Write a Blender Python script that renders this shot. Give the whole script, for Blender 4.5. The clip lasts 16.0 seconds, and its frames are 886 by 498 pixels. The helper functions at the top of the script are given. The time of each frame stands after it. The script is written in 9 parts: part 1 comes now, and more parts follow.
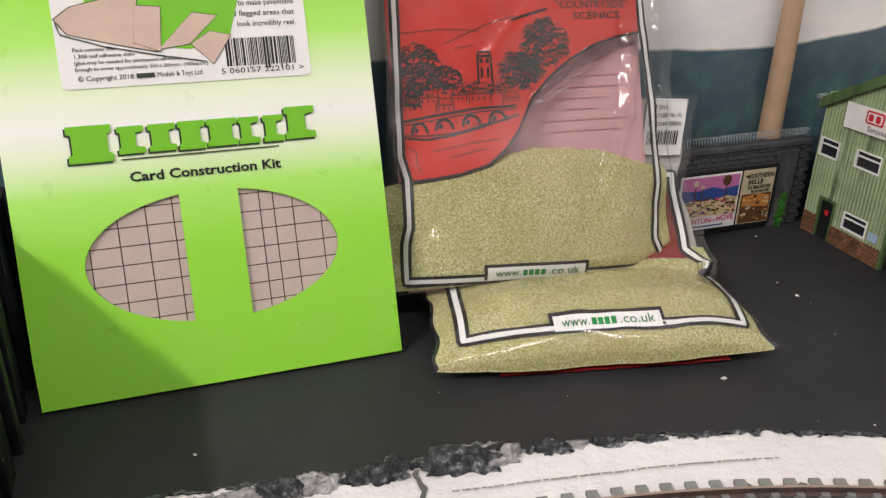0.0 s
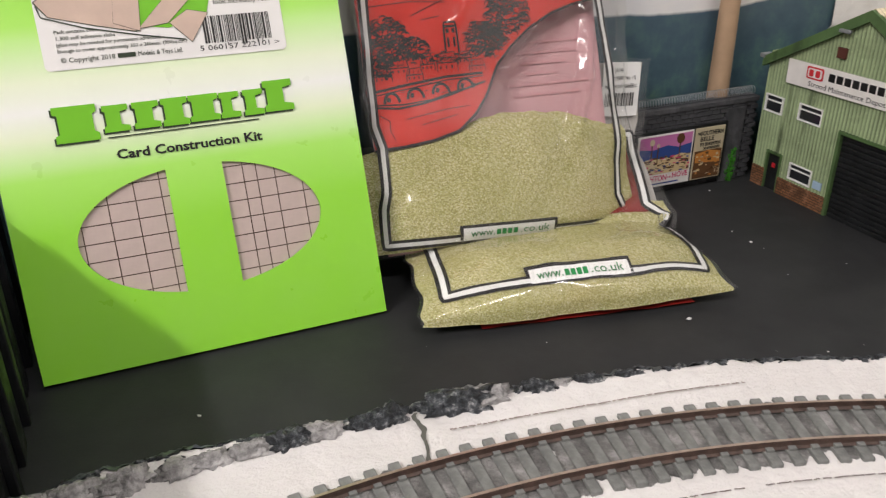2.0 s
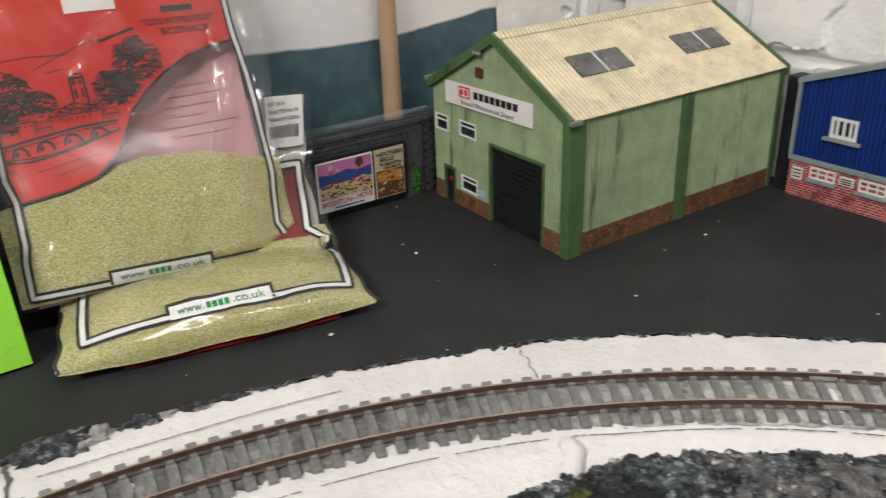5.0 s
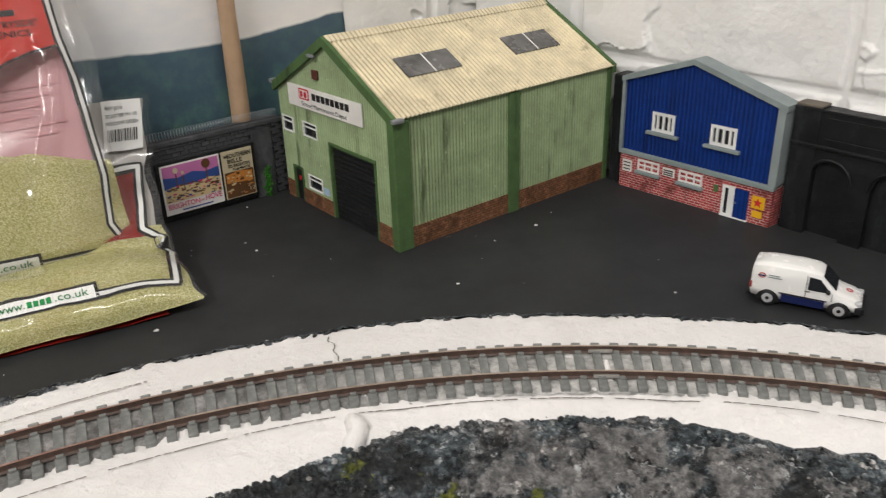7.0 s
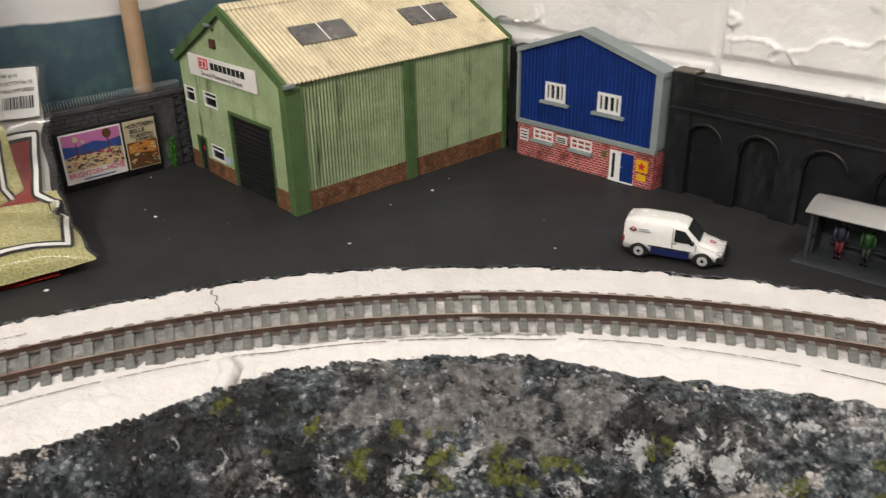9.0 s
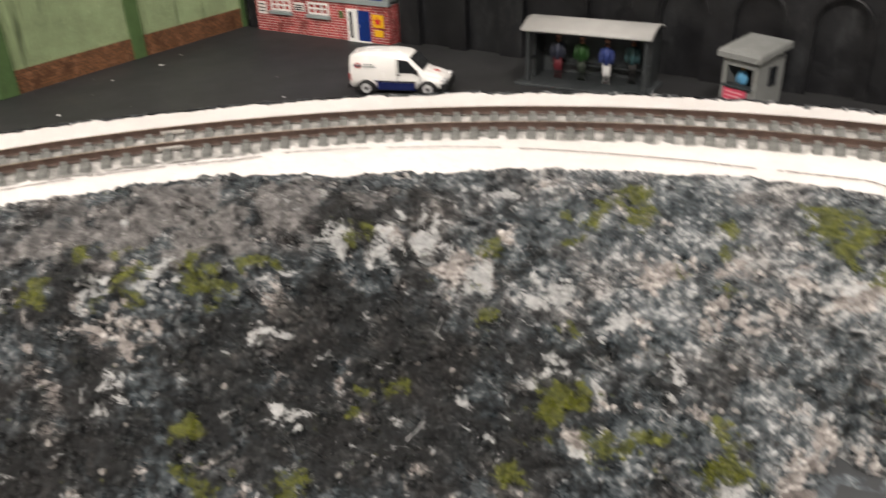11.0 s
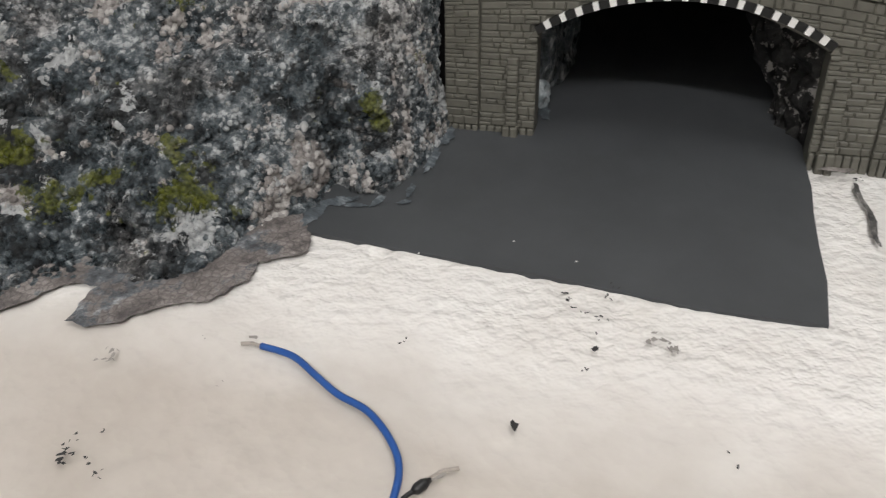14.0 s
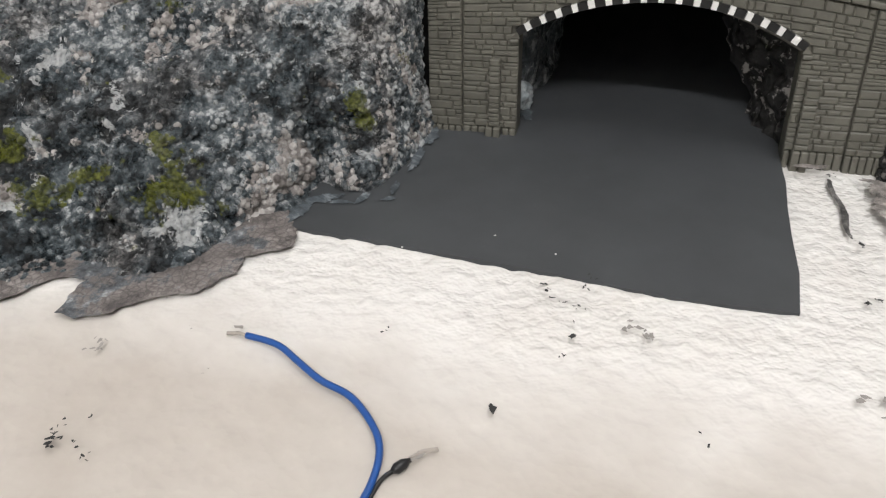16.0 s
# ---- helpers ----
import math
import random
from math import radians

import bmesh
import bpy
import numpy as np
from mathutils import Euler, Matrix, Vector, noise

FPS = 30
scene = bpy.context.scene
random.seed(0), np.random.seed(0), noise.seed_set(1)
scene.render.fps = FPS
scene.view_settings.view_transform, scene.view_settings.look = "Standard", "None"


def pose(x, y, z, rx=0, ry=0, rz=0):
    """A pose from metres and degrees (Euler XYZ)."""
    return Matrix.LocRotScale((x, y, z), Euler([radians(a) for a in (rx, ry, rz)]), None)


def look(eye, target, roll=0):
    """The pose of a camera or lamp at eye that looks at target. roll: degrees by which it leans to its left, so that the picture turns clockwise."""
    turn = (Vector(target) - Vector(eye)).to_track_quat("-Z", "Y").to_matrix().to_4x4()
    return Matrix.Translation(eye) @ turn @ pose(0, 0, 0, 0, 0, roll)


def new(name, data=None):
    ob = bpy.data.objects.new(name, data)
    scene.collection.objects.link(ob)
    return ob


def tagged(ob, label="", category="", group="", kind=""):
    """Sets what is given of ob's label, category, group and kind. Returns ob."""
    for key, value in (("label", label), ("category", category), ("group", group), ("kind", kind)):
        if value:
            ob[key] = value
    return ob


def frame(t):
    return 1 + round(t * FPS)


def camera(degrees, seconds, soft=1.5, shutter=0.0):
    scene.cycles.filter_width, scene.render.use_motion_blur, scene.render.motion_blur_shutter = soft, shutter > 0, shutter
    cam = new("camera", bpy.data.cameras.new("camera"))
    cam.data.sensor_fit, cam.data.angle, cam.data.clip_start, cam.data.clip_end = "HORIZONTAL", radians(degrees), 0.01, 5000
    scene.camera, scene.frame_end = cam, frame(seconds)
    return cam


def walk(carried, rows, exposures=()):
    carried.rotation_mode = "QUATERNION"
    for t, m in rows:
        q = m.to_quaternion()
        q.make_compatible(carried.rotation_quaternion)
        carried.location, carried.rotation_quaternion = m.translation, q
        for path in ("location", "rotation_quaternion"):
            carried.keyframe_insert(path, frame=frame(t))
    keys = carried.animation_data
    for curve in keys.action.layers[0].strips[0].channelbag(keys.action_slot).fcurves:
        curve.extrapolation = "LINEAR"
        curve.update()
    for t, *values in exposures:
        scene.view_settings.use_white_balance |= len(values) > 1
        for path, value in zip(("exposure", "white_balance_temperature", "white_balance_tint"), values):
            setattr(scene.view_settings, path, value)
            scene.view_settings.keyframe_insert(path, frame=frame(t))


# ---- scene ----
cam = camera(56.8, 16.0, soft=1.2, shutter=0.55)
PATH = [
    (0, (0.216, -0.101, 0.172), (0.119, 1.705, -0.682), 0.9),
    (0.5, (0.215, -0.102, 0.169), (0.121, 1.696, -0.703), 0.7),
    (1, (0.213, -0.105, 0.17), (0.139, 1.687, -0.715), 0.2),
    (1.5, (0.209, -0.112, 0.169), (0.184, 1.676, -0.727), -0.2),
    (2, (0.206, -0.119, 0.171), (0.227, 1.672, -0.719), -0.4),
    (2.5, (0.206, -0.124, 0.167), (0.276, 1.666, -0.722), -0.8),
    (3, (0.221, -0.126, 0.169), (0.37, 1.655, -0.728), -1.8),
    (3.5, (0.243, -0.13, 0.177), (0.47, 1.651, -0.706), -2.0),
    (4, (0.267, -0.132, 0.177), (0.544, 1.649, -0.689), -1.8),
    (4.5, (0.281, -0.135, 0.178), (0.588, 1.642, -0.685), -1.9),
    (5, (0.298, -0.144, 0.181), (0.641, 1.629, -0.678), -2.2),
    (5.2, (0.305, -0.148, 0.181), (0.665, 1.623, -0.674), -2.2),
    (7.5, (0.347, -0.18, 0.181), (0.881, 1.547, -0.674), -1.5),
    (8, (0.35, -0.188, 0.18), (0.92, 1.525, -0.681), -1.1),
    (10.3, (0.392, -0.216, 0.137), (1.142, 1.398, -0.776), -2.2),
    (10.5, (0.395, -0.219, 0.129), (1.2, 1.359, -0.799), -2.2),
    (11, (0.401, -0.235, 0.118), (1.326, 1.256, -0.843), -2.5),
    (11.5, (0.416, -0.246, 0.099), (1.442, 1.16, -0.885), -3.1),
    (12, (0.43, -0.258, 0.086), (1.563, 1.037, -0.934), -2.2),
    (12.5, (0.438, -0.272, 0.071), (1.646, 0.948, -0.954), -1.7),
    (13, (0.451, -0.278, 0.056), (1.703, 0.879, -0.989), -1.3),
    (13.5, (0.456, -0.283, 0.048), (1.739, 0.842, -0.995), -0.9),
    (14, (0.458, -0.288, 0.044), (1.769, 0.82, -0.982), -0.8),
    (14.5, (0.458, -0.294, 0.045), (1.788, 0.81, -0.962), -0.8),
    (15, (0.456, -0.298, 0.045), (1.792, 0.806, -0.952), -0.8),
    (15.5, (0.455, -0.297, 0.044), (1.792, 0.807, -0.953), -0.8),
    (16, (0.455, -0.294, 0.042), (1.789, 0.815, -0.953), -0.8),
]
walk(cam, [(t, look(eye, target, roll)) for t, eye, target, roll in PATH],
     [(0, 0.12, 6500, 16), (3, 0.12, 6450, 13), (5, 0.10, 6400, 10), (8, 0.10, 6550, 10), (10.3, 0.50, 6900, 13), (11.2, 0.55, 6880, 13), (11.7, 0.50, 6800, 13), (12, 0.40, 6700, 12), (12.5, 0.20, 6560, 11), (13, 0.0, 6480, 10), (13.5, -0.14, 6420, 10), (14, -0.15, 6300, 10), (14.5, 0.05, 6280, 10), (16, 0.08, 6260, 10)])

# ---- light ----
world = bpy.data.worlds.new("world")
world.use_nodes = True
scene.world = world
world.node_tree.nodes["Background"].inputs[0].default_value = (0.9, 0.93, 1.0, 1)
world.node_tree.nodes["Background"].inputs[1].default_value = 0.05


def ceiling_lamp(x, y, z, sx, sy, power, rz):
    data = bpy.data.lights.new("ceiling_lamp", "AREA")
    data.shape, data.size, data.size_y, data.energy = "RECTANGLE", sx, sy, power
    data.color = (1.0, 0.966, 0.925)
    ob = new("ceiling_lamp", data)
    ob.matrix_world = pose(x, y, z, 0, 0, rz)
    return ob


ceiling_lamp(-0.72, -1.02, 1.33, 0.9, 0.09, 32.5, 108)
ceiling_lamp(0.70, -0.60, 1.36, 1.0, 0.09, 10.6, 22)

# ---- materials ----


class Mat:
    """A node material with a principled shader and small helpers."""

    def __init__(self, name, color=(0.5, 0.5, 0.5), rough=0.6, metal=0.0, spec=0.5):
        self.m = bpy.data.materials.new(name)
        self.m.use_nodes = True
        self.t = self.m.node_tree
        self.b = self.t.nodes["Principled BSDF"]
        self.put("Base Color", (*color, 1))
        self.put("Roughness", rough)
        self.put("Metallic", metal)
        self.put("Specular IOR Level", spec)
        self.coord = None

    def put(self, key, value):
        self.b.inputs[key].default_value = value

    def node(self, kind, **values):
        n = self.t.nodes.new(kind)
        for k, v in values.items():
            n.inputs[k.replace("_", " ")].default_value = v
        return n

    def link(self, a, b):
        self.t.links.new(a, b)

    def where(self, world_space=False):
        if self.coord is None:
            if world_space:
                self.coord = self.t.nodes.new("ShaderNodeNewGeometry").outputs["Position"]
            else:
                self.coord = self.t.nodes.new("ShaderNodeTexCoord").outputs["Object"]
        return self.coord

    def noise(self, scale, detail=4.0, rough=0.55, stretch=None):
        n = self.node("ShaderNodeTexNoise", Scale=scale, Detail=detail, Roughness=rough)
        src = self.where()
        if stretch:
            mp = self.t.nodes.new("ShaderNodeMapping")
            mp.inputs["Scale"].default_value = stretch
            self.link(src, mp.inputs["Vector"])
            src = mp.outputs["Vector"]
        self.link(src, n.inputs["Vector"])
        return n.outputs["Fac"]

    def voronoi(self, scale, feature="F1", out="Distance"):
        n = self.node("ShaderNodeTexVoronoi", Scale=scale)
        n.feature = feature
        self.link(self.where(), n.inputs["Vector"])
        return n.outputs[out]

    def ramp(self, fac, stops):
        r = self.t.nodes.new("ShaderNodeValToRGB")
        while len(r.color_ramp.elements) < len(stops):
            r.color_ramp.elements.new(0.5)
        for e, (p, c) in zip(r.color_ramp.elements, stops):
            e.position = p
            e.color = (*c, 1) if len(c) == 3 else c
        self.link(fac, r.inputs["Fac"])
        return r.outputs["Color"]

    def grey(self, fac, lo, hi, a=0.0, b=1.0):
        n = self.t.nodes.new("ShaderNodeMapRange")
        for i, v in enumerate((lo, hi, a, b)):
            n.inputs[i + 1].default_value = v
        self.link(fac, n.inputs[0])
        return n.outputs[0]

    def mix(self, fac, a, b, kind="MIX"):
        n = self.t.nodes.new("ShaderNodeMix")
        n.data_type, n.blend_type = "RGBA", kind
        if isinstance(fac, float):
            n.inputs[0].default_value = fac
        else:
            self.link(fac, n.inputs[0])
        for v, s in ((a, n.inputs[6]), (b, n.inputs[7])):
            if isinstance(v, tuple):
                s.default_value = (*v, 1)
            else:
                self.link(v, s)
        return n.outputs[2]

    def color(self, out):
        self.link(out, self.b.inputs["Base Color"])
        return self

    def roughness(self, out):
        self.link(out, self.b.inputs["Roughness"])
        return self

    def bump(self, height, strength=0.3, distance=0.001):
        n = self.node("ShaderNodeBump", Strength=strength, Distance=distance)
        self.link(height, n.inputs["Height"])
        if self.b.inputs["Normal"].is_linked:
            self.link(self.b.inputs["Normal"].links[0].from_socket, n.inputs["Normal"])
        self.link(n.outputs["Normal"], self.b.inputs["Normal"])
        return self


def speckled(name, color, rough=0.6, amount=0.25, scale=40, bump=0.2, dist=0.0004, grain=600, spec=0.4):
    """Paint or plastic with soft stains and a fine grain."""
    m = Mat(name, color, rough, 0, spec)
    dark = tuple(c * (1 - amount) for c in color)
    lite = tuple(min(1, c * (1 + amount * 0.6)) for c in color)
    m.color(m.ramp(m.noise(scale, 6, 0.65), [(0.3, dark), (0.7, lite)]))
    m.roughness(m.grey(m.noise(scale * 1.7, 3), 0.3, 0.7, max(0.05, rough - 0.08), min(1, rough + 0.08)))
    m.bump(m.noise(grain, 3), bump, dist)
    return m.m


# ---- building helpers ----


def bm_box(x0, x1, y0, y1, z0, z1, bevel=0.0, bm=None):
    bm = bm or bmesh.new()
    g = bmesh.ops.create_cube(bm, size=1.0)
    for v in g["verts"]:
        v.co = Vector((x0 + (v.co.x + 0.5) * (x1 - x0), y0 + (v.co.y + 0.5) * (y1 - y0), z0 + (v.co.z + 0.5) * (z1 - z0)))
    if bevel:
        edges = list({e for v in g["verts"] for e in v.link_edges})
        bmesh.ops.bevel(bm, geom=edges, offset=bevel, segments=2, affect="EDGES", profile=0.5)
    return bm


def bm_tube(points, radius, sides=8, bm=None, closed=False):
    """A tube along points; radius may be a list."""
    bm = bm or bmesh.new()
    pts = [Vector(p) for p in points]
    radii = radius if isinstance(radius, (list, tuple)) else [radius] * len(pts)
    rings = []
    for i, p in enumerate(pts):
        a, b = pts[max(i - 1, 0)], pts[min(i + 1, len(pts) - 1)]
        q = (b - a).to_track_quat("Z", "Y")
        rings.append([bm.verts.new(p + q @ Vector((radii[i] * math.cos(k * math.tau / sides), radii[i] * math.sin(k * math.tau / sides), 0))) for k in range(sides)])
    for r, s in zip(rings, rings[1:]):
        for k in range(sides):
            bm.faces.new((r[k], r[(k + 1) % sides], s[(k + 1) % sides], s[k]))
    if not closed:
        bm.faces.new(rings[0][::-1])
        bm.faces.new(rings[-1])
    return bm


def bm_prism(outline, depth, axis="y", at=0.0, bm=None):
    """An outline of 2D points pushed out along an axis from at to at + depth."""
    bm = bm or bmesh.new()
    place = {"y": lambda a, b, d: (a, d, b), "z": lambda a, b, d: (a, b, d), "x": lambda a, b, d: (d, a, b)}[axis]
    lo = [bm.verts.new(place(a, b, at)) for a, b in outline]
    hi = [bm.verts.new(place(a, b, at + depth)) for a, b in outline]
    n = len(outline)
    bm.faces.new(lo)
    bm.faces.new(hi[::-1])
    for i in range(n):
        bm.faces.new((lo[i], hi[i], hi[(i + 1) % n], lo[(i + 1) % n]))
    bmesh.ops.recalc_face_normals(bm, faces=bm.faces)
    return bm


def bm_grid(fn, nu, nv, bm=None, wrap=False):
    """A sheet of (nu + 1) x (nv + 1) points fn(u, v), with u and v from 0 to 1."""
    bm = bm or bmesh.new()
    rows = [[bm.verts.new(fn(i / nu, j / nv)) for j in range(nv + 1)] for i in range(nu + 1)]
    for a, b in zip(rows, rows[1:]):
        for j in range(nv):
            bm.faces.new((a[j], b[j], b[j + 1], a[j + 1]))
    return bm


def finish(name, bm, mat, smooth=False):
    me = bpy.data.meshes.new(name)
    bm.to_mesh(me)
    bm.free()
    me.materials.append(mat)
    if smooth:
        for p in me.polygons:
            p.use_smooth = True
    return me


def part(name, bm, mat, parent, label="", smooth=False):
    ob = new(name, finish(name, bm, mat, smooth))
    ob.parent = parent
    if label:
        tagged(ob, label)
    return ob


def single(name, bm, mat, label, category, m=None, kind="", group="", smooth=False):
    ob = new(name, finish(name, bm, mat, smooth))
    if m is not None:
        ob.matrix_world = m
    return tagged(ob, label, category, group, kind)


def thing(name, m, label, category, group="", kind=""):
    ob = new(name)
    ob.empty_display_size = 0.01
    ob.matrix_world = m
    return tagged(ob, label, category, group, kind)


def shared(name, me, parent, m):
    ob = new(name, me)
    ob.parent = parent
    ob.matrix_local = m
    return ob


def words(name, text, size, mat, parent, x, z, y=-0.0003, align="LEFT", bold=0.0, width=None, rot=None, label=""):
    """Flat lettering on a front that looks along -y, as a mesh."""
    cu = bpy.data.curves.new(name, "FONT")
    cu.body, cu.size, cu.align_x, cu.offset, cu.extrude = text, size, align, bold, 0.00004
    cu.resolution_u = 2
    tmp = bpy.data.objects.new(name, cu)
    scene.collection.objects.link(tmp)
    me = bpy.data.meshes.new_from_object(tmp.evaluated_get(bpy.context.evaluated_depsgraph_get()))
    scene.collection.objects.unlink(tmp)
    bpy.data.objects.remove(tmp)
    if width:
        xs = [v.co.x for v in me.vertices]
        k = width / max(1e-6, max(xs) - min(xs))
        for v in me.vertices:
            v.co.x *= k
    me.materials.clear()
    me.materials.append(mat)
    ob = new(name, me)
    ob.parent = parent
    ob.matrix_local = pose(x, y, z, 90, 0, 0) if rot is None else rot
    if label:
        tagged(ob, label)
    return ob


def fbm(x, y, z, octaves=4):
    return noise.fractal(Vector((x, y, z)), 1.0, 2.0, octaves)


def smooth01(a, b, x):
    t = min(1.0, max(0.0, (x - a) / (b - a)))
    return t * t * (3 - 2 * t)


def lerp_table(table, x):
    """Piecewise straight lines through rows of (x, y)."""
    if x <= table[0][0]:
        return table[0][1]
    for (a, p), (b, q) in zip(table, table[1:]):
        if x <= b:
            return p + (q - p) * (x - a) / (b - a)
    return table[-1][1]

# ---- the materials of the place ----
def make_board():
    m = Mat("board_paint", (0.035, 0.035, 0.037), 0.6, 0, 0.3)
    m.color(m.ramp(m.noise(14, 6, 0.7), [(0.3, (0.0172, 0.0178, 0.0190)), (0.7, (0.029, 0.0300, 0.0312))]))
    m.roughness(m.grey(m.noise(30, 4), 0.3, 0.7, 0.50, 0.66))
    m.bump(m.noise(900, 3), 0.25, 0.0002)
    return m.m


def make_foam():
    m = Mat("white_foam", (0.78, 0.76, 0.73), 0.75, 0, 0.3)
    m.color(m.ramp(m.noise(25, 6, 0.7), [(0.25, (0.66, 0.635, 0.62)), (0.6, (0.755, 0.735, 0.72))]))
    m.bump(m.noise(240, 6, 0.7), 0.6, 0.0020)
    m.bump(m.noise(800, 4, 0.7), 0.35, 0.0008)
    return m.m


def make_rock():
    """Washes of slate, black, moss and bare beads, laid on by the patches of paint."""
    m = Mat("painted_rock", (0.1, 0.1, 0.1), 0.5, 0, 0.5)

    def shifted(scale, detail, rough, off):
        n = m.node("ShaderNodeTexNoise", Scale=scale, Detail=detail, Roughness=rough)
        add = m.t.nodes.new("ShaderNodeVectorMath")
        add.inputs[1].default_value = off
        m.link(m.where(), add.inputs[0])
        m.link(add.outputs[0], n.inputs["Vector"])
        return n.outputs["Fac"]

    def calc(op, a, b):
        n = m.t.nodes.new("ShaderNodeMath")
        n.operation = op
        for s, v in zip(n.inputs, (a, b)):
            if isinstance(v, float):
                s.default_value = v
            else:
                m.link(v, s)
        return n.outputs[0]

    def wash(name):
        a = m.t.nodes.new("ShaderNodeAttribute")
        a.attribute_name = name
        sep = m.t.nodes.new("ShaderNodeSeparateColor")
        m.link(a.outputs["Color"], sep.inputs[0])
        return sep.outputs

    own = m.t.nodes.new("ShaderNodeNewGeometry").outputs["Random Per Island"]
    jitter = calc("MULTIPLY", calc("SUBTRACT", own, 0.5), 0.07)
    moss_at, bare_at, dark_at = list(wash("wash_a"))[:3]
    white_at, pale_at, _ = list(wash("wash_b"))[:3]

    def mask(at, scale, off, edge=0.60, pull=0.24, soft=0.018, top=0.96):
        n = calc("ADD", shifted(scale, 7, 0.74, off), calc("MULTIPLY", at, pull))
        return m.grey(calc("ADD", n, jitter), edge - soft, edge + soft, 0.0, top)

    fine = shifted(520, 5, 0.75, (0, 3, 0))
    brush = shifted(200, 7, 0.78, (4, 1, 1))
    broad = shifted(45, 4, 0.6, (3, 6, 2))
    # slate washes over everything, bluer and greyer by turns
    tone = calc("ADD", calc("ADD", brush, calc("MULTIPLY", calc("SUBTRACT", own, 0.5), 0.15)), calc("MULTIPLY", calc("SUBTRACT", broad, 0.5), 0.42))
    seat = m.t.nodes.new("ShaderNodeSeparateXYZ")
    m.link(m.where(), seat.inputs[0])
    tone = calc("ADD", tone, m.grey(seat.outputs["X"], 0.51, 0.58, 0.002, 0.100))
    blue = m.ramp(tone, [(0.38, (0.004, 0.006, 0.008)), (0.47, (0.025, 0.035, 0.042)), (0.55, (0.096, 0.118, 0.132)), (0.62, (0.21, 0.235, 0.25)), (0.70, (0.66, 0.68, 0.69))])
    brown = m.ramp(tone, [(0.38, (0.006, 0.005, 0.005)), (0.47, (0.034, 0.031, 0.031)), (0.55, (0.130, 0.122, 0.119)), (0.62, (0.27, 0.25, 0.24)), (0.70, (0.66, 0.63, 0.61))])
    col = m.mix(calc("MULTIPLY", m.grey(shifted(38, 4, 0.6, (1, 4, 7)), 0.48, 0.62), m.grey(seat.outputs["X"], 0.50, 0.57, 1.0, 0.55)), blue, brown)
    # pale grey brushed along the rounded top
    col = m.mix(mask(pale_at, 90, (7, 2, 8), 0.64, 0.24, 0.03, 0.9), col, m.ramp(brush, [(0.33, (0.060, 0.058, 0.060)), (0.48, (0.165, 0.160, 0.160)), (0.66, (0.42, 0.405, 0.395))]))
    # bare pinkish-grey beads where the paint missed
    bare = m.ramp(calc("ADD", own, calc("MULTIPLY", calc("SUBTRACT", fine, 0.5), 0.9)), [(0.0, (0.21, 0.185, 0.174)), (0.35, (0.44, 0.405, 0.385)), (1.0, (0.80, 0.765, 0.74))])
    col = m.mix(mask(bare_at, 95, (2.2, 0.4, 5.0), 0.618, 0.175), col, bare)
    # black washes, and the shade painted in through DARK_MID
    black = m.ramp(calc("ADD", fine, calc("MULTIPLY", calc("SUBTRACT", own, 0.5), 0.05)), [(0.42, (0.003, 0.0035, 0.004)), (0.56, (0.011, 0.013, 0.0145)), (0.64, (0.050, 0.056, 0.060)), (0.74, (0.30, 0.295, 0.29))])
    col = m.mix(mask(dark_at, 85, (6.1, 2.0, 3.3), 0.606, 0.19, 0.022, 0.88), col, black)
    # white paint dragged over
    streak = m.node("ShaderNodeTexNoise", Scale=120, Detail=7, Roughness=0.8, Distortion=1.2)
    m.link(m.where(), streak.inputs["Vector"])
    dragged = calc("ADD", streak.outputs["Fac"], calc("MULTIPLY", white_at, 0.19))
    col = m.mix(m.grey(dragged, 0.610, 0.630, 0.0, 0.95), col, m.ramp(fine, [(0.3, (0.38, 0.40, 0.415)), (0.6, (0.70, 0.71, 0.71))]))
    # stray beads left nearly white
    col = m.mix(m.grey(calc("ADD", own, calc("MULTIPLY", shifted(80, 3, 0.6, (8, 8, 1)), 0.10)), 1.046, 1.050, 0.0, 0.7), col, (0.50, 0.47, 0.445))
    # moss
    col = m.mix(mask(moss_at, 150, (3.1, 7.7, 1.3), 0.665, 0.23, 0.02, 0.88), col, m.ramp(fine, [(0.35, (0.036, 0.046, 0.006)), (0.50, (0.105, 0.118, 0.014)), (0.68, (0.25, 0.27, 0.036))]))
    m.color(col)
    m.put("Specular IOR Level", 0.5)
    m.roughness(m.grey(shifted(160, 4, 0.6, (5, 5, 5)), 0.36, 0.60, 0.10, 0.70))
    m.bump(brush, 0.9, 0.0020)
    m.bump(fine, 1.0, 0.0014)
    return m.m


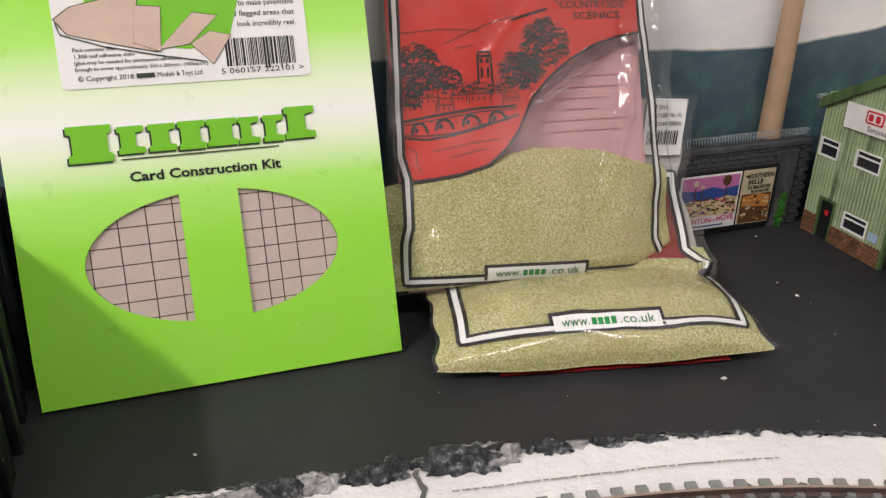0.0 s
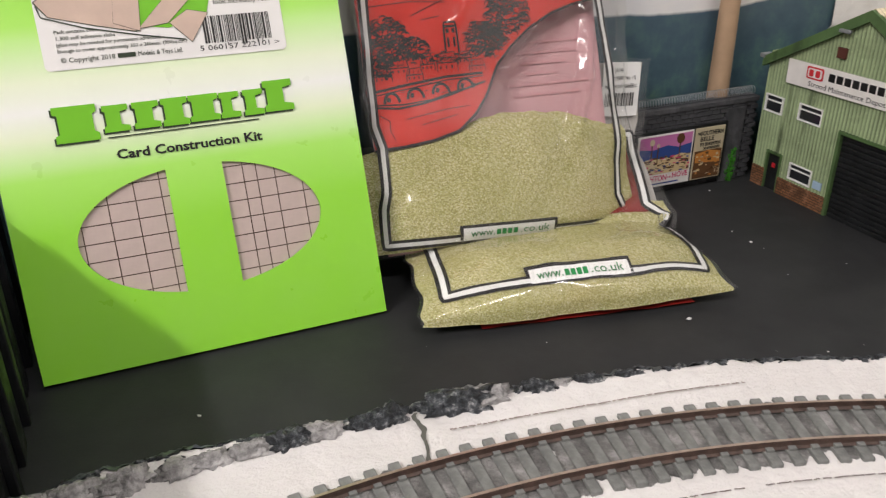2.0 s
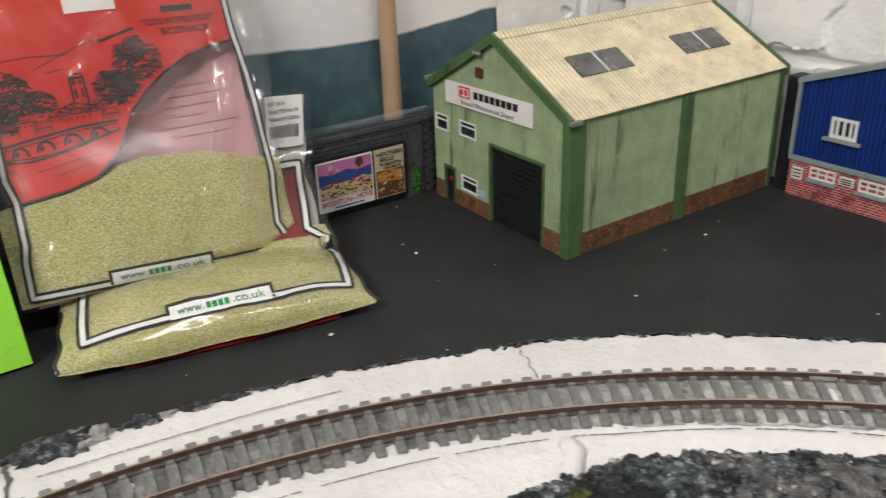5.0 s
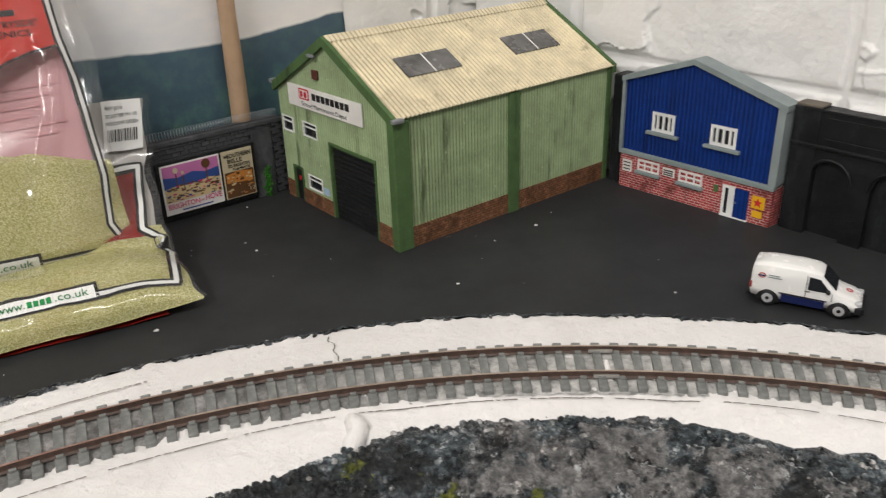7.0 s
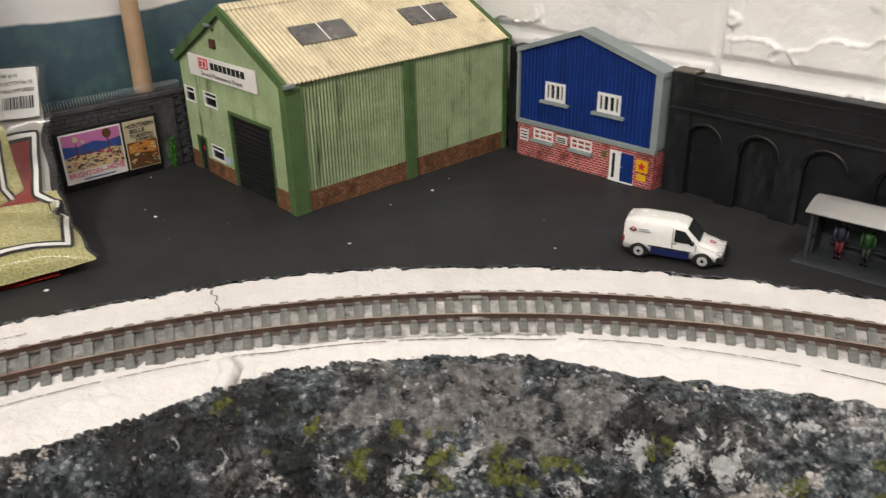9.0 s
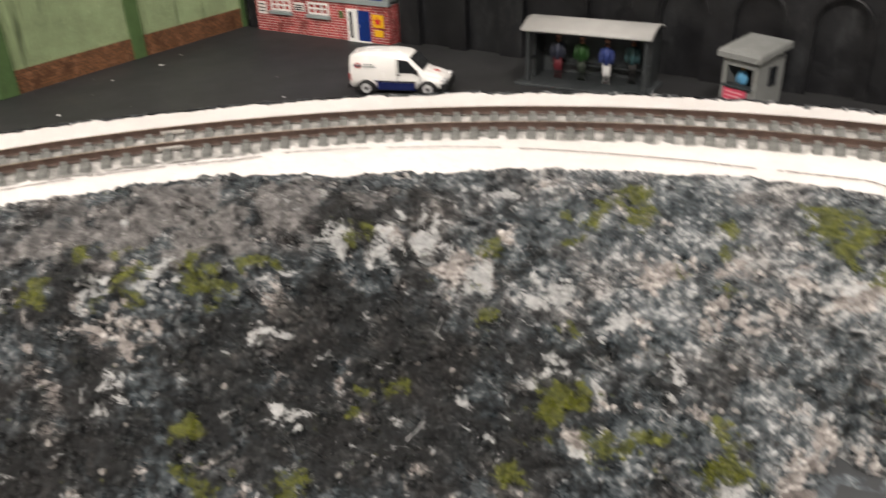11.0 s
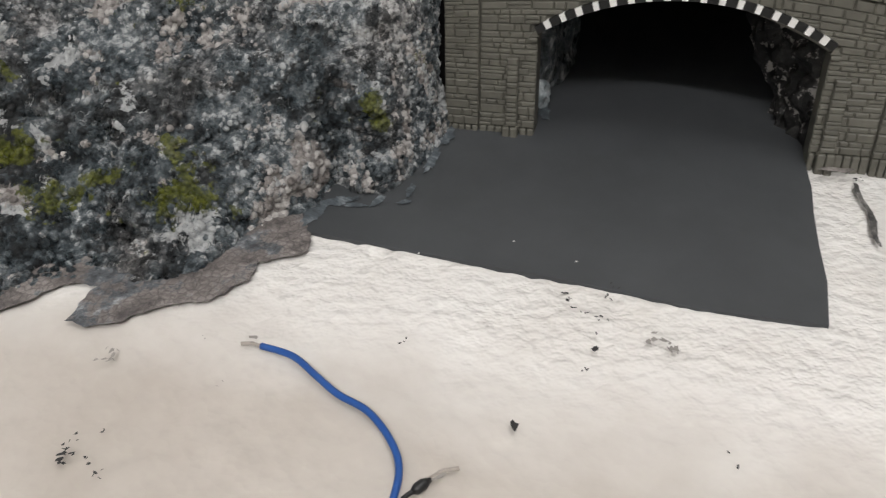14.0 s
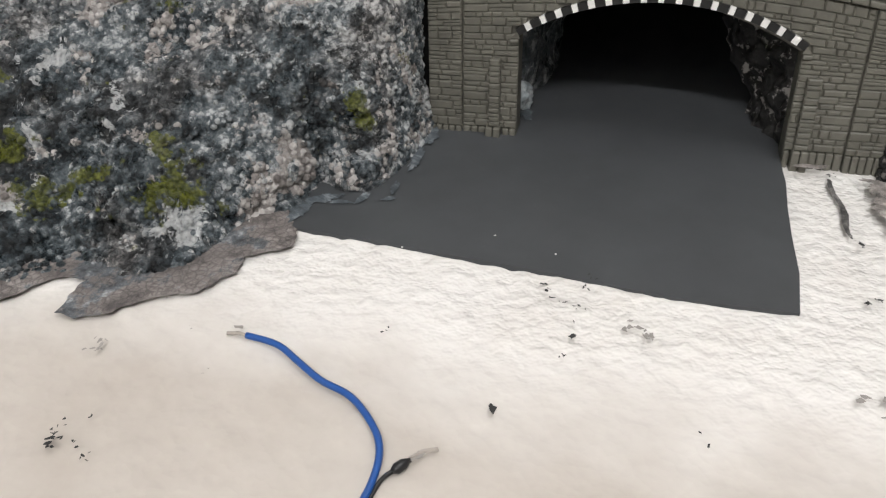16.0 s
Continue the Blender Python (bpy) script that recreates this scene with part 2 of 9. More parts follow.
def make_floor():
    """White and lumpy plaster cloth beside the card road, cream, darker and smoother beyond it."""
    m = Mat("cream_plaster", (0.66, 0.62, 0.57), 0.6, 0, 0.35)
    far = m.t.nodes.new("ShaderNodeVectorMath")
    far.operation = "DOT_PRODUCT"
    m.link(m.where(), far.inputs[0])
    far.inputs[1].default_value = (-0.925, -0.379, 0.0)
    wob = m.t.nodes.new("ShaderNodeMath")
    wob.operation = "MULTIPLY_ADD"
    m.link(m.noise(30, 4), wob.inputs[0])
    wob.inputs[1].default_value = 0.03
    m.link(far.outputs["Value"], wob.inputs[2])
    cloth = m.grey(wob.outputs[0], -0.422, -0.396, 1.0, 0.0)
    white = m.ramp(m.noise(26, 6, 0.7), [(0.25, (0.64, 0.61, 0.575)), (0.6, (0.76, 0.745, 0.72))])
    cream = m.ramp(m.noise(20, 6, 0.7), [(0.25, (0.455, 0.41, 0.365)), (0.6, (0.535, 0.495, 0.45))])
    m.color(m.mix(cloth, cream, white))
    m.roughness(m.grey(m.noise(60, 4), 0.3, 0.7, 0.40, 0.65))
    lumps = m.t.nodes.new("ShaderNodeMath")
    lumps.operation = "MULTIPLY"
    turn = m.t.nodes.new("ShaderNodeMapping")
    turn.inputs["Rotation"].default_value = (0, 0, radians(50))
    squeeze = m.t.nodes.new("ShaderNodeMapping")
    squeeze.inputs["Scale"].default_value = (0.85, 1.0, 1.0)
    m.link(m.where(), turn.inputs["Vector"])
    m.link(turn.outputs["Vector"], squeeze.inputs["Vector"])
    swell = m.node("ShaderNodeTexNoise", Scale=320, Detail=2, Roughness=0.5)
    m.link(squeeze.outputs["Vector"], swell.inputs["Vector"])
    m.link(swell.outputs["Fac"], lumps.inputs[0])
    m.link(m.grey(wob.outputs[0], -0.430, -0.408, 1.0, 0.06), lumps.inputs[1])
    m.bump(lumps.outputs[0], 1.0, 0.0015)
    m.bump(m.voronoi(420), 0.12, 0.0006)
    return m.m


def make_dark_rock():
    """Rock in and beside the tunnel, mostly black and brown with a few pale chips; tunnel shade is in the colour too.
    """
    m = Mat("black_brown_rock", (0.03, 0.028, 0.026), 0.45, 0, 0.5)
    own = m.t.nodes.new("ShaderNodeNewGeometry").outputs["Random Per Island"]
    base = m.ramp(m.noise(260, 6, 0.75), [(0.38, (0.004, 0.004, 0.004)), (0.56, (0.018, 0.017, 0.017)), (0.72, (0.10, 0.092, 0.088))])
    chips = m.mix(m.grey(own, 0.93, 0.95, 0.0, 0.7), base, (0.25, 0.225, 0.215))
    m.color(m.mix(m.grey(m.noise(170, 6, 0.75), 0.565, 0.59, 0.0, 0.85), chips, (0.48, 0.45, 0.43)))
    m.bump(m.noise(420, 5, 0.7), 0.7, 0.0010)
    return m.m


DARKROCK = make_dark_rock()
PLASTER = make_floor()
BOARD = make_board()
FOAM = make_foam()
ROCK = make_rock()
WHITEWALL = speckled("white_wall_paint", (0.82, 0.81, 0.80), 0.30, 0.06, 9, 0.55, 0.0016, 170, 0.5)
ROOMWALL = speckled("room_wall_paint", (0.36, 0.35, 0.335), 0.7, 0.08, 4, 0.2, 0.001, 60)
SLEEPER = speckled("sleeper_plastic", (0.195, 0.20, 0.19), 0.75, 0.5, 130, 0.4, 0.0003, 1200, 0.3)
RUST = speckled("rusty_rail", (0.078, 0.048, 0.037), 0.6, 0.45, 300, 0.4, 0.0002, 1500, 0.4)
RAILTOP = Mat("worn_rail_top", (0.48, 0.38, 0.31), 0.28, 0.9).m

# ---- structure ----
ARC = Vector((0.3455, -0.2755))
AX = 22.5  # heading of the back wall, degrees
FLOOR = (0.0791, 0.0632, -0.0865)  # the lower floor: z = a x + b y + c


def floor_z(x, y):
    return FLOOR[0] * x + FLOOR[1] * y + FLOOR[2]


def on_arc(r, deg, z=0.0):
    a = radians(deg)
    return Vector((ARC.x + r * math.cos(a), ARC.y + r * math.sin(a), z))


# room shell, its back wall behind the backdrop and its right wall behind the arches
BACK = Vector((0.339, 0.317))
SIDE = Vector((0.593, 0.264))
ux = Vector((math.cos(radians(AX)), math.sin(radians(AX))))
uy = Vector((-ux.y, ux.x))


def framed(o, x, y, z=0.0):
    p = o + ux * x + uy * y
    return (p.x, p.y, z)


room = pose(*framed(BACK, 0, 0), 0, 0, AX)
cx = (SIDE - BACK).dot(ux)  # where the right wall stands, along the back wall
tagged(single("wall_back", bm_box(-1.6, cx + 0.3, 0.0, 0.12, -1.0, 1.45), WHITEWALL, "white painted rough stone-effect room wall", "wall", room, "structure"))
tagged(single("wall_left", bm_box(-1.72, -1.6, -2.4, 0.12, -1.0, 1.45), ROOMWALL, "plain painted room wall", "wall", room, "structure"))
tagged(single("wall_front", bm_box(-1.72, cx + 0.3, -2.52, -2.4, -1.0, 1.45), ROOMWALL, "plain painted room wall", "wall", room, "structure"))
tagged(single("ceiling", bm_box(-1.72, cx + 0.3, -2.52, 0.12, 1.45, 1.55), ROOMWALL, "plain white ceiling", "ceiling", room, "structure"))
tagged(single("floor", bm_box(-1.72, cx + 0.3, -2.52, 0.12, -1.1, -1.0), ROOMWALL, "plain room floor", "floor", room, "structure"))
side_pose = pose(SIDE.x, SIDE.y, 0, 0, 0, -65)
tagged(single("wall_right", bm_box(-0.14, 2.5, 0.0, 0.12, -1.0, 1.45), WHITEWALL, "white painted rough stone-effect room wall", "wall", side_pose, "structure"))


def stone_relief(width, z0, z1, joints_x, joints_z, seed):
    """A sheet of moulded plaster blocks with smeared relief, facing -y."""
    nu, nv = int(width / 0.0009), int((z1 - z0) / 0.0009)
    def fn(u, v):
        x, z = width * u, z0 + (z1 - z0) * v
        d = min([abs(x - j) for j in joints_x] + [abs(z - j) for j in joints_z])
        edge = smooth01(0.0016, 0.0028, d)
        rim = smooth01(0.0026, 0.0052, d)
        a = fbm(x * 8, z * 15, seed, 4)
        b = fbm(x * 11 + 5, z * 9, seed + 7, 4)
        step = 0.0017 * smooth01(-0.010, 0.010, a) + 0.0013 * smooth01(-0.010, 0.010, b - 0.16)
        lip = 0.0010 * (1 - smooth01(0.0, 0.016, abs(a - 0.012))) * smooth01(-0.1, 0.2, b) + 0.0007 * (1 - smooth01(0.0, 0.016, abs(b - 0.17))) * smooth01(0.1, -0.2, a)
        soft = 0.0012 * fbm(x * 34, z * 34, seed + 1, 2) + 0.00022 * fbm(x * 150, z * 150, seed, 2)
        return (x, -0.0008 - 0.0016 * edge - (step + lip + soft) * rim, z)
    return bm_grid(fn, nu, nv)


# board
board = [framed(BACK, x, y)[:2] for x, y in ((-0.45, -0.002), (cx + 0.02, -0.002), (cx + 0.10, -0.90))]
relief_r = part("plaster_blocks", stone_relief(0.50, 0.0, 0.24, (0.005, 0.1735, 0.339, 0.5), (0.0725, 0.178), 2.0), WHITEWALL, bpy.data.objects["wall_right"], "white gloss painted moulded stone blocks", True)
relief_r.matrix_world = side_pose @ pose(-0.05, 0, 0)
relief_b = part("plaster_blocks", stone_relief(cx - 0.10, 0.0, 0.24, (0.07,), (0.0715, 0.178), 5.0), WHITEWALL, bpy.data.objects["wall_back"], "white gloss painted moulded stone blocks", True)
relief_b.matrix_world = pose(*framed(BACK, 0.10, 0.0), 0, 0, AX)
edge = [on_arc(0.366, a) for a in range(-58, 165, 3)]
board += [(p.x, p.y) for p in edge]
single("baseboard_top", bm_prism(board, -0.012, "z", 0.0), BOARD, "matt dark grey painted layout baseboard", "baseboard", kind="structure")
# lower floor sheet
def floor_fn(u, v):
    x, y = 0.05 + 0.65 * u, -0.75 + 0.76 * v
    return (x, y, floor_z(x, y) + 0.0004 * fbm(x * 60, y * 60, 0) + 0.0005 * fbm(x * 190, y * 260, 4, 3))
single("lower_floor", bm_grid(floor_fn, 420, 360), PLASTER, "white plaster-cloth lower floor of the layout", "floor", kind="structure", smooth=True)


# foam roadbed: a raised bed with a ragged outer rim
RIM = [(-60, 0.380), (24.0, 0.380), (24.9, 0.3895), (27, 0.3915), (31.6, 0.391), (37.6, 0.3902), (43.6, 0.3908), (48.5, 0.3895), (53.5, 0.3891), (58.4, 0.3887), (63, 0.3878), (68, 0.3875), (73, 0.3883), (78, 0.389), (83, 0.389), (88, 0.3868), (93.5, 0.387), (98.4, 0.3876), (103, 0.3884), (108.8, 0.3915), (113.6, 0.3953), (118.5, 0.402), (123.3, 0.410), (128, 0.4165), (135, 0.423), (145, 0.4278), (165, 0.43)]
ROCKTOP = [(26, 0.331), (36, 0.330), (45, 0.325), (54, 0.321), (60, 0.3205), (66, 0.330), (82, 0.3275), (87, 0.318), (94, 0.3095), (104, 0.309), (160, 0.309)]
FOAMTOP = 0.0122


def rim_at(deg):
    """The ragged outer rim of the foam."""
    notch = 0.007 * (1 - smooth01(0.08, 0.30, abs(deg - 28.1)))
    return lerp_table(RIM, deg) + 0.0038 * smooth01(112, 100, deg) - notch + 0.0022 * fbm(deg * 0.35, 1.0, 0, 5) + 0.0013 * fbm(deg * 2.2, 4.0, 0, 3) + 0.0009 * fbm(deg * 9.0, 7.0, 0, 3)


def foam_profile(deg):
    """Rows of radius and height from the rock to the foot of the outer side."""
    b = lerp_table(ROCKTOP, deg) - 0.003 + 0.034 * smooth01(30, 24, deg)
    rim = rim_at(deg)
    return [(b - 0.020, -0.0060), (b - 0.006, 0.0040), (b, 0.0074), (b + 0.006, 0.0100), (b + 0.012, 0.0116), (b + 0.020, 0.0120), (rim - 0.008, FOAMTOP), (rim - 0.003, FOAMTOP), (rim - 0.0009, 0.0114), (rim + 0.0004, 0.0088), (rim + 0.0014, 0.0040), (rim + 0.0022, -0.001)]


def foam_fn(u, v):
    deg = -58 + u * 222
    prof = foam_profile(deg)
    k = v * (len(prof) - 1)
    i = min(int(k), len(prof) - 2)
    r = prof[i][0] + (prof[i + 1][0] - prof[i][0]) * (k - i)
    z = prof[i][1] + (prof[i + 1][1] - prof[i][1]) * (k - i)
    side = smooth01(0.70, 0.8, v)
    p = on_arc(r + 0.0009 * fbm(deg * 26, v * 60, 0, 2) * side, deg)
    return (p.x, p.y, z + 0.0005 * fbm(p.x * 90, p.y * 90, 2, 3) + 0.00028 * fbm(p.x * 330, p.y * 330, 5, 2) + 0.0007 * fbm(deg * 4.0, 3.0, 0, 3) * side)
single("foam_roadbed", bm_grid(foam_fn, 1100, 66), FOAM, "white foam track bed with ragged painted edges", "track bed", kind="structure", smooth=True)


# patches of paint on the rock: x, y, z and radius in millimetres
MOSS_NEAR = [(573, -74, 7, 7.7), (560, -72, 6, 5.0), (552, -68, 2, 3.3), (585, -102, 4, 6.6), (606, -120, 7, 10.7), (601, -128, 4, 6.4), (602, -138, 2, 7.1), (624, -135, 9, 4.9), (571, -99, -5, 5.2), (526, -57, -2, 4.5), (535, -85, -17, 3.5), (570, -113, -7, 4.7), (519, -92, -34, 5.8), (527, -97, -32, 4.3), (529, -112, -44, 6.1), (535, -117, -39, 6.4), (547, -136, -36, 7.1), (553, -140, -39, 4.2), (563, -141, -35, 3.6), (581, -145, -34, 3.5), (588, -153, -30, 4.4), (503, -103, -46, 5.1), (492, -115, -48, 3.3), (475, -96, -50, 3.6), (611, -154, -22, 3.3), (516, -66, -15, 3.8)]
MOSS_MID = [(404, 2, -3, 6.2), (433, -11, -3, 7.0), (452, -16, -4, 6.8), (464, -24, -1, 4.4), (432, -44, -36, 6.0), (428, -55, -45, 6.2), (452, -71, -43, 5.5), (497, -30, 1, 3.8), (487, -63, -34, 5.7), (476, -61, -38, 4.9), (520, -93, -35, 7.4), (531, -112, -42, 6.9), (532, -117, -43, 4.7), (549, -137, -35, 7.4), (423, 11, 3, 5.1), (428, 8, 3, 4.1)]
MOSS_FAR = [(371, 32, 9, 4.5), (400, 15, 2, 4.4), (432, 4, 1, 4.0), (383, 13, -1, 3.2)]
BARE_NEAR = [(515, -54, -8, 8.3), (525, -65, -9, 5.5), (565, -93, -6, 7.0), (583, -110, -1, 6.5), (581, -128, -5, 8.8), (592, -137, -2, 6.6), (606, -132, 5, 3.7), (559, -103, -14, 6.8), (550, -99, -17, 6.0), (524, -106, -40, 5.5), (566, -145, -42, 6.6), (574, -147, -38, 5.9), (559, -145, -47, 5.1), (598, -158, -44, 5.6), (615, -152, -35, 5.2), (547, -125, -29, 5.1), (508, -37, 0, 6.1), (609, -153, -14, 4.2), (565, -114, -16, 4.5), (574, -122, -13, 4.2), (490, -101, -45, 4.0), (477, -106, -52, 4.7)]
BARE_MID = [(418, -7, -12, 9.9), (402, -11, -17, 6.4), (430, -20, -18, 7.4), (406, -20, -25, 5.7), (470, -50, -34, 5.0), (401, -27, -27, 3.1), (477, -63, -40, 3.3), (404, -40, -41, 5.5), (474, -88, -44, 4.6), (434, -46, -40, 4.5), (433, -8, -2, 4.3), (469, -33, -12, 5.7)]
WHITE_NEAR = [(533, -74, -8, 6.3), (542, -139, -45, 5.2), (518, -89, -28, 4.5), (524, -90, -29, 3.9), (506, -78, -36, 2.6), (530, -85, -24, 4.3), (594, -134, 0, 4.2), (542, -47, 5, 4.3), (534, -103, -32, 3.3), (502, -89, -40, 3.1), (544, -148, -52, 4.6), (523, -107, -41, 3.5), (579, -146, -22, 3.2), (552, -92, -12, 3.7), (583, -120, -3, 2.3), (518, -45, -3, 5.1), (515, -38, 3, 4.1)]
WHITE_MID = [(423, -2, -3, 4.8), (442, -11, -2, 4.8), (421, -28, -27, 4.6), (463, -41, -19, 5.1), (489, -27, 3, 6.5), (504, -35, 0, 6.5), (460, -55, -35, 3.6), (533, -74, -11, 5.5), (546, -43, 6, 4.8), (515, -49, -5, 3.4), (525, -63, -8, 6.0)]
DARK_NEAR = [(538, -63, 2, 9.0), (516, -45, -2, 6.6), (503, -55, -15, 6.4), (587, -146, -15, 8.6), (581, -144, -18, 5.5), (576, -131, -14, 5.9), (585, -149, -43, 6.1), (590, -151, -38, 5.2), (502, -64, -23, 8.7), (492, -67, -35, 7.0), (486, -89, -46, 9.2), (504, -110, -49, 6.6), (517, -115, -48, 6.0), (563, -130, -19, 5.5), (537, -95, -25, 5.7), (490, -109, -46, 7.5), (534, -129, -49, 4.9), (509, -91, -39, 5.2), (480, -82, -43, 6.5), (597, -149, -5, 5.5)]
# black washes, with the shade over the middle stretch painted in
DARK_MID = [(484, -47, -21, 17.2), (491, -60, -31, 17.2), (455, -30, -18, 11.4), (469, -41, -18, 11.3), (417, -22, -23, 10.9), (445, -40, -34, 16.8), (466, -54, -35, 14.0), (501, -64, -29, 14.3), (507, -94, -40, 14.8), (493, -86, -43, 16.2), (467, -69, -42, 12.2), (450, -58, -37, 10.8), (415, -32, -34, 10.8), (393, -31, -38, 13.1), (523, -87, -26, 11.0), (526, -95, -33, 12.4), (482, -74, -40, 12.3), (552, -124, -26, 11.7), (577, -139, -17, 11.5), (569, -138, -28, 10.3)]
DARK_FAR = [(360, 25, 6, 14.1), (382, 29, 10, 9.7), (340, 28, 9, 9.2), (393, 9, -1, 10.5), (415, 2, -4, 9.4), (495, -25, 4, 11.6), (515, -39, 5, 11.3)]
PALE_FAR = [(425, 18, 6, 11.4), (450, 13, 8, 11.5), (461, -2, 4, 9.3), (465, 14, 8, 7.8), (484, -8, 10, 11.1)]
PALE_MID = [(413, 19, 5, 10.3), (432, 15, 6, 10.5), (452, -4, 2, 10.4), (459, 14, 8, 11.0), (477, -11, 3, 10.7), (480, -5, 9, 9.0), (507, -19, 9, 7.2), (594, -92, 10, 6.8)]
BARE_FOOT = [(567, -145, -40, 5.0), (574, -147, -44, 4.3), (563, -145, -45, 4.2), (589, -158, -47, 2.9), (586, -155, -46, 3.2), (610, -154, -27, 3.8), (616, -153, -39, 3.5), (611, -155, -44, 2.8), (603, -157, -46, 2.1), (599, -157, -37, 3.3), (592, -157, -33, 2.6), (613, -153, -22, 2.7), (571, -145, -37, 3.4), (564, -98, -6, 5.7), (554, -87, -8, 4.3), (560, -103, -12, 4.8), (556, -104, -15, 3.9), (574, -116, -6, 7.1), (574, -124, -13, 2.5), (546, -102, -24, 3.1), (543, -115, -29, 2.2), (545, -128, -31, 2.6), (535, -103, -33, 2.5), (576, -147, -40, 3.4), (611, -153, -12, 2.9), (612, -152, -7, 3.2), (596, -157, -27, 2.0), (587, -148, -24, 2.0), (547, -82, -10, 3.4)]
WHITE_FOOT = [(580, -146, -24, 1.9), (575, -145, -30, 1.9), (576, -145, -33, 2.0), (579, -147, -26, 1.4), (550, -100, -19, 1.4), (547, -93, -15, 2.2), (543, -87, -14, 2.0), (562, -104, -10, 2.3), (563, -136, -30, 1.4), (590, -156, -32, 1.7), (585, -152, -45, 2.0), (612, -153, -26, 1.8), (601, -156, -33, 2.1), (553, -117, -22, 1.9), (540, -93, -21, 1.9), (576, -138, -20, 1.4), (570, -135, -23, 1.4), (545, -120, -27, 1.6), (564, -144, -41, 1.9), (567, -146, -44, 1.7)]
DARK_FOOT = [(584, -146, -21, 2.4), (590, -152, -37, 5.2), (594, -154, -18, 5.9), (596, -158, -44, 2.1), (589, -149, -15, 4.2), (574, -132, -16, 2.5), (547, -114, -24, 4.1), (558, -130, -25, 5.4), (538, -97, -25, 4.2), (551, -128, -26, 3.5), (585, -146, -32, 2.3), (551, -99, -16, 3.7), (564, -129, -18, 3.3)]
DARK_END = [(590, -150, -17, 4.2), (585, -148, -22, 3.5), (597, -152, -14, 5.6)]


def patch_field(points, patches):
    """How deep inside the nearest patch each point lies: 1 at a centre, 0 outside."""
    best = np.zeros(len(points))
    gen = np.random.default_rng(12)
    warped = points.copy()
    for wave in (260, 430, 700, 1100, 1900):
        way = gen.normal(size=(3, 3))
        way *= wave / np.linalg.norm(way, axis=1)[:, None]
        warped += 0.75 / wave * np.sin(points @ way.T + gen.uniform(0, 6, 3))
    for x, y, z, r in patches:
        d = np.linalg.norm(warped - np.array((x, y, z)) * 0.001, axis=1) / (r * 0.0015)
        best = np.maximum(best, 1.0 - d)
    return np.clip(best * 1.5, 0.0, 1.0)


def paint_rock(me, points=None, repeat=1):
    """Lay the washes on a mesh; points stand for the vertices, repeat of them each."""
    if points is None:
        points = np.empty(len(me.vertices) * 3)
        me.vertices.foreach_get("co", points)
        points = points.reshape(-1, 3)
    fields = [patch_field(points, p) for p in (MOSS_NEAR + MOSS_MID + MOSS_FAR, BARE_NEAR + BARE_MID, DARK_MID + DARK_FAR, WHITE_NEAR + WHITE_MID + WHITE_FOOT, PALE_MID + PALE_FAR)]
    # the middle washes and their painted shade fade towards the portal
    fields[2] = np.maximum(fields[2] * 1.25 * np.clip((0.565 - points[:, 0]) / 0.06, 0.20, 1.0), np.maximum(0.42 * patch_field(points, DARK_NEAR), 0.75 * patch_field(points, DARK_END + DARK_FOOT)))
    fields[1] = np.maximum(0.8 * fields[1], 1.7 * patch_field(points, BARE_FOOT) * np.clip((-0.010 - points[:, 2]) / 0.016, 0.0, 1.0))
    fields.append(np.zeros(len(points)))
    for name, three in (("wash_a", fields[:3]), ("wash_b", fields[3:])):
        rgba = np.repeat(np.stack(three + [np.ones(len(points))], axis=1), repeat, axis=0)
        me.attributes.new(name, "FLOAT_COLOR", "POINT").data.foreach_set("color", rgba.ravel())


# rock face
ROCKP = [(0.333, 0.0040), (0.327, 0.0072), (0.318, 0.0082), (0.304, 0.0058), (0.291, 0.0005), (0.2815, -0.0050), (0.2775, -0.0085), (0.276, -0.0120), (0.269, -0.0185), (0.262, -0.0255), (0.2575, -0.0310), (0.2565, -0.0340), (0.250, -0.0400), (0.2465, -0.0450), (0.2445, -0.0500), (0.240, -0.0520), (0.236, -0.0560), (0.230, -0.0700)]


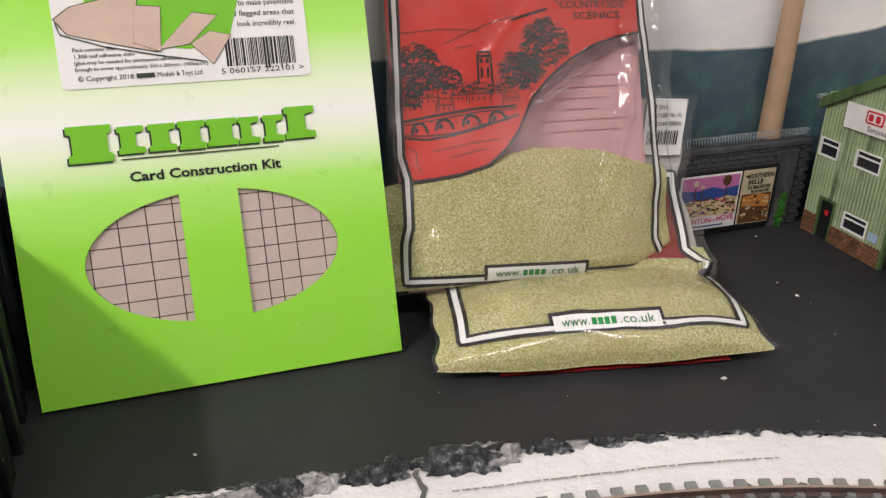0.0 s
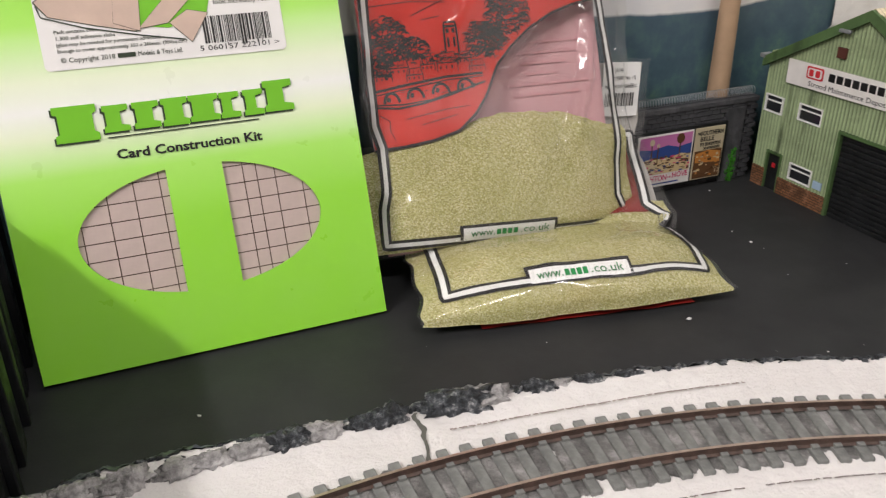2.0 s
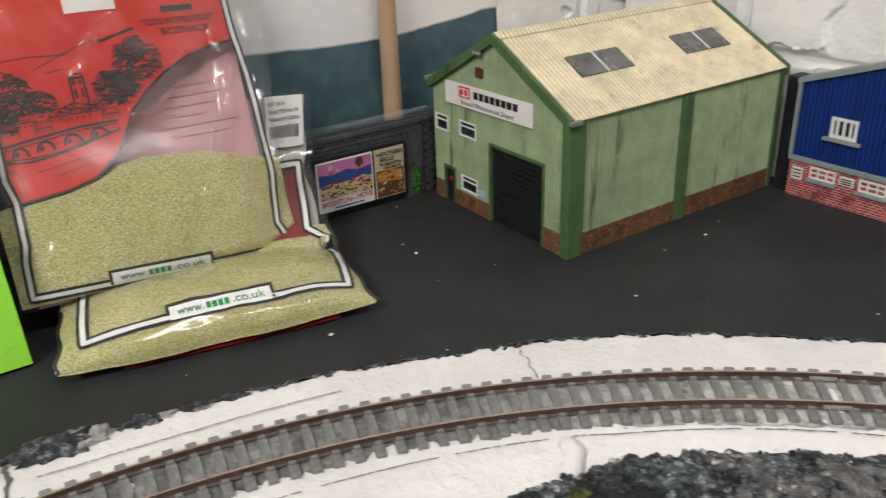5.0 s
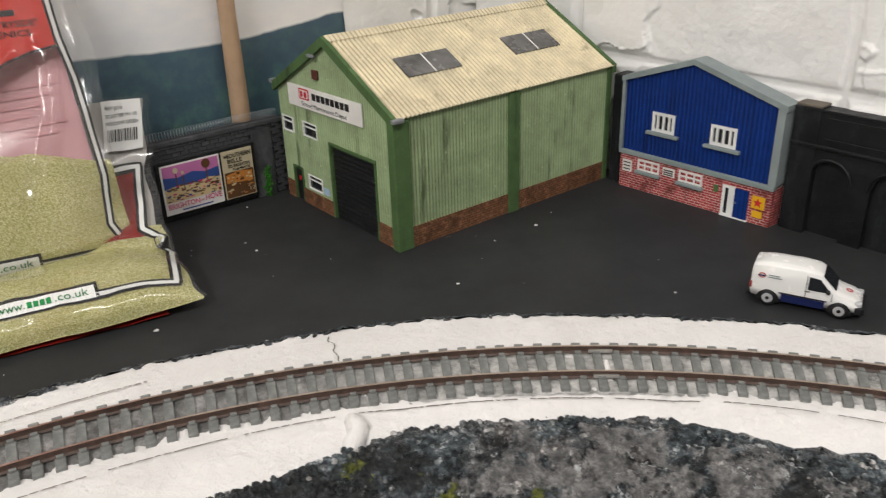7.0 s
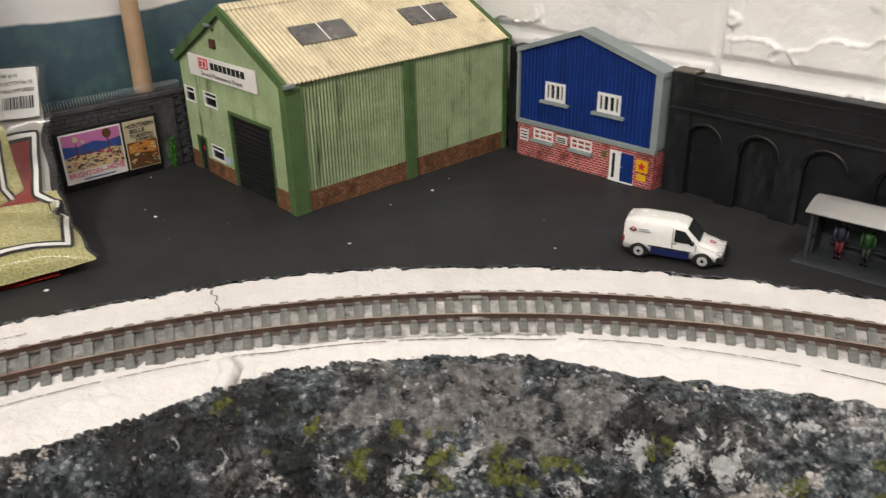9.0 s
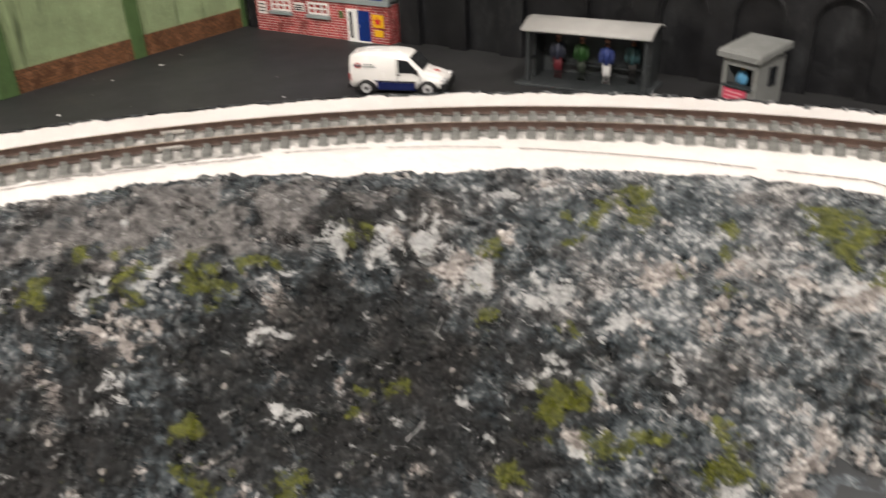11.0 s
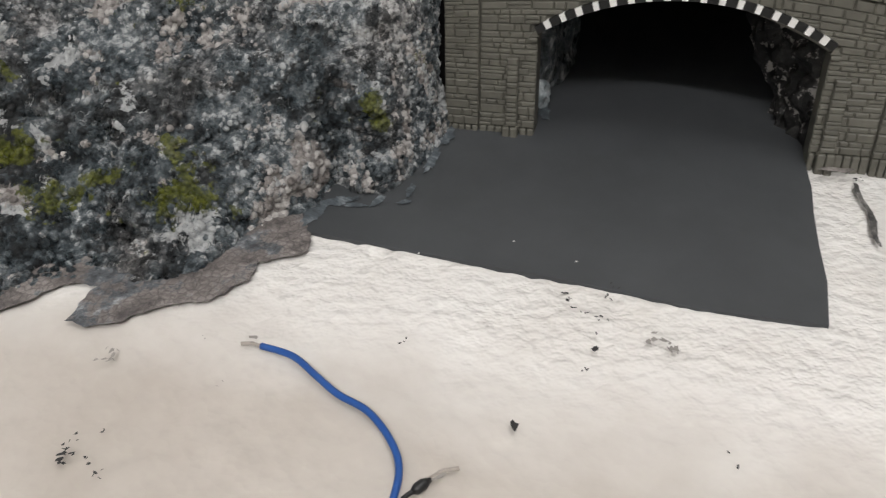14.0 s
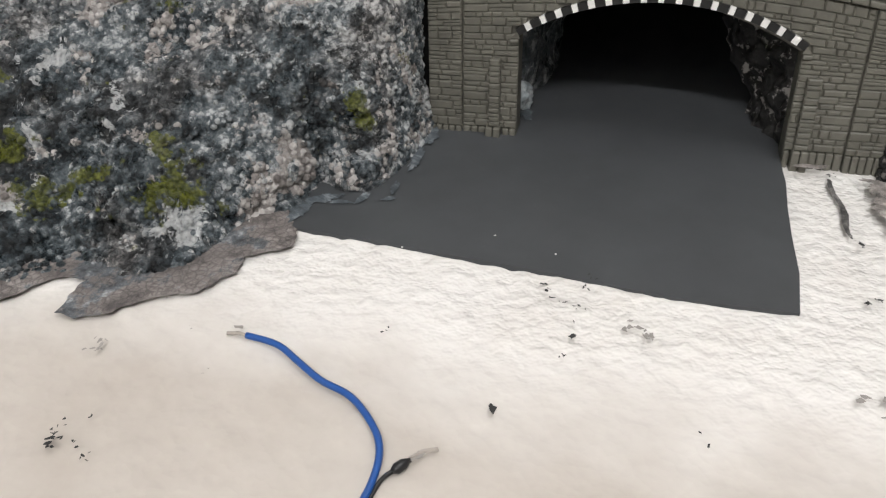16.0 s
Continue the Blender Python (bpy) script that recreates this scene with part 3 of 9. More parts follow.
def rock_base(deg, v):
    k = v * (len(ROCKP) - 1)
    i = min(int(k), len(ROCKP) - 2)
    f = k - i
    r = ROCKP[i][0] + (ROCKP[i + 1][0] - ROCKP[i][0]) * f
    z = ROCKP[i][1] + (ROCKP[i + 1][1] - ROCKP[i][1]) * f
    low = smooth01(0.25, 0.9, v)
    r += low * lerp_table([(25, 0.026), (28.5, 0.026), (29.2, 0.016), (30, 0.011), (31.4, 0.005), (32.9, -0.004), (34.4, -0.0085), (37, -0.006), (39, -0.0035), (44, -0.0015), (60, 0.0)], deg)
    # loose talus that spreads out over the floor
    r += smooth01(0.60, 0.95, v) * lerp_table([(38, 0.0), (41.3, -0.0115), (44, -0.020), (47, -0.026), (50, -0.033), (56, -0.037), (63, -0.035), (72, -0.027), (85, -0.02), (155, -0.02)], deg)
    high = 1 - smooth01(0.0, 0.30, v)
    r += high * (lerp_table(ROCKTOP, deg) - 0.330 + 0.0030 * fbm(deg * 0.8, 3.0, 0, 4))
    # cracks along the beds of the stone
    for level, depth, seed in ((0.30, 0.0042, 1.0), (0.565, 0.0026, 5.0), (0.80, 0.0030, 9.0)):
        off = abs(v - level - 0.05 * fbm(deg * 0.12, seed, 0, 3))
        r += depth * (1 - smooth01(0.0, 0.016, off)) * smooth01(-0.15, 0.25, fbm(deg * 0.25, seed + 2, 0, 2))
    r += 0.0060 * fbm(deg * 0.15, v * 2.5, 0.0, 4) * smooth01(0, 0.25, v)
    z += 0.0018 * fbm(deg * 0.22, 5.0, v, 3) * smooth01(0.1, 0.3, v)
    z += 0.0014 * smooth01(0.02, 0.08, v) * (1 - smooth01(0.25, 0.4, v))
    return on_arc(r, deg, z)


NEAR, FAR = 420, 300


def rock_out(p):
    return Vector((p.x - ARC.x, p.y - ARC.y, 0)).normalized() * -0.75 + Vector((0, 0, 0.66))


def rock_fn(u, v):
    c = u * (36 + NEAR + FAR)
    if c < 36:
        # the end that turns back to the portal
        q = 1 - c / 36
        a = rock_base(26.0, v)
        k = 1 - smooth01(0.55, 0.9, v)
        b = Vector((0.6300 - 0.0055 * k, -0.1490 + 0.0026 * k, a.z))
        p = a.lerp(b, q)
        p += Vector((-0.35, -0.9, 0)) * 0.0035 * math.sin(math.pi * q) * smooth01(0.1, 0.4, v)
    elif c < 36 + NEAR:
        p = rock_base(26.0 + (c - 36) * 40 / NEAR, v)
    else:
        p = rock_base(66.0 + (c - 36 - NEAR) * 89 / FAR, v)
    n = 0.0040 * fbm(p.x * 60, p.y * 60, p.z * 60, 5)
    k = smooth01(0.0, 0.14, v)
    return p + rock_out(p) * n * (0.2 + 0.8 * k)
rock_face = single("rock_face", bm_grid(rock_fn, 36 + NEAR + FAR, 160), ROCK, "dry-brushed dark grey rock face with moss patches", "rock face", kind="structure", smooth=True)
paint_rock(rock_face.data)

# track
RTOP = 0.0162
TRACK, TR, GAUGE = Vector((0.3408, -0.3010)), 0.3772, 0.0083


def on_track(r, deg, z=0.0):
    a = radians(deg)
    return Vector((TRACK.x + r * math.cos(a), TRACK.y + r * math.sin(a), z))


track = tagged(thing("railway_track", pose(0, 0, 0), "weathered model railway track curved on white foam", "track"))
def rail(r):
    bm = bmesh.new()
    sec = [(-0.0010, 0.0), (0.0010, 0.0), (0.0003, 0.0006), (0.0003, 0.0020), (0.00048, 0.0022), (0.00048, 0.0027), (-0.00048, 0.0027), (-0.00048, 0.0022), (-0.0003, 0.0020), (-0.0003, 0.0006)]
    prev = None
    for i in range(361):
        deg = -57 + i * 220 / 360
        ring = []
        for a, b in sec:
            p = on_track(r + a, deg, RTOP - 0.0027 + b)
            ring.append(bm.verts.new(p))
        if prev:
            for k in range(len(sec)):
                bm.faces.new((prev[k], prev[(k + 1) % len(sec)], ring[(k + 1) % len(sec)], ring[k]))
        prev = ring
    bmesh.ops.recalc_face_normals(bm, faces=bm.faces)
    return bm
for r in (TR - GAUGE, TR + GAUGE):
    ob = part("rail", rail(r), RUST, track, "rust-brown steel rail with a worn bright top")
    ob.data.materials.append(RAILTOP)
    for p in ob.data.polygons:
        if p.normal.z > 0.9 and p.center.z > RTOP - 0.0001:
            p.material_index = 1
DIRT = Mat("track_dirt", (0.4, 0.4, 0.4), 0.8)
spread = DIRT.t.nodes.new("ShaderNodeSeparateXYZ")
DIRT.link(DIRT.where(), spread.inputs[0])
DIRT.color(DIRT.mix(DIRT.grey(spread.outputs["X"], 0.34, 0.42), DIRT.ramp(DIRT.noise(75, 7, 0.75), [(0.36, (0.06, 0.058, 0.056)), (0.50, (0.15, 0.146, 0.14)), (0.68, (0.36, 0.35, 0.34))]), DIRT.ramp(DIRT.noise(110, 7, 0.75), [(0.34, (0.10, 0.10, 0.095)), (0.46, (0.33, 0.325, 0.31)), (0.62, (0.58, 0.565, 0.545))])))
DIRT.bump(DIRT.noise(420, 5, 0.7), 0.8, 0.0014)
def dirt_fn(u, v):
    deg = -57 + 220 * u
    p = on_track(TR + 0.0158 * (2 * v - 1) + 0.0012 * fbm(deg * 3.0, v * 3, 1.0, 3), deg)
    return (p.x, p.y, 0.0127 + 0.0006 * fbm(p.x * 160, p.y * 160, 6, 3) - 0.0012 * abs(2 * v - 1) ** 4)
tagged(single("track_dirt", bm_grid(dirt_fn, 900, 14), DIRT.m, "grey paint and dust between the sleepers", "dirt", kind="stuff", smooth=True))
tie = bm_box(-0.015, 0.015, -0.0017, 0.0017, -0.0019, 0, 0.0003)
for x in (-GAUGE, GAUGE):
    for s in (-1, 1):
        bm_box(x + s * 0.0011 - 0.0007, x + s * 0.0011 + 0.0007, -0.0011, 0.0011, -0.0003, 0.0009, bm=tie)
sl = finish("sleeper", tie, SLEEPER)
step = math.degrees(0.0070 / TR)
deg = -57
while deg < 163:
    p = on_track(TR, deg, RTOP - 0.0027)
    shared("sleeper", sl, track, pose(p.x, p.y, p.z, 0, 0, deg))
    deg += step


# dark paint along the ragged outer edge of the foam, and rubble stuck to it
EDGEPAINT = speckled("slate_edge_paint", (0.085, 0.095, 0.11), 0.45, 0.8, 260, 0.6, 0.0008, 700)
def fringe(u, v):
    deg = -20 + 150 * u
    wide = max(0.0, 0.0010 + 0.0034 * fbm(deg * 1.5, 8.0, 0, 4) + 0.0026 * fbm(deg * 6.0, 2.0, 0, 3))
    rim = rim_at(deg)
    row = [(rim - 0.0008 - wide, FOAMTOP + 0.0004 - 0.0009 * (wide < 0.0004)), (rim - 0.0004, 0.0118), (rim + 0.0009, 0.0090), (rim + 0.0022, 0.0040), (rim + 0.0034, 0.0004), (rim + 0.0040 + wide, 0.0003)]
    r, z = row[round(v * 5)]
    p = on_arc(r, deg)
    return (p.x, p.y, z + (0.0009 * abs(fbm(p.x * 300, p.y * 300, 3, 3)) if 0 < v < 1 else 0.0))
tagged(single("edge_paint", bm_grid(fringe, 900, 5), EDGEPAINT, "dark slate paint brushed along a white foam edge", "paint edge", kind="stuff", smooth=True))
random.seed(17)
def rubble_lump(x, y, sx, sy, h, seed, rz, k):
    bm = bmesh.new()
    bmesh.ops.create_icosphere(bm, subdivisions=4, radius=1.0)
    for v in bm.verts:
        c = v.co.copy()
        n = 1 + 0.40 * fbm(c.x * 1.6 + seed, c.y * 1.6, c.z * 1.6, 4) + 0.30 * fbm(c.x * 5 + seed, c.y * 5, c.z * 5, 3)
        v.co = Vector((c.x * sx * n, c.y * sy * n, max(-0.2, c.z) * h * n))
    return single("edge_rubble", bm, EDGEPALE if k % 3 == 0 or x < 0.15 else EDGEPAINT2, "lumpy slate grey rubble stuck along foam edge", "rubble", pose(x + 0.066 * (0.206 - x), y + 0.066 * (-0.119 - y), 0.0112, 0, 0, rz), group="rubble along the edge", smooth=True)
def make_edge2():
    m = Mat("slate_rubble", (0.08, 0.09, 0.10), 0.42, 0, 0.5)
    col = m.ramp(m.noise(260, 6, 0.75), [(0.40, (0.007, 0.008, 0.010)), (0.50, (0.036, 0.041, 0.048)), (0.57, (0.11, 0.12, 0.13)), (0.66, (0.50, 0.49, 0.485))])
    m.color(col)
    m.bump(m.noise(420, 5, 0.7), 1.0, 0.0020)
    m.bump(m.noise(900, 3), 0.5, 0.0006)
    return m.m
EDGEPAINT2 = make_edge2()
EDGEPALE = speckled("grey_washed_foam", (0.36, 0.35, 0.345), 0.6, 0.75, 190, 1.0, 0.0016, 500)
for k, (x, y, sx, sy, h, rz) in enumerate(((0.2150, 0.1060, 0.0098, 0.0050, 0.0062, 12), (0.2050, 0.1050, 0.0050, 0.0030, 0.0040, 20), (0.2240, 0.1085, 0.0060, 0.0040, 0.0052, 10), (0.1905, 0.0985, 0.0046, 0.0042, 0.0058, 30), (0.1830, 0.0955, 0.0050, 0.0032, 0.0034, 20), (0.1690, 0.0912, 0.0056, 0.0038, 0.0040, 25), (0.1590, 0.0875, 0.0050, 0.0038, 0.0046, 30), (0.1480, 0.0825, 0.0062, 0.0034, 0.0036, 28), (0.1370, 0.0790, 0.0046, 0.0036, 0.0036, 25), (0.1270, 0.0745, 0.0060, 0.0036, 0.0034, 30), (0.1130, 0.0690, 0.0058, 0.0042, 0.0044, 30), (0.1000, 0.0640, 0.0070, 0.0042, 0.0036, 30), (0.2405, 0.1140, 0.0052, 0.0028, 0.0036, 10), (0.2590, 0.1185, 0.0044, 0.0022, 0.0030, 8), (0.2490, 0.1165, 0.0036, 0.0018, 0.0024, 8), (0.0870, 0.0580, 0.0070, 0.0042, 0.0040, 34), (0.2750, 0.1220, 0.0040, 0.0018, 0.0020, 6))):
    rubble_lump(x, y, sx * 1.35, sy * 1.15, h * 0.95, k * 3.3, rz, k + 1)

# flecks of slate paint on the rim of the foam
bm = bmesh.new()
rng = random.Random(5)
for _ in range(1700):
    dg = rng.uniform(30, 128)
    if fbm(dg * 0.6, 12.0, 0, 3) < -0.05:
        continue
    back = rng.gauss(0.0006, 0.0016)
    c = on_arc(rim_at(dg) - back, dg, lerp_table([(-0.002, 0.0050), (-0.0008, 0.0090), (0.0, 0.0108), (0.001, 0.0114), (0.003, 0.0122), (0.010, 0.0122)], back) + 0.0003)
    g = bmesh.ops.create_icosphere(bm, subdivisions=1, radius=1.0)
    sx, sy, sz = rng.uniform(0.0005, 0.0024), rng.uniform(0.0003, 0.0011), rng.uniform(0.0003, 0.0009)
    q = Euler((rng.uniform(-0.5, 0.5), rng.uniform(-0.5, 0.5), radians(dg + 90) + rng.gauss(0, 0.4))).to_matrix()
    for v in g["verts"]:
        v.co = c + q @ Vector((v.co.x * sx, v.co.y * sy, v.co.z * sz)) * rng.uniform(0.7, 1.2)
tagged(single("paint_flecks", bm, EDGEPAINT2, "flecks of slate paint on a foam rim", "paint flecks", kind="stuff", smooth=True))

# seams and pencil lines on the foam
SEAM = Mat("seam_shadow", (0.10, 0.10, 0.085), 0.8).m
PENCIL = Mat("pencil_mark", (0.16, 0.13, 0.12), 0.7).m
def foam_z(r, deg):
    return lerp_table(foam_profile(deg)[:8], r)
def seam(deg0, r0, deg1, r1, w, seed):
    bm = bmesh.new()
    prev = None
    for k in range(25):
        u = k / 24
        r, d = r0 + (r1 - r0) * u, deg0 + (deg1 - deg0) * u + 0.25 * fbm(u * 4, seed, 0, 3)
        ww = w * (0.4 + 0.8 * abs(fbm(u * 5, seed + 4, 0, 2)) + 0.3 * (1 - u))
        a = on_arc(r, d, foam_z(r, d) + 0.0006)
        t = Vector((-math.sin(radians(d)), math.cos(radians(d)), 0)) * ww
        row = (bm.verts.new(a - t), bm.verts.new(a + t))
        if prev:
            bm.faces.new((prev[0], row[0], row[1], prev[1]))
        prev = row
    return bm
for k, (d0, r0, d1, r1, w, mat) in enumerate(((112.0, 0.3895, 112.6, 0.366, 0.0010, SEAM), (85.6, 0.385, 85.2, 0.366, 0.0003, SEAM))):
    single("foam_seam", seam(d0, r0, d1, r1, w, k), mat, "open crack across white foam", "seam", kind="structure")
single("plaster_ridge", bm_tube([on_arc(r, 85.2 - 0.6 * (r - 0.32) / 0.03 + 0.25 * math.sin(r * 400), foam_z(r, 85) - 0.0004) for r in [0.312 + 0.0024 * i for i in range(10)]], [0.0012, 0.0034, 0.0042, 0.0035, 0.0041, 0.0036, 0.0042, 0.0036, 0.0030, 0.0008], 8), FOAM, "raised white plaster ridge across the foam", "plaster ridge", kind="structure", smooth=True)
bm = bmesh.new()
rng = random.Random(31)
d = 128.0
while d > 18:
    dash = rng.uniform(0.2, 0.9)
    if rng.random() < 0.86:
        prev = None
        for k in range(5):
            dd = d - dash * k / 4
            r = 0.3325 + 0.0014 * math.sin(dd * 0.11) + 0.0002 * rng.random()
            row = [bm.verts.new(on_arc(r + o, dd, foam_z(r + o, dd) + 0.0006)) for o in (-0.00022, 0.00022)]
            if prev:
                bm.faces.new((prev[0], prev[1], row[1], row[0]))
            prev = row
    d -= dash + rng.uniform(0.02, 0.18)
tagged(single("pencil_line", bm, PENCIL, "broken pencil line drawn round white foam", "pencil line", kind="stuff"))
bm = bmesh.new()
d = 111.0
while d > 96:
    dash = rng.uniform(0.15, 0.5)
    prev = None
    for k in range(4):
        dd = d - dash * k / 3
        r = lerp_table([(96, 0.3765), (100.2, 0.3755), (103.5, 0.3750), (105.8, 0.3752), (109.3, 0.3765), (112, 0.3785)], dd) + 0.0003 * rng.random()
        row = [bm.verts.new(on_arc(r + o, dd, foam_z(r, dd) + 0.0007)) for o in (-0.00032, 0.00032)]
        if prev:
            bm.faces.new((prev[0], prev[1], row[1], row[0]))
        prev = row
    d -= dash + rng.uniform(0.0, 0.12)
tagged(single("scribed_line", bm, Mat("brown_scribed_line", (0.30, 0.25, 0.23), 0.8).m, "broken brown line scribed along white foam", "line", kind="stuff"))
# metal joiners where two lengths of rail meet
JOINER = Mat("nickel_joiner", (0.55, 0.53, 0.50), 0.35, 0.8).m
for r in (TR - GAUGE, TR + GAUGE):
    j = part("rail_joiner", bm_box(-0.0011, 0.0011, -0.0045, 0.0045, -0.0027, -0.0013, 0.0003), JOINER, track, "bright metal rail joiner")
    p = on_track(r, 70.4, RTOP)
    j.matrix_local = pose(p.x, p.y, p.z, 0, 0, 70.4)
single("plaster_plug", bm_grid(lambda u, v: (lambda p: (p.x, p.y, 0.0130 + 0.0005 * fbm(p.x * 300, p.y * 300, 2, 3) - 0.003 * max(abs(2 * u - 1), abs(2 * v - 1)) ** 6))(on_track(TR - 0.0140 + 0.0220 * u, 69.9 + 0.75 * v)), 20, 12), FOAM, "white filler between two sleepers", "filler", kind="structure", smooth=True)

# ---- the card kit packet ----
def make_lime():
    m = Mat("lime_printed_card", (0.3, 0.7, 0.05), 0.32, 0, 0.5)
    sep = m.t.nodes.new("ShaderNodeSeparateXYZ")
    m.link(m.where(), sep.inputs[0])
    band = m.ramp(m.grey(sep.outputs["Z"], 0.0, 0.2), [(0.0, (0.25, 0.66, 0.03)), (0.26, (0.27, 0.70, 0.035)), (0.36, (0.38, 0.80, 0.12)), (0.43, (0.78, 0.88, 0.62)), (0.475, (0.86, 0.88, 0.84)), (0.525, (0.80, 0.88, 0.66)), (0.62, (0.40, 0.80, 0.13)), (0.72, (0.28, 0.70, 0.04))])
    worn = m.mix(m.grey(m.noise(35, 6, 0.7), 0.2, 0.8, 0.0, 0.10), band, (0.5, 0.55, 0.35))
    m.color(worn)
    m.roughness(m.grey(m.noise(60, 4), 0.3, 0.7, 0.26, 0.40))
    m.bump(m.noise(18, 3), 0.12, 0.0012)
    return m.m


LIME = make_lime()
LABELWHITE = speckled("label_white", (0.80, 0.79, 0.77), 0.35, 0.04, 30, 0.05, 0.0001)
PRINTDARK = Mat("dark_green_print", (0.025, 0.04, 0.02), 0.4).m
PRINTBLACK = Mat("black_print", (0.012, 0.012, 0.012), 0.4).m
PRINTGREEN = Mat("green_print", (0.16, 0.50, 0.02), 0.35).m
SLAB = speckled("slab_print", (0.52, 0.42, 0.38), 0.5, 0.12, 90, 0.1, 0.0001)
JOINT = Mat("slab_joint_print", (0.10, 0.065, 0.05), 0.6).m
PRINTPINK = speckled("slab_picture_print", (0.58, 0.44, 0.36), 0.4, 0.1, 70, 0.05, 0.0001)
LEAN = math.degrees(math.atan(0.37))
pack = thing("card_kit_packet", pose(0.069, 0.117, 0.0, -LEAN, 0, 22.7), "lime green and white printed card kit packet leaning upright", "packet")
PW, PH, PT = 0.1275, 0.212, 0.0034
EL = (0.064, 0.0474, 0.0437, 0.0233)


def half_window(side):
    """The outline of one half of the oval window, left (-1) or right (1)."""
    chord = 0.0537 if side < 0 else 0.0738
    a0 = math.acos((chord - EL[0]) / EL[2])
    pts = []
    for i in range(29):
        if side < 0:
            a = a0 + (math.tau - 2 * a0) * i / 28
        else:
            a = -a0 + 2 * a0 * i / 28
        pts.append((EL[0] + EL[2] * math.cos(a), EL[1] + EL[3] * math.sin(a)))
    return pts


def sleeve():
    bm = bmesh.new()
    def loop(pts, y):
        vs = [bm.verts.new((x, y, z)) for x, z in pts]
        return vs, [bm.edges.new((vs[i], vs[(i + 1) % len(vs)])) for i in range(len(vs))]
    rect = []
    for (x0, z0), (x1, z1) in (((0, 0.0016), (PW, 0.0016)), ((PW, 0.0016), (PW, PH)), ((PW, PH), (0, PH)), ((0, PH), (0, 0.0016))):
        rect += [(x0 + (x1 - x0) * k / 12, z0 + (z1 - z0) * k / 12) for k in range(12)]
    rect = [(x + 0.0005 * (x < 0.0003 and z < 0.003), z) for x, z in rect]
    outer, e0 = loop(rect, 0.0)
    edges = list(e0)
    rims = []
    for side in (-1, 1):
        vs, es = loop(half_window(side), 0.0)
        edges += es
        rims.append(vs)
    bmesh.ops.triangle_fill(bm, use_beauty=True, use_dissolve=False, edges=edges)
    for vs in rims:
        deep = [bm.verts.new((v.co.x, 0.0011, v.co.z)) for v in vs]
        for i in range(len(vs)):
            bm.faces.new((vs[i], vs[(i + 1) % len(vs)], deep[(i + 1) % len(vs)], deep[i]))
    back = [bm.verts.new((v.co.x, PT, v.co.z if v.co.z > 0.002 else 0.0012)) for v in outer]
    for i in range(len(outer)):
        bm.faces.new((outer[i], back[i], back[(i + 1) % len(outer)], outer[(i + 1) % len(outer)]))
    bm.faces.new(back)
    bmesh.ops.recalc_face_normals(bm, faces=bm.faces)
    return bm


part("sleeve", sleeve(), LIME, pack)
sheet = part("slab_sheet", bm_box(0.012, 0.116, 0.0016, 0.0022, 0.016, 0.08), JOINT, pack, "dark card backing between the slabs")
xs_l = [0.0124, 0.0224, 0.0324, 0.0419, 0.0510, 0.0600]
xs_r = [0.0700, 0.0810, 0.0859, 0.0927, 0.1026, 0.1120]
for xs, off in ((xs_l, 0.0215), (xs_r, 0.0223)):
    for a, b in zip(xs, xs[1:]):
        me = finish("slab", bm_box(0.00022, b - a - 0.00022, 0.0, 0.0004, 0.00022, 0.0065 - 0.00022), SLAB)
        for k in range(8):
            z = off + 0.0065 * k
            inside = False
            for px in (a, (a + b) / 2, b):
                for pz in (z, z + 0.0032, z + 0.0065):
                    if ((px - EL[0]) / EL[2]) ** 2 + ((pz - EL[1]) / EL[3]) ** 2 < 1.05:
                        inside = True
            if inside:
                shared("slab", me, sheet, pose(a, 0.0013, z))


def flat(points, y=-0.0002, depth=0.00015):
    return bm_prism(points, depth, "y", y - depth)


def rounded(x0, x1, z0, z1, r):
    out = []
    for cx_, cz_, a in ((x1 - r, z0 + r, -90), (x1 - r, z1 - r, 0), (x0 + r, z1 - r, 90), (x0 + r, z0 + r, 180)):
        out += [(cx_ + r * math.cos(radians(a + k * 22.5)), cz_ + r * math.sin(radians(a + k * 22.5))) for k in range(5)]
    return out


label = part("label", flat(rounded(0.0214, 0.1050, 0.1082, 0.182, 0.0018)), LABELWHITE, pack, "white printed label with a picture of paving")
# picture of loose paving slabs on a green ground
part("picture", flat([(0.03, 0.128), (0.046, 0.122), (0.064, 0.1195), (0.078, 0.124), (0.082, 0.136), (0.078, 0.15), (0.05, 0.156), (0.034, 0.146)], -0.0004), PRINTGREEN, label, "green printed ground")
for quad in (((0.0210 + 0.0010, 0.1312), (0.0275, 0.1350), (0.0490, 0.1395), (0.0466, 0.1262), (0.0530, 0.1192), (0.0390, 0.1225), (0.0255, 0.1262)),
             ((0.0538, 0.1200), (0.0660, 0.1318), (0.0742, 0.1304), (0.0640, 0.1212)),
             ((0.0645, 0.1212), (0.0712, 0.1252), (0.0782, 0.1236), (0.0712, 0.1140)),
             ((0.0475, 0.1348), (0.0558, 0.1340), (0.0542, 0.1192), (0.0458, 0.1226))):
    grow = [(x + (x - sum(p[0] for p in quad) / len(quad)) * 0.03, z + (z - sum(p[1] for p in quad) / len(quad)) * 0.04) for x, z in quad]
    k = 0.00015 if quad[0][0] > 0.046 and quad[0][0] < 0.05 else 0.0
    part("picture", flat(grow, -0.00055 - k, 0.0001), PRINTDARK, label, "dark printed outline")
    part("picture", flat(quad, -0.0007 - k, 0.0001), PRINTPINK, label, "pink printed paving slab")
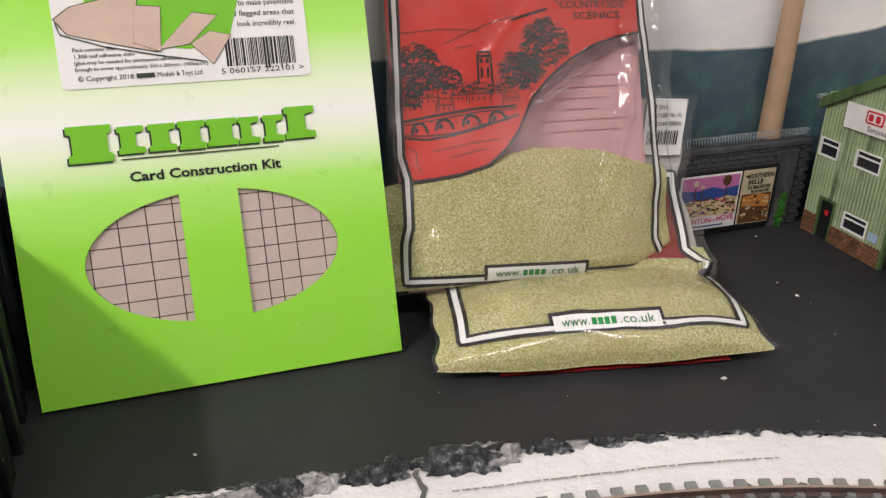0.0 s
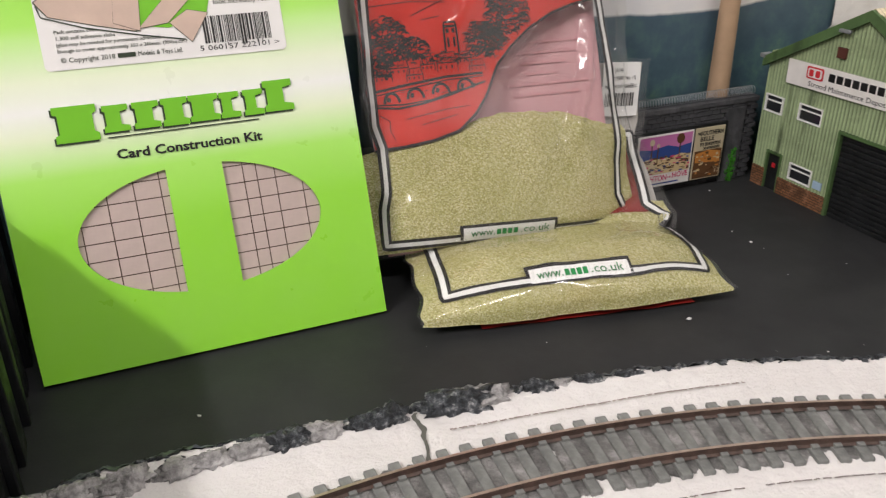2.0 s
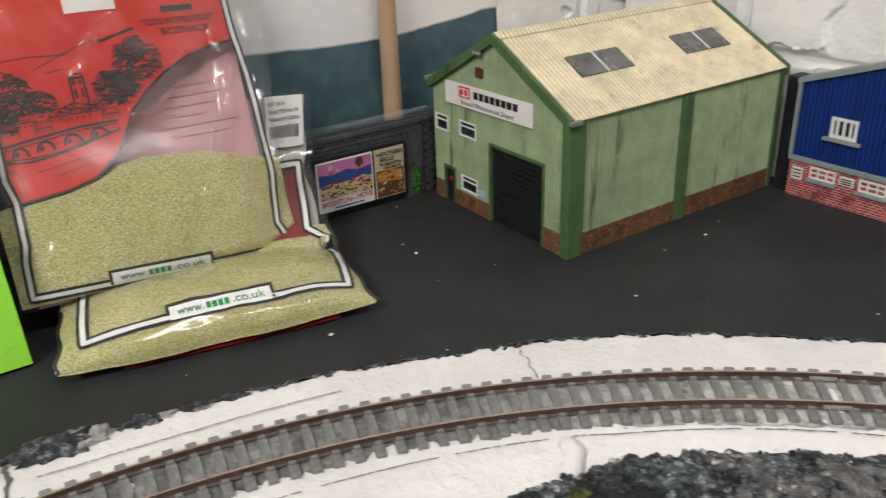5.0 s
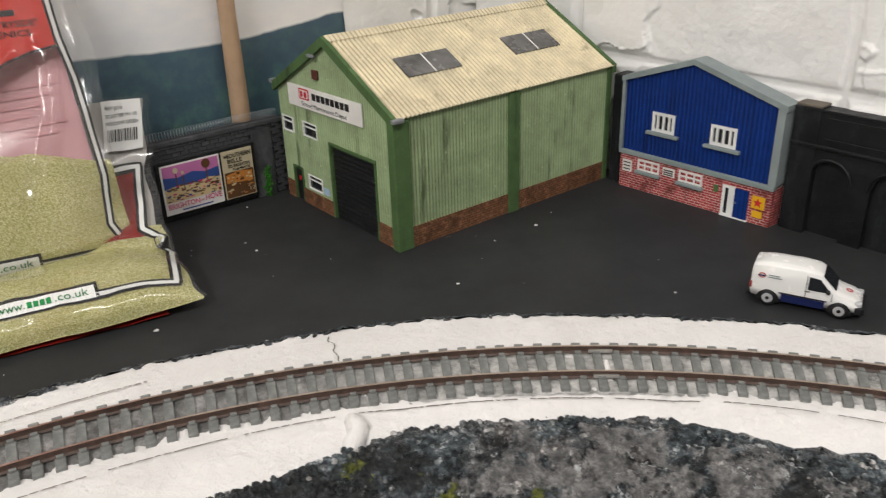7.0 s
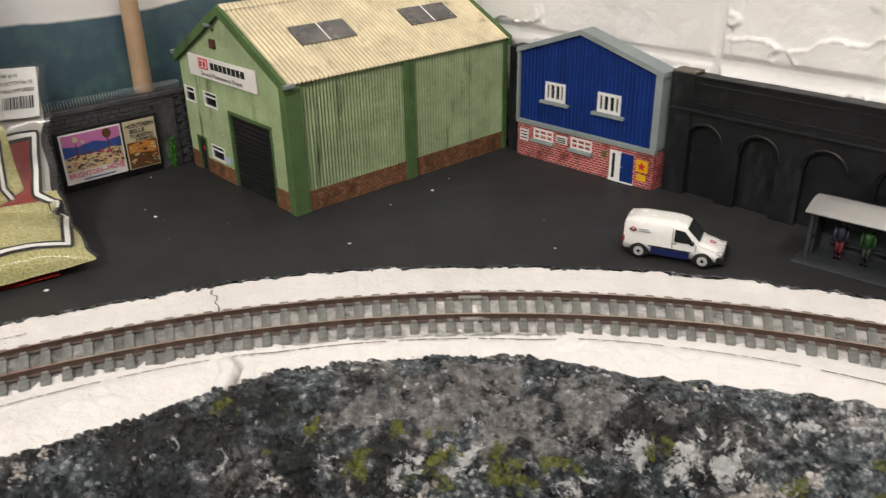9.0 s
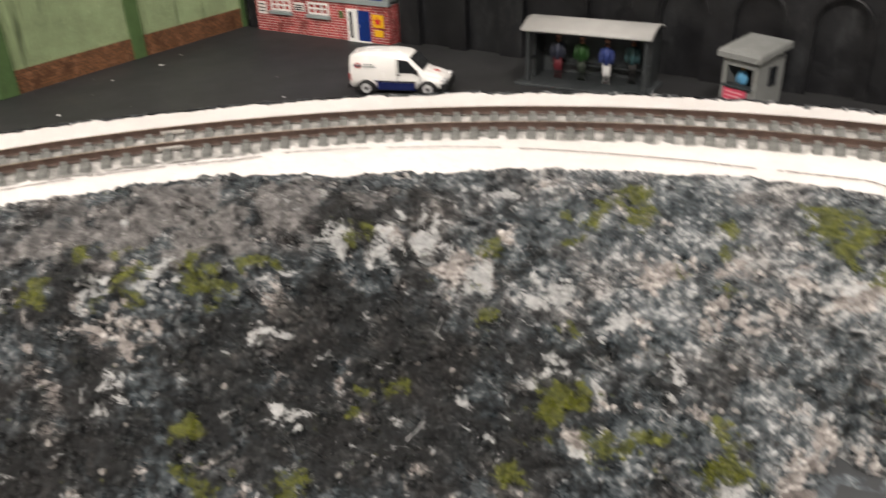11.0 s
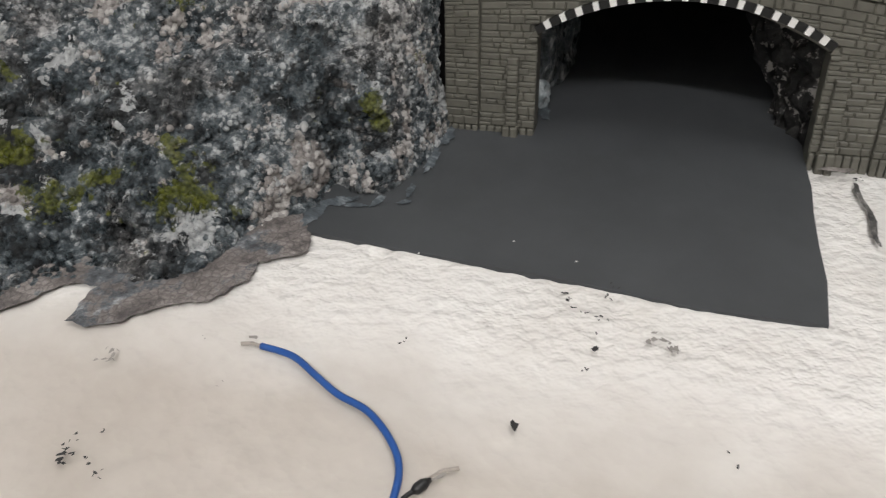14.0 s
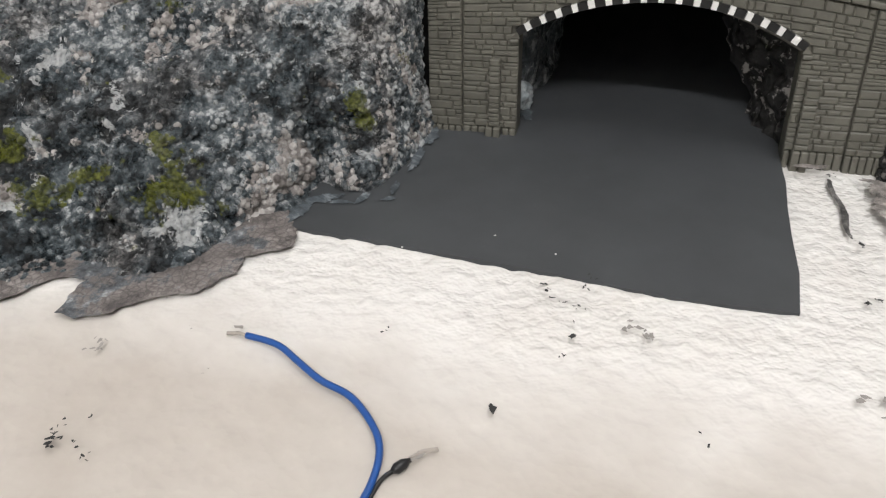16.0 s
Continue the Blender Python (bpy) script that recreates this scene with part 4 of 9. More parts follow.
part("picture", bm_tube([(0.0222, -0.0007, 0.1300), (0.0232, -0.0007, 0.1262), (0.036, -0.0007, 0.1218), (0.054, -0.0007, 0.1178), (0.069, -0.0007, 0.1150)], 0.00022, 5), PRINTDARK, label, "dark printed kerb line")
# barcode
bars = bmesh.new()
random.seed(11)
x = 0.0757
while x < 0.0998:
    w = random.choice((0.00026, 0.00026, 0.0005, 0.00075))
    if x + w < 0.1:
        bm_box(x, x + w, -0.0005, -0.0003, 0.1128 if random.random() > 0.12 else 0.1115, 0.1224, bm=bars)
    x += w + random.choice((0.00026, 0.00026, 0.0005))
tagged(part("barcode", bars, PRINTBLACK, label), "printed barcode", kind="stuff")
words("printed_text", "5 060157 222101 >", 0.0027, PRINTBLACK, label, 0.0733, 0.1103, -0.0005, width=0.0290)
for k, line in enumerate(("Pack contains over", "1,300 self adhesive slabs", "(glue may be needed for permanent adhesion)", "Enough to cover approximately 350 x 260mm. (900sq.cm.)")):
    words("printed_text", line, 0.0018, PRINTDARK, label, 0.0262, 0.1204 - 0.00215 * k, -0.0005, width=(0.0138, 0.0190, 0.0342, 0.0430)[k])
words("printed_text", "\u00a9 Copyright 2018", 0.0024, PRINTDARK, label, 0.0268, 0.1106, -0.0005, width=0.0176)
part("printed_text", bm_box(0.0453, 0.0512, -0.0007, -0.0003, 0.1107, 0.1122), PRINTDARK, label, "printed bar")
words("printed_text", "Models & Toys Ltd.", 0.0024, PRINTDARK, label, 0.0520, 0.1107, -0.0005, width=0.0152)
for k, line in enumerate(("strips to make pavements", "and flagged areas that", "look incredibly real.")):
    w = (0.0255, 0.0242, 0.0205)[k]
    words("printed_text", line, 0.0027, PRINTDARK, label, 0.1012 - w, 0.1336 - 0.0036 * k, -0.0005, width=w)
# the maker's name as plain blocks, with a dark drop shadow, and its rule
def letter_block(x0, x1, z0, z1, waist):
    """A plain block with flared ends."""
    s, t = (x1 - x0) * 0.10, (z1 - z0) * 0.2
    k = (x1 - x0) * waist
    return [(x0, z0), (x1, z0), (x1, z0 + t), (x1 - s - k, z0 + 1.3 * t), (x1 - s - k, z1 - 1.3 * t), (x1, z1 - t), (x1, z1), (x0, z1), (x0, z1 - t), (x0 + s, z1 - 1.2 * t), (x0 + s, z0 + 1.2 * t), (x0, z0 + t)]


logo = part("logo", bm_box(0.0368, 0.0901, -0.0005, -0.0003, 0.0835, 0.0839), PRINTDARK, pack, "green block lettering of the maker's mark with dark shadow")
for x0, x1, z0, z1, n in ((0.0198, 0.0352, 0.0836, 0.0960, 0.0), (0.0358, 0.0456, 0.0855, 0.0948, 0.22), (0.0458, 0.0560, 0.0855, 0.0948, 0.15), (0.0556, 0.0660, 0.0852, 0.0950, 0.1), (0.0652, 0.0770, 0.0855, 0.0950, 0.08), (0.0762, 0.0846, 0.0855, 0.0948, 0.3), (0.0848, 0.0934, 0.0855, 0.0948, 0.28), (0.0926, 0.1046, 0.0858, 0.0972, 0.22)):
    shape = letter_block(x0 + 0.0006, x1 - 0.0006, z0, z1, n)
    part("logo_block", flat([(x - 0.00065, z - 0.00065) for x, z in shape], -0.0003, 0.0001), PRINTDARK, logo)
    part("logo_block", flat(shape, -0.0005, 0.0001), PRINTGREEN, logo)
words("printed_text", "Card Construction Kit", 0.0046, PRINTBLACK, pack, 0.0385, 0.0760, -0.0003, bold=0.00012, width=0.0515)

# ---- bags of scatter ----
def make_film():
    m = bpy.data.materials.new("clear_plastic_film")
    m.use_nodes = True
    t = m.node_tree
    t.nodes.clear()
    out = t.nodes.new("ShaderNodeOutputMaterial")
    mix = t.nodes.new("ShaderNodeMixShader")
    clear = t.nodes.new("ShaderNodeBsdfTransparent")
    clear.inputs[0].default_value = (0.95, 0.95, 0.94, 1)
    gloss = t.nodes.new("ShaderNodeBsdfGlossy")
    gloss.inputs["Roughness"].default_value = 0.11
    gloss.inputs["Color"].default_value = (0.9, 0.9, 0.9, 1)
    fres = t.nodes.new("ShaderNodeFresnel")
    fres.inputs["IOR"].default_value = 1.52
    tc = t.nodes.new("ShaderNodeTexCoord")
    n1 = t.nodes.new("ShaderNodeTexNoise")
    n1.inputs["Scale"].default_value, n1.inputs["Detail"].default_value = 26, 1.5
    n1.inputs["Distortion"].default_value = 0.6
    mp = t.nodes.new("ShaderNodeMapping")
    mp.inputs["Scale"].default_value = (1.9, 0.6, 0.30)
    mp.inputs["Rotation"].default_value = (0, radians(-24), 0)
    bump = t.nodes.new("ShaderNodeBump")
    bump.inputs["Strength"].default_value, bump.inputs["Distance"].default_value = 0.20, 0.004
    t.links.new(tc.outputs["Object"], mp.inputs["Vector"])
    t.links.new(mp.outputs["Vector"], n1.inputs["Vector"])
    t.links.new(n1.outputs["Fac"], bump.inputs["Height"])
    for s in (gloss, fres):
        t.links.new(bump.outputs["Normal"], s.inputs["Normal"])
    t.links.new(fres.outputs[0], mix.inputs[0])
    haze = t.nodes.new("ShaderNodeBsdfDiffuse")
    haze.inputs[0].default_value = (0.8, 0.79, 0.77, 1)
    milky = t.nodes.new("ShaderNodeMixShader")
    milky.inputs[0].default_value = 0.022
    t.links.new(clear.outputs[0], milky.inputs[1])
    t.links.new(haze.outputs[0], milky.inputs[2])
    t.links.new(milky.outputs[0], mix.inputs[1])
    t.links.new(gloss.outputs[0], mix.inputs[2])
    t.links.new(mix.outputs[0], out.inputs[0])
    return m


def make_scatter():
    m = Mat("meadow_scatter", (0.4, 0.38, 0.14), 0.85, 0, 0.3)
    cells = m.voronoi(2200, "F1", "Color")
    sep = m.t.nodes.new("ShaderNodeSeparateColor")
    m.link(cells, sep.inputs[0])
    grain = m.ramp(sep.outputs[0], [(0.0, (0.38, 0.34, 0.13)), (0.3, (0.54, 0.50, 0.21)), (0.65, (0.70, 0.655, 0.34)), (1.0, (0.88, 0.84, 0.58))])
    tint = m.mix(m.grey(m.noise(45, 5, 0.6), 0.35, 0.65, 0.0, 0.30), grain, (0.38, 0.42, 0.11))
    warm = m.mix(m.grey(m.noise(24, 4), 0.5, 0.7, 0.0, 0.25), tint, (0.55, 0.42, 0.22))
    m.color(warm)
    m.bump(m.voronoi(2200), 0.9, 0.0006)
    m.bump(m.noise(160, 4), 0.12, 0.0008)
    return m.m


FILM = make_film()
SCATTER = make_scatter()
REDPRINT = speckled("red_print", (0.55, 0.028, 0.014), 0.4, 0.12, 25, 0.1, 0.0002)
DARKRED = speckled("dark_red_print", (0.30, 0.02, 0.015), 0.4, 0.15, 25, 0.1, 0.0002)
MAUVE = speckled("pink_hazy_film", (0.62, 0.35, 0.37), 0.4, 0.12, 22, 0.15, 0.0004, 200)
FAINT = Mat("faint_red_print", (0.575, 0.29, 0.31), 0.5).m
HAZE = speckled("grey_hazy_film", (0.42, 0.40, 0.37), 0.35, 0.15, 28, 0.2, 0.0005, 150)
LINEBLACK = Mat("black_border_print", (0.015, 0.014, 0.014), 0.38).m
LINEWHITE = speckled("white_border_print", (0.78, 0.78, 0.76), 0.4, 0.05, 40, 0.05, 0.0001)
TEXTGREEN = Mat("green_lettering", (0.012, 0.24, 0.06), 0.4).m


def fill_line(x):
    return lerp_table([(-0.04, 0.040), (-0.0295, 0.042), (-0.01, 0.045), (0.0034, 0.0478), (0.0232, 0.0518), (0.05, 0.0498), (0.0757, 0.0420), (0.09, 0.0405)], x) + 0.0008 * fbm(x * 120, 0, 5, 3)


def bag_y(x, z, crumple=1.0):
    """The front of the standing bag: y toward the viewer is negative."""
    n = min(1.0, max(-1.0, (x - 0.0245) / 0.0645))
    full = (1 - abs(n) ** 2.6)
    low = smooth01(-0.014, 0.005, z)
    thick = 0.0125 - 0.006 * smooth01(0.035, 0.075, z)
    y = 0.0065 - thick * full * low
    y += crumple * (0.0011 * fbm(x * 28, z * 22, 3.0, 3) + 0.0005 * fbm(x * 80 + z * 50, z * 30, 9.0, 2))
    edge_wave = 0.0014 * math.sin(z * 210 + x * 40) * smooth01(0.75, 1.0, abs(n))
    return y + edge_wave


def bag_edge(z, side):
    if side < 0:
        return -0.0388 + 0.0035 * smooth01(0, 0.03, z) + 0.0012 * math.sin(z * 90)
    return 0.0868 + 0.004 * smooth01(0.0, 0.1, z) + 0.0012 * math.sin(z * 75 + 1)


def on_bag(x, z, off=0.0):
    return (x, bag_y(x, z) - off, z)


BAGH = 0.158
bag = thing("scatter_bag", pose(0.218, 0.195, 0.019, -math.degrees(math.atan(0.40)), 0, 18), "clear bag of pale green scatter with red print, propped upright", "bag", "bags of scatter")


def bag_sheet(off, x_of, z0, z1, nu, nv):
    """z0 and z1 may be functions of x."""
    def fn(u, v):
        x = x_of(u)
        a = z0(x) if callable(z0) else z0
        b = z1(x) if callable(z1) else z1
        z = a + (b - a) * v
        return on_bag(x, z, off)
    return bm_grid(fn, nu, nv)


# folds of the film: points along each, half width, height
FOLDS = [
    ([(0.0392, 0.0172), (0.0554, 0.0412), (0.0658, 0.0628), (0.070, 0.088), (0.068, 0.106)], 0.0062, 0.0040),
    ([(0.0225, 0.0672), (0.039, 0.0745), (0.0621, 0.0967)], 0.0055, 0.0034),
    ([(-0.0340, 0.030), (-0.0345, 0.075), (-0.0335, 0.130)], 0.0036, 0.0026),
    ([(0.0835, 0.015), (0.0845, 0.070), (0.084, 0.140)], 0.0036, 0.0024),
    ([(-0.0195, 0.122), (-0.0133, 0.1057)], 0.0040, 0.0022),
    ([(-0.028, 0.004), (-0.018, 0.024)], 0.0040, 0.0022),
    ([(0.004, 0.086), (0.014, 0.100), (0.030, 0.114)], 0.0048, 0.0024),
]


def creases(x, z):
    """Soft folds of the film, raised outward."""
    h = 0.0
    for pts, half, high in FOLDS:
        best, along = 9.0, 0.0
        n = len(pts) - 1
        for i, ((ax, az), (bx, bz)) in enumerate(zip(pts, pts[1:])):
            dx, dz = bx - ax, bz - az
            k = min(1.0, max(0.0, ((x - ax) * dx + (z - az) * dz) / (dx * dx + dz * dz)))
            d = math.hypot(x - ax - k * dx, z - az - k * dz)
            if d < best:
                best, along = d, (i + k) / n
        if best < half:
            ends = smooth01(0.0, 0.22, along) * smooth01(1.0, 0.78, along) if n > 1 else math.sin(math.pi * along)
            wob = 1 + 0.35 * fbm(x * 150, z * 150, 4.0, 2)
            h = max(h, high * wob * (0.5 + 0.5 * math.cos(math.pi * best / half)) * ends)
    return h


def film_fn(u, v):
    z = -0.003 + (BAGH + 0.003) * v
    x = bag_edge(z, -1) + (bag_edge(z, 1) - bag_edge(z, -1)) * u
    return (x, bag_y(x, z, 0.12) - 0.0021 - creases(x, z), z)


part("film", bm_grid(film_fn, 190, 220), FILM, bag, "shiny clear plastic front", True).visible_shadow = False


def back_fn(u, v):
    z = -0.003 + (BAGH + 0.003) * v
    x = -0.0312 + 0.1094 * u
    n = (x - 0.0245) / 0.0645
    return (x, 0.0072 + 0.0035 * (1 - min(1, abs(n)) ** 2.5) * smooth01(-0.003, 0.02, z) + 0.0008 * fbm(x * 40, z * 30, 7, 2), z)


part("back_panel", bm_grid(back_fn, 40, 50), MAUVE, bag, "hazy pink back of the bag seen through the film", True)


def on_path(pts, step=0.0012):
    out = []
    for (a, b), (c, d) in zip(pts, pts[1:]):
        n = max(1, int(math.hypot(c - a, d - b) / step))
        out += [(a + (c - a) * k / n, b + (d - b) * k / n) for k in range(n)]
    return out + [pts[-1]]


def ribbon(pts, width, where, off, bm=None):
    """A flat printed line along 2D points, laid on a surface."""
    bm = bm or bmesh.new()
    pts = on_path(pts)
    prev = None
    for i, (x, z) in enumerate(pts):
        (ax, az), (bx, bz) = pts[max(0, i - 1)], pts[min(len(pts) - 1, i + 1)]
        dx, dz = bx - ax, bz - az
        k = math.hypot(dx, dz) or 1
        nx, nz = -dz / k * width / 2, dx / k * width / 2
        row = (bm.verts.new(where(x + nx, z + nz, off)), bm.verts.new(where(x - nx, z - nz, off)))
        if prev:
            bm.faces.new((prev[0], prev[1], row[1], row[0]))
        prev = row
    return bm


def on_back(x, z, off=0.0):
    return (x, back_fn((x + 0.0312) / 0.1094, (z + 0.003) / (BAGH + 0.003))[1] - off, z)


for k in range(14):
    z = 0.1185 - 0.0046 * k
    x0 = 0.030 + 0.014 * smooth01(0.10, 0.065, z) - 0.012 * smooth01(0.085, 0.06, z)
    part("back_print", ribbon([(x0 + 0.004 * ((k * 7) % 3), z), (0.072 - 0.005 * ((k * 5) % 4), z)], 0.0012, on_back, 0.0006), FAINT, bag, "faint red line of print on the back")


def fill_fn(u, v):
    x = -0.0375 + 0.123 * u
    top = fill_line(x)
    z = -0.0015 + (top + 0.0015) * v
    p = on_bag(x, z, -0.0002)
    d = noise.voronoi(Vector((x, z, 0)) * 900)[0][0]
    return (p[0], p[1] + 0.0001 * d + 0.0025 * smooth01(0.93, 1.0, v), p[2])


part("filling", bm_grid(fill_fn, 240, 110), SCATTER, bag, "pale green granular scatter material", True)


def red_low(x):
    return lerp_table([(-0.033, 0.0416), (-0.02, 0.0420), (-0.008, 0.0432), (0.0034, 0.0460), (0.012, 0.0525), (0.0175, 0.0590), (0.0204, 0.0640), (0.0250, 0.0720), (0.0326, 0.0795), (0.0420, 0.0865), (0.0535, 0.0922), (0.0650, 0.0955), (0.0785, 0.0978)], x)


part("printed_panel", bag_sheet(0.0003, lambda u: -0.0318 + 0.1100 * u, red_low, BAGH - 0.004, 120, 60), REDPRINT, bag, "red printed panel with a black village drawing", True)


frame_path = [(-0.0280, 0.154), (-0.0285, 0.105), (-0.0310, 0.052), (-0.0290, 0.0425), (-0.0300, 0.024), (-0.0315, 0.0175), (-0.0325, 0.002), (0.080, -0.0025), (0.0795, 0.003), (0.0765, 0.010), (0.080, 0.033), (0.080, 0.0815), (0.0775, 0.1005), (0.0768, 0.154)]
part("border", ribbon(frame_path, 0.0042, on_bag, 0.0004), LINEBLACK, bag, "black and white printed border")
part("border", ribbon(frame_path, 0.0017, on_bag, 0.0007), LINEWHITE, bag, "white line in the border")
part("border", ribbon([(x / 100, red_low(x / 100)) for x in [-3.18 + 0.1 * k for k in range(110)]], 0.0011, on_bag, 0.0006), LINEBLACK, bag, "black edge of the red panel")


def banner_on(parent, x0, x1, z0, z1, where, off, slope=0.0, rim=(0.0013, 0.0013)):
    """A white banner with a black rim above and at both ends."""
    back = bm_grid(lambda u, v: where(x0 - rim[0] + (x1 - x0 + 2 * rim[0]) * u, z0 + slope * u + (z1 - z0 + rim[1]) * v, off - 0.0002), 24, 5)
    part("banner_rim", back, LINEBLACK, parent, "black rim of the banner")
    bm = bm_grid(lambda u, v: where(x0 + (x1 - x0) * u, z0 + slope * u + (z1 - z0) * v, off), 24, 5)
    part("banner", bm, LINEWHITE, parent, "white banner with green lettering")
    size = (z1 - z0) * 0.86
    for text, a, b in (("www.", 0.07, 0.33), (".co.uk", 0.605, 0.93)):
        o = words("lettering", text, size, TEXTGREEN, parent, 0, 0, width=(x1 - x0) * (b - a))
        o.matrix_local = Matrix.Identity(4)
        for v in o.data.vertices:
            u = a + v.co.x / (x1 - x0)
            v.co = Vector(where(x0 + (x1 - x0) * u, z0 + slope * u + (z1 - z0) * 0.26 + v.co.y, off + 0.0003))
    bm = bmesh.new()
    for k in range(4):
        a, b = 0.352 + k * 0.060, 0.352 + k * 0.060 + 0.046
        vs = [bm.verts.new(where(x0 + (x1 - x0) * u, z0 + slope * u + (z1 - z0) * w, off + 0.0003)) for u, w in ((a, 0.26), (b, 0.26), (b, 0.72), (a, 0.72))]
        bm.faces.new(vs)
    part("lettering", bm, TEXTGREEN, parent, "green name drawn as bars")


banner_on(bag, -0.0008, 0.0412, 0.0002, 0.0053, on_bag, 0.0009, -0.0022)


def bag_stroke(pts, w, bm, off=0.00045):
    ribbon(pts, w, on_bag, off, bm)


def scallops(bm, x0, x1, z0, z1, count, size, rng):
    """A mass of foliage as many small overlapping curls."""
    for _ in range(count):
        u, w = rng.random(), rng.random()
        if (2 * u - 1) ** 2 + (2 * w - 1) ** 2 > 1.05:
            continue
        x, z = x0 + (x1 - x0) * u, z0 + (z1 - z0) * w
        r, a0 = size * rng.uniform(0.5, 1.2), rng.uniform(-0.6, 1.2)
        if z - r < red_low(x) + 0.0012:
            continue
        arc = [(x + r * math.cos(a0 + k * 0.55), z + 0.8 * r * math.sin(a0 + k * 0.55)) for k in range(6)]
        bag_stroke(arc, 0.00042 * rng.uniform(0.7, 1.7), bm)


def cottage(bm, x, z, w, h):
    """Roof, walls and windows of a small house in outline."""
    lean = 0.25 * h
    bag_stroke([(x, z), (x, z + 0.5 * h), (x + 0.12 * w, z + h), (x + 0.88 * w, z + h + lean * 0.3), (x + w, z + 0.5 * h), (x + w, z)], 0.00040, bm)
    bag_stroke([(x, z + 0.5 * h), (x + w, z + 0.5 * h)], 0.00050, bm)
    for k in range(3):
        bag_stroke([(x + (0.15 + 0.28 * k) * w, z + 0.60 * h), (x + (0.20 + 0.28 * k) * w, z + 0.92 * h)], 0.00028, bm)
        bag_stroke([(x + (0.16 + 0.28 * k) * w, z + 0.16 * h), (x + (0.16 + 0.28 * k) * w, z + 0.34 * h)], 0.0007, bm)


rng = random.Random(41)
sketch = bmesh.new()
for x0, x1, z0, z1, count, size in ((-0.0290, -0.0130, 0.0770, 0.0950, 230, 0.0016), (-0.0165, -0.0040, 0.0770, 0.0860, 110, 0.0013), (0.0120, 0.0290, 0.0760, 0.0900, 230, 0.0015), (0.0230, 0.0420, 0.0840, 0.1030, 300, 0.0016), (0.0190, 0.0320, 0.0730, 0.0860, 150, 0.0014), (-0.0290, -0.0200, 0.0700, 0.0790, 90, 0.0012), (-0.0290, 0.0190, 0.0745, 0.0790, 120, 0.0010)):
    scallops(sketch, x0, x1, z0, z1, count, size, rng)
part("drawing", sketch, LINEBLACK, bag, "black line drawing of trees")
sketch = bmesh.new()
for x, z, w, h in ((-0.0285, 0.0690, 0.0075, 0.0055), (-0.0215, 0.0715, 0.0080, 0.0058), (-0.0150, 0.0685, 0.0070, 0.0050), (-0.0085, 0.0720, 0.0060, 0.0055), (-0.0015, 0.0710, 0.0090, 0.0075), (0.0080, 0.0735, 0.0060, 0.0050), (0.0125, 0.0700, 0.0070, 0.0048)):
    cottage(sketch, x, z, w, h)
# the church tower
bag_stroke([(0.0030, 0.0785), (0.0032, 0.0900), (0.0036, 0.0912), (0.0082, 0.0912), (0.0086, 0.0900), (0.0088, 0.0785)], 0.0009, sketch)
bag_stroke([(0.0034, 0.0895), (0.0084, 0.0895)], 0.0011, sketch)
for x in (0.0046, 0.0072):
    bag_stroke([(x, 0.0868), (x, 0.0886)], 0.0014, sketch)
    bag_stroke([(x, 0.0810), (x, 0.0850)], 0.0010, sketch)
part("drawing", sketch, LINEBLACK, bag, "black line drawing of cottages and a church")
# the bridge with its arches, and the river below
sketch = bmesh.new()
bag_stroke([(-0.0290, 0.0655), (-0.0150, 0.0672), (0.0020, 0.0690), (0.0180, 0.0692)], 0.0011, sketch)
bag_stroke([(-0.0290, 0.0640), (-0.0150, 0.0655), (0.0020, 0.0676), (0.0180, 0.0680)], 0.0005, sketch)
for x, r in ((-0.0225, 0.0030), (-0.0125, 0.0034), (-0.0015, 0.0036), (0.0095, 0.0034)):
    z = 0.0605 + 0.09 * (x + 0.02)
    bag_stroke([(x + r * math.cos(t), z + 0.0042 * math.sin(t)) for t in [math.pi * k / 10 for k in range(11)]], 0.0012, sketch)
    bag_stroke([(x - 0.5 * r, z + 0.0006), (x - 0.3 * r, z + 0.0024)], 0.0015, sketch)
for k in range(30):
    x, z = rng.uniform(-0.028, 0.014), 0.0 + rng.uniform(0.0625, 0.0675)
    bag_stroke([(x, z), (x + rng.uniform(0.0008, 0.0018), z + 0.0001)], 0.0003, sketch)
bag_stroke([(-0.0285, 0.0590), (-0.0200, 0.0578), (-0.0100, 0.0588), (0.0020, 0.0612), (0.0125, 0.0640), (0.0185, 0.0655)], 0.0009, sketch)
bag_stroke([(-0.0285, 0.0600), (-0.0180, 0.0592), (-0.0060, 0.0600), (0.0080, 0.0634)], 0.0006, sketch)
for pts in ([(-0.0285, 0.0560), (-0.0245, 0.0530), (-0.0250, 0.0490), (-0.0235, 0.0450)], [(-0.018, 0.0530), (0.0000, 0.0555), (0.0100, 0.0560)], [(-0.0120, 0.0500), (0.0040, 0.0528)], [(-0.0285, 0.1000), (-0.0100, 0.1008), (0.0050, 0.0995)], [(-0.0100, 0.0950), (0.0080, 0.1020), (0.0200, 0.1050)], [(-0.0060, 0.0930), (0.0020, 0.0940)]):
    bag_stroke(pts, 0.00035, sketch)
for k in range(9):
    bag_stroke([(0.0185 + 0.0016 * k, 0.1030 + 0.0005 * k), (0.0200 + 0.0018 * k, 0.1042 + 0.0004 * k)], 0.0011, sketch)
part("drawing", sketch, LINEBLACK, bag, "black line drawing of an arched bridge and river")
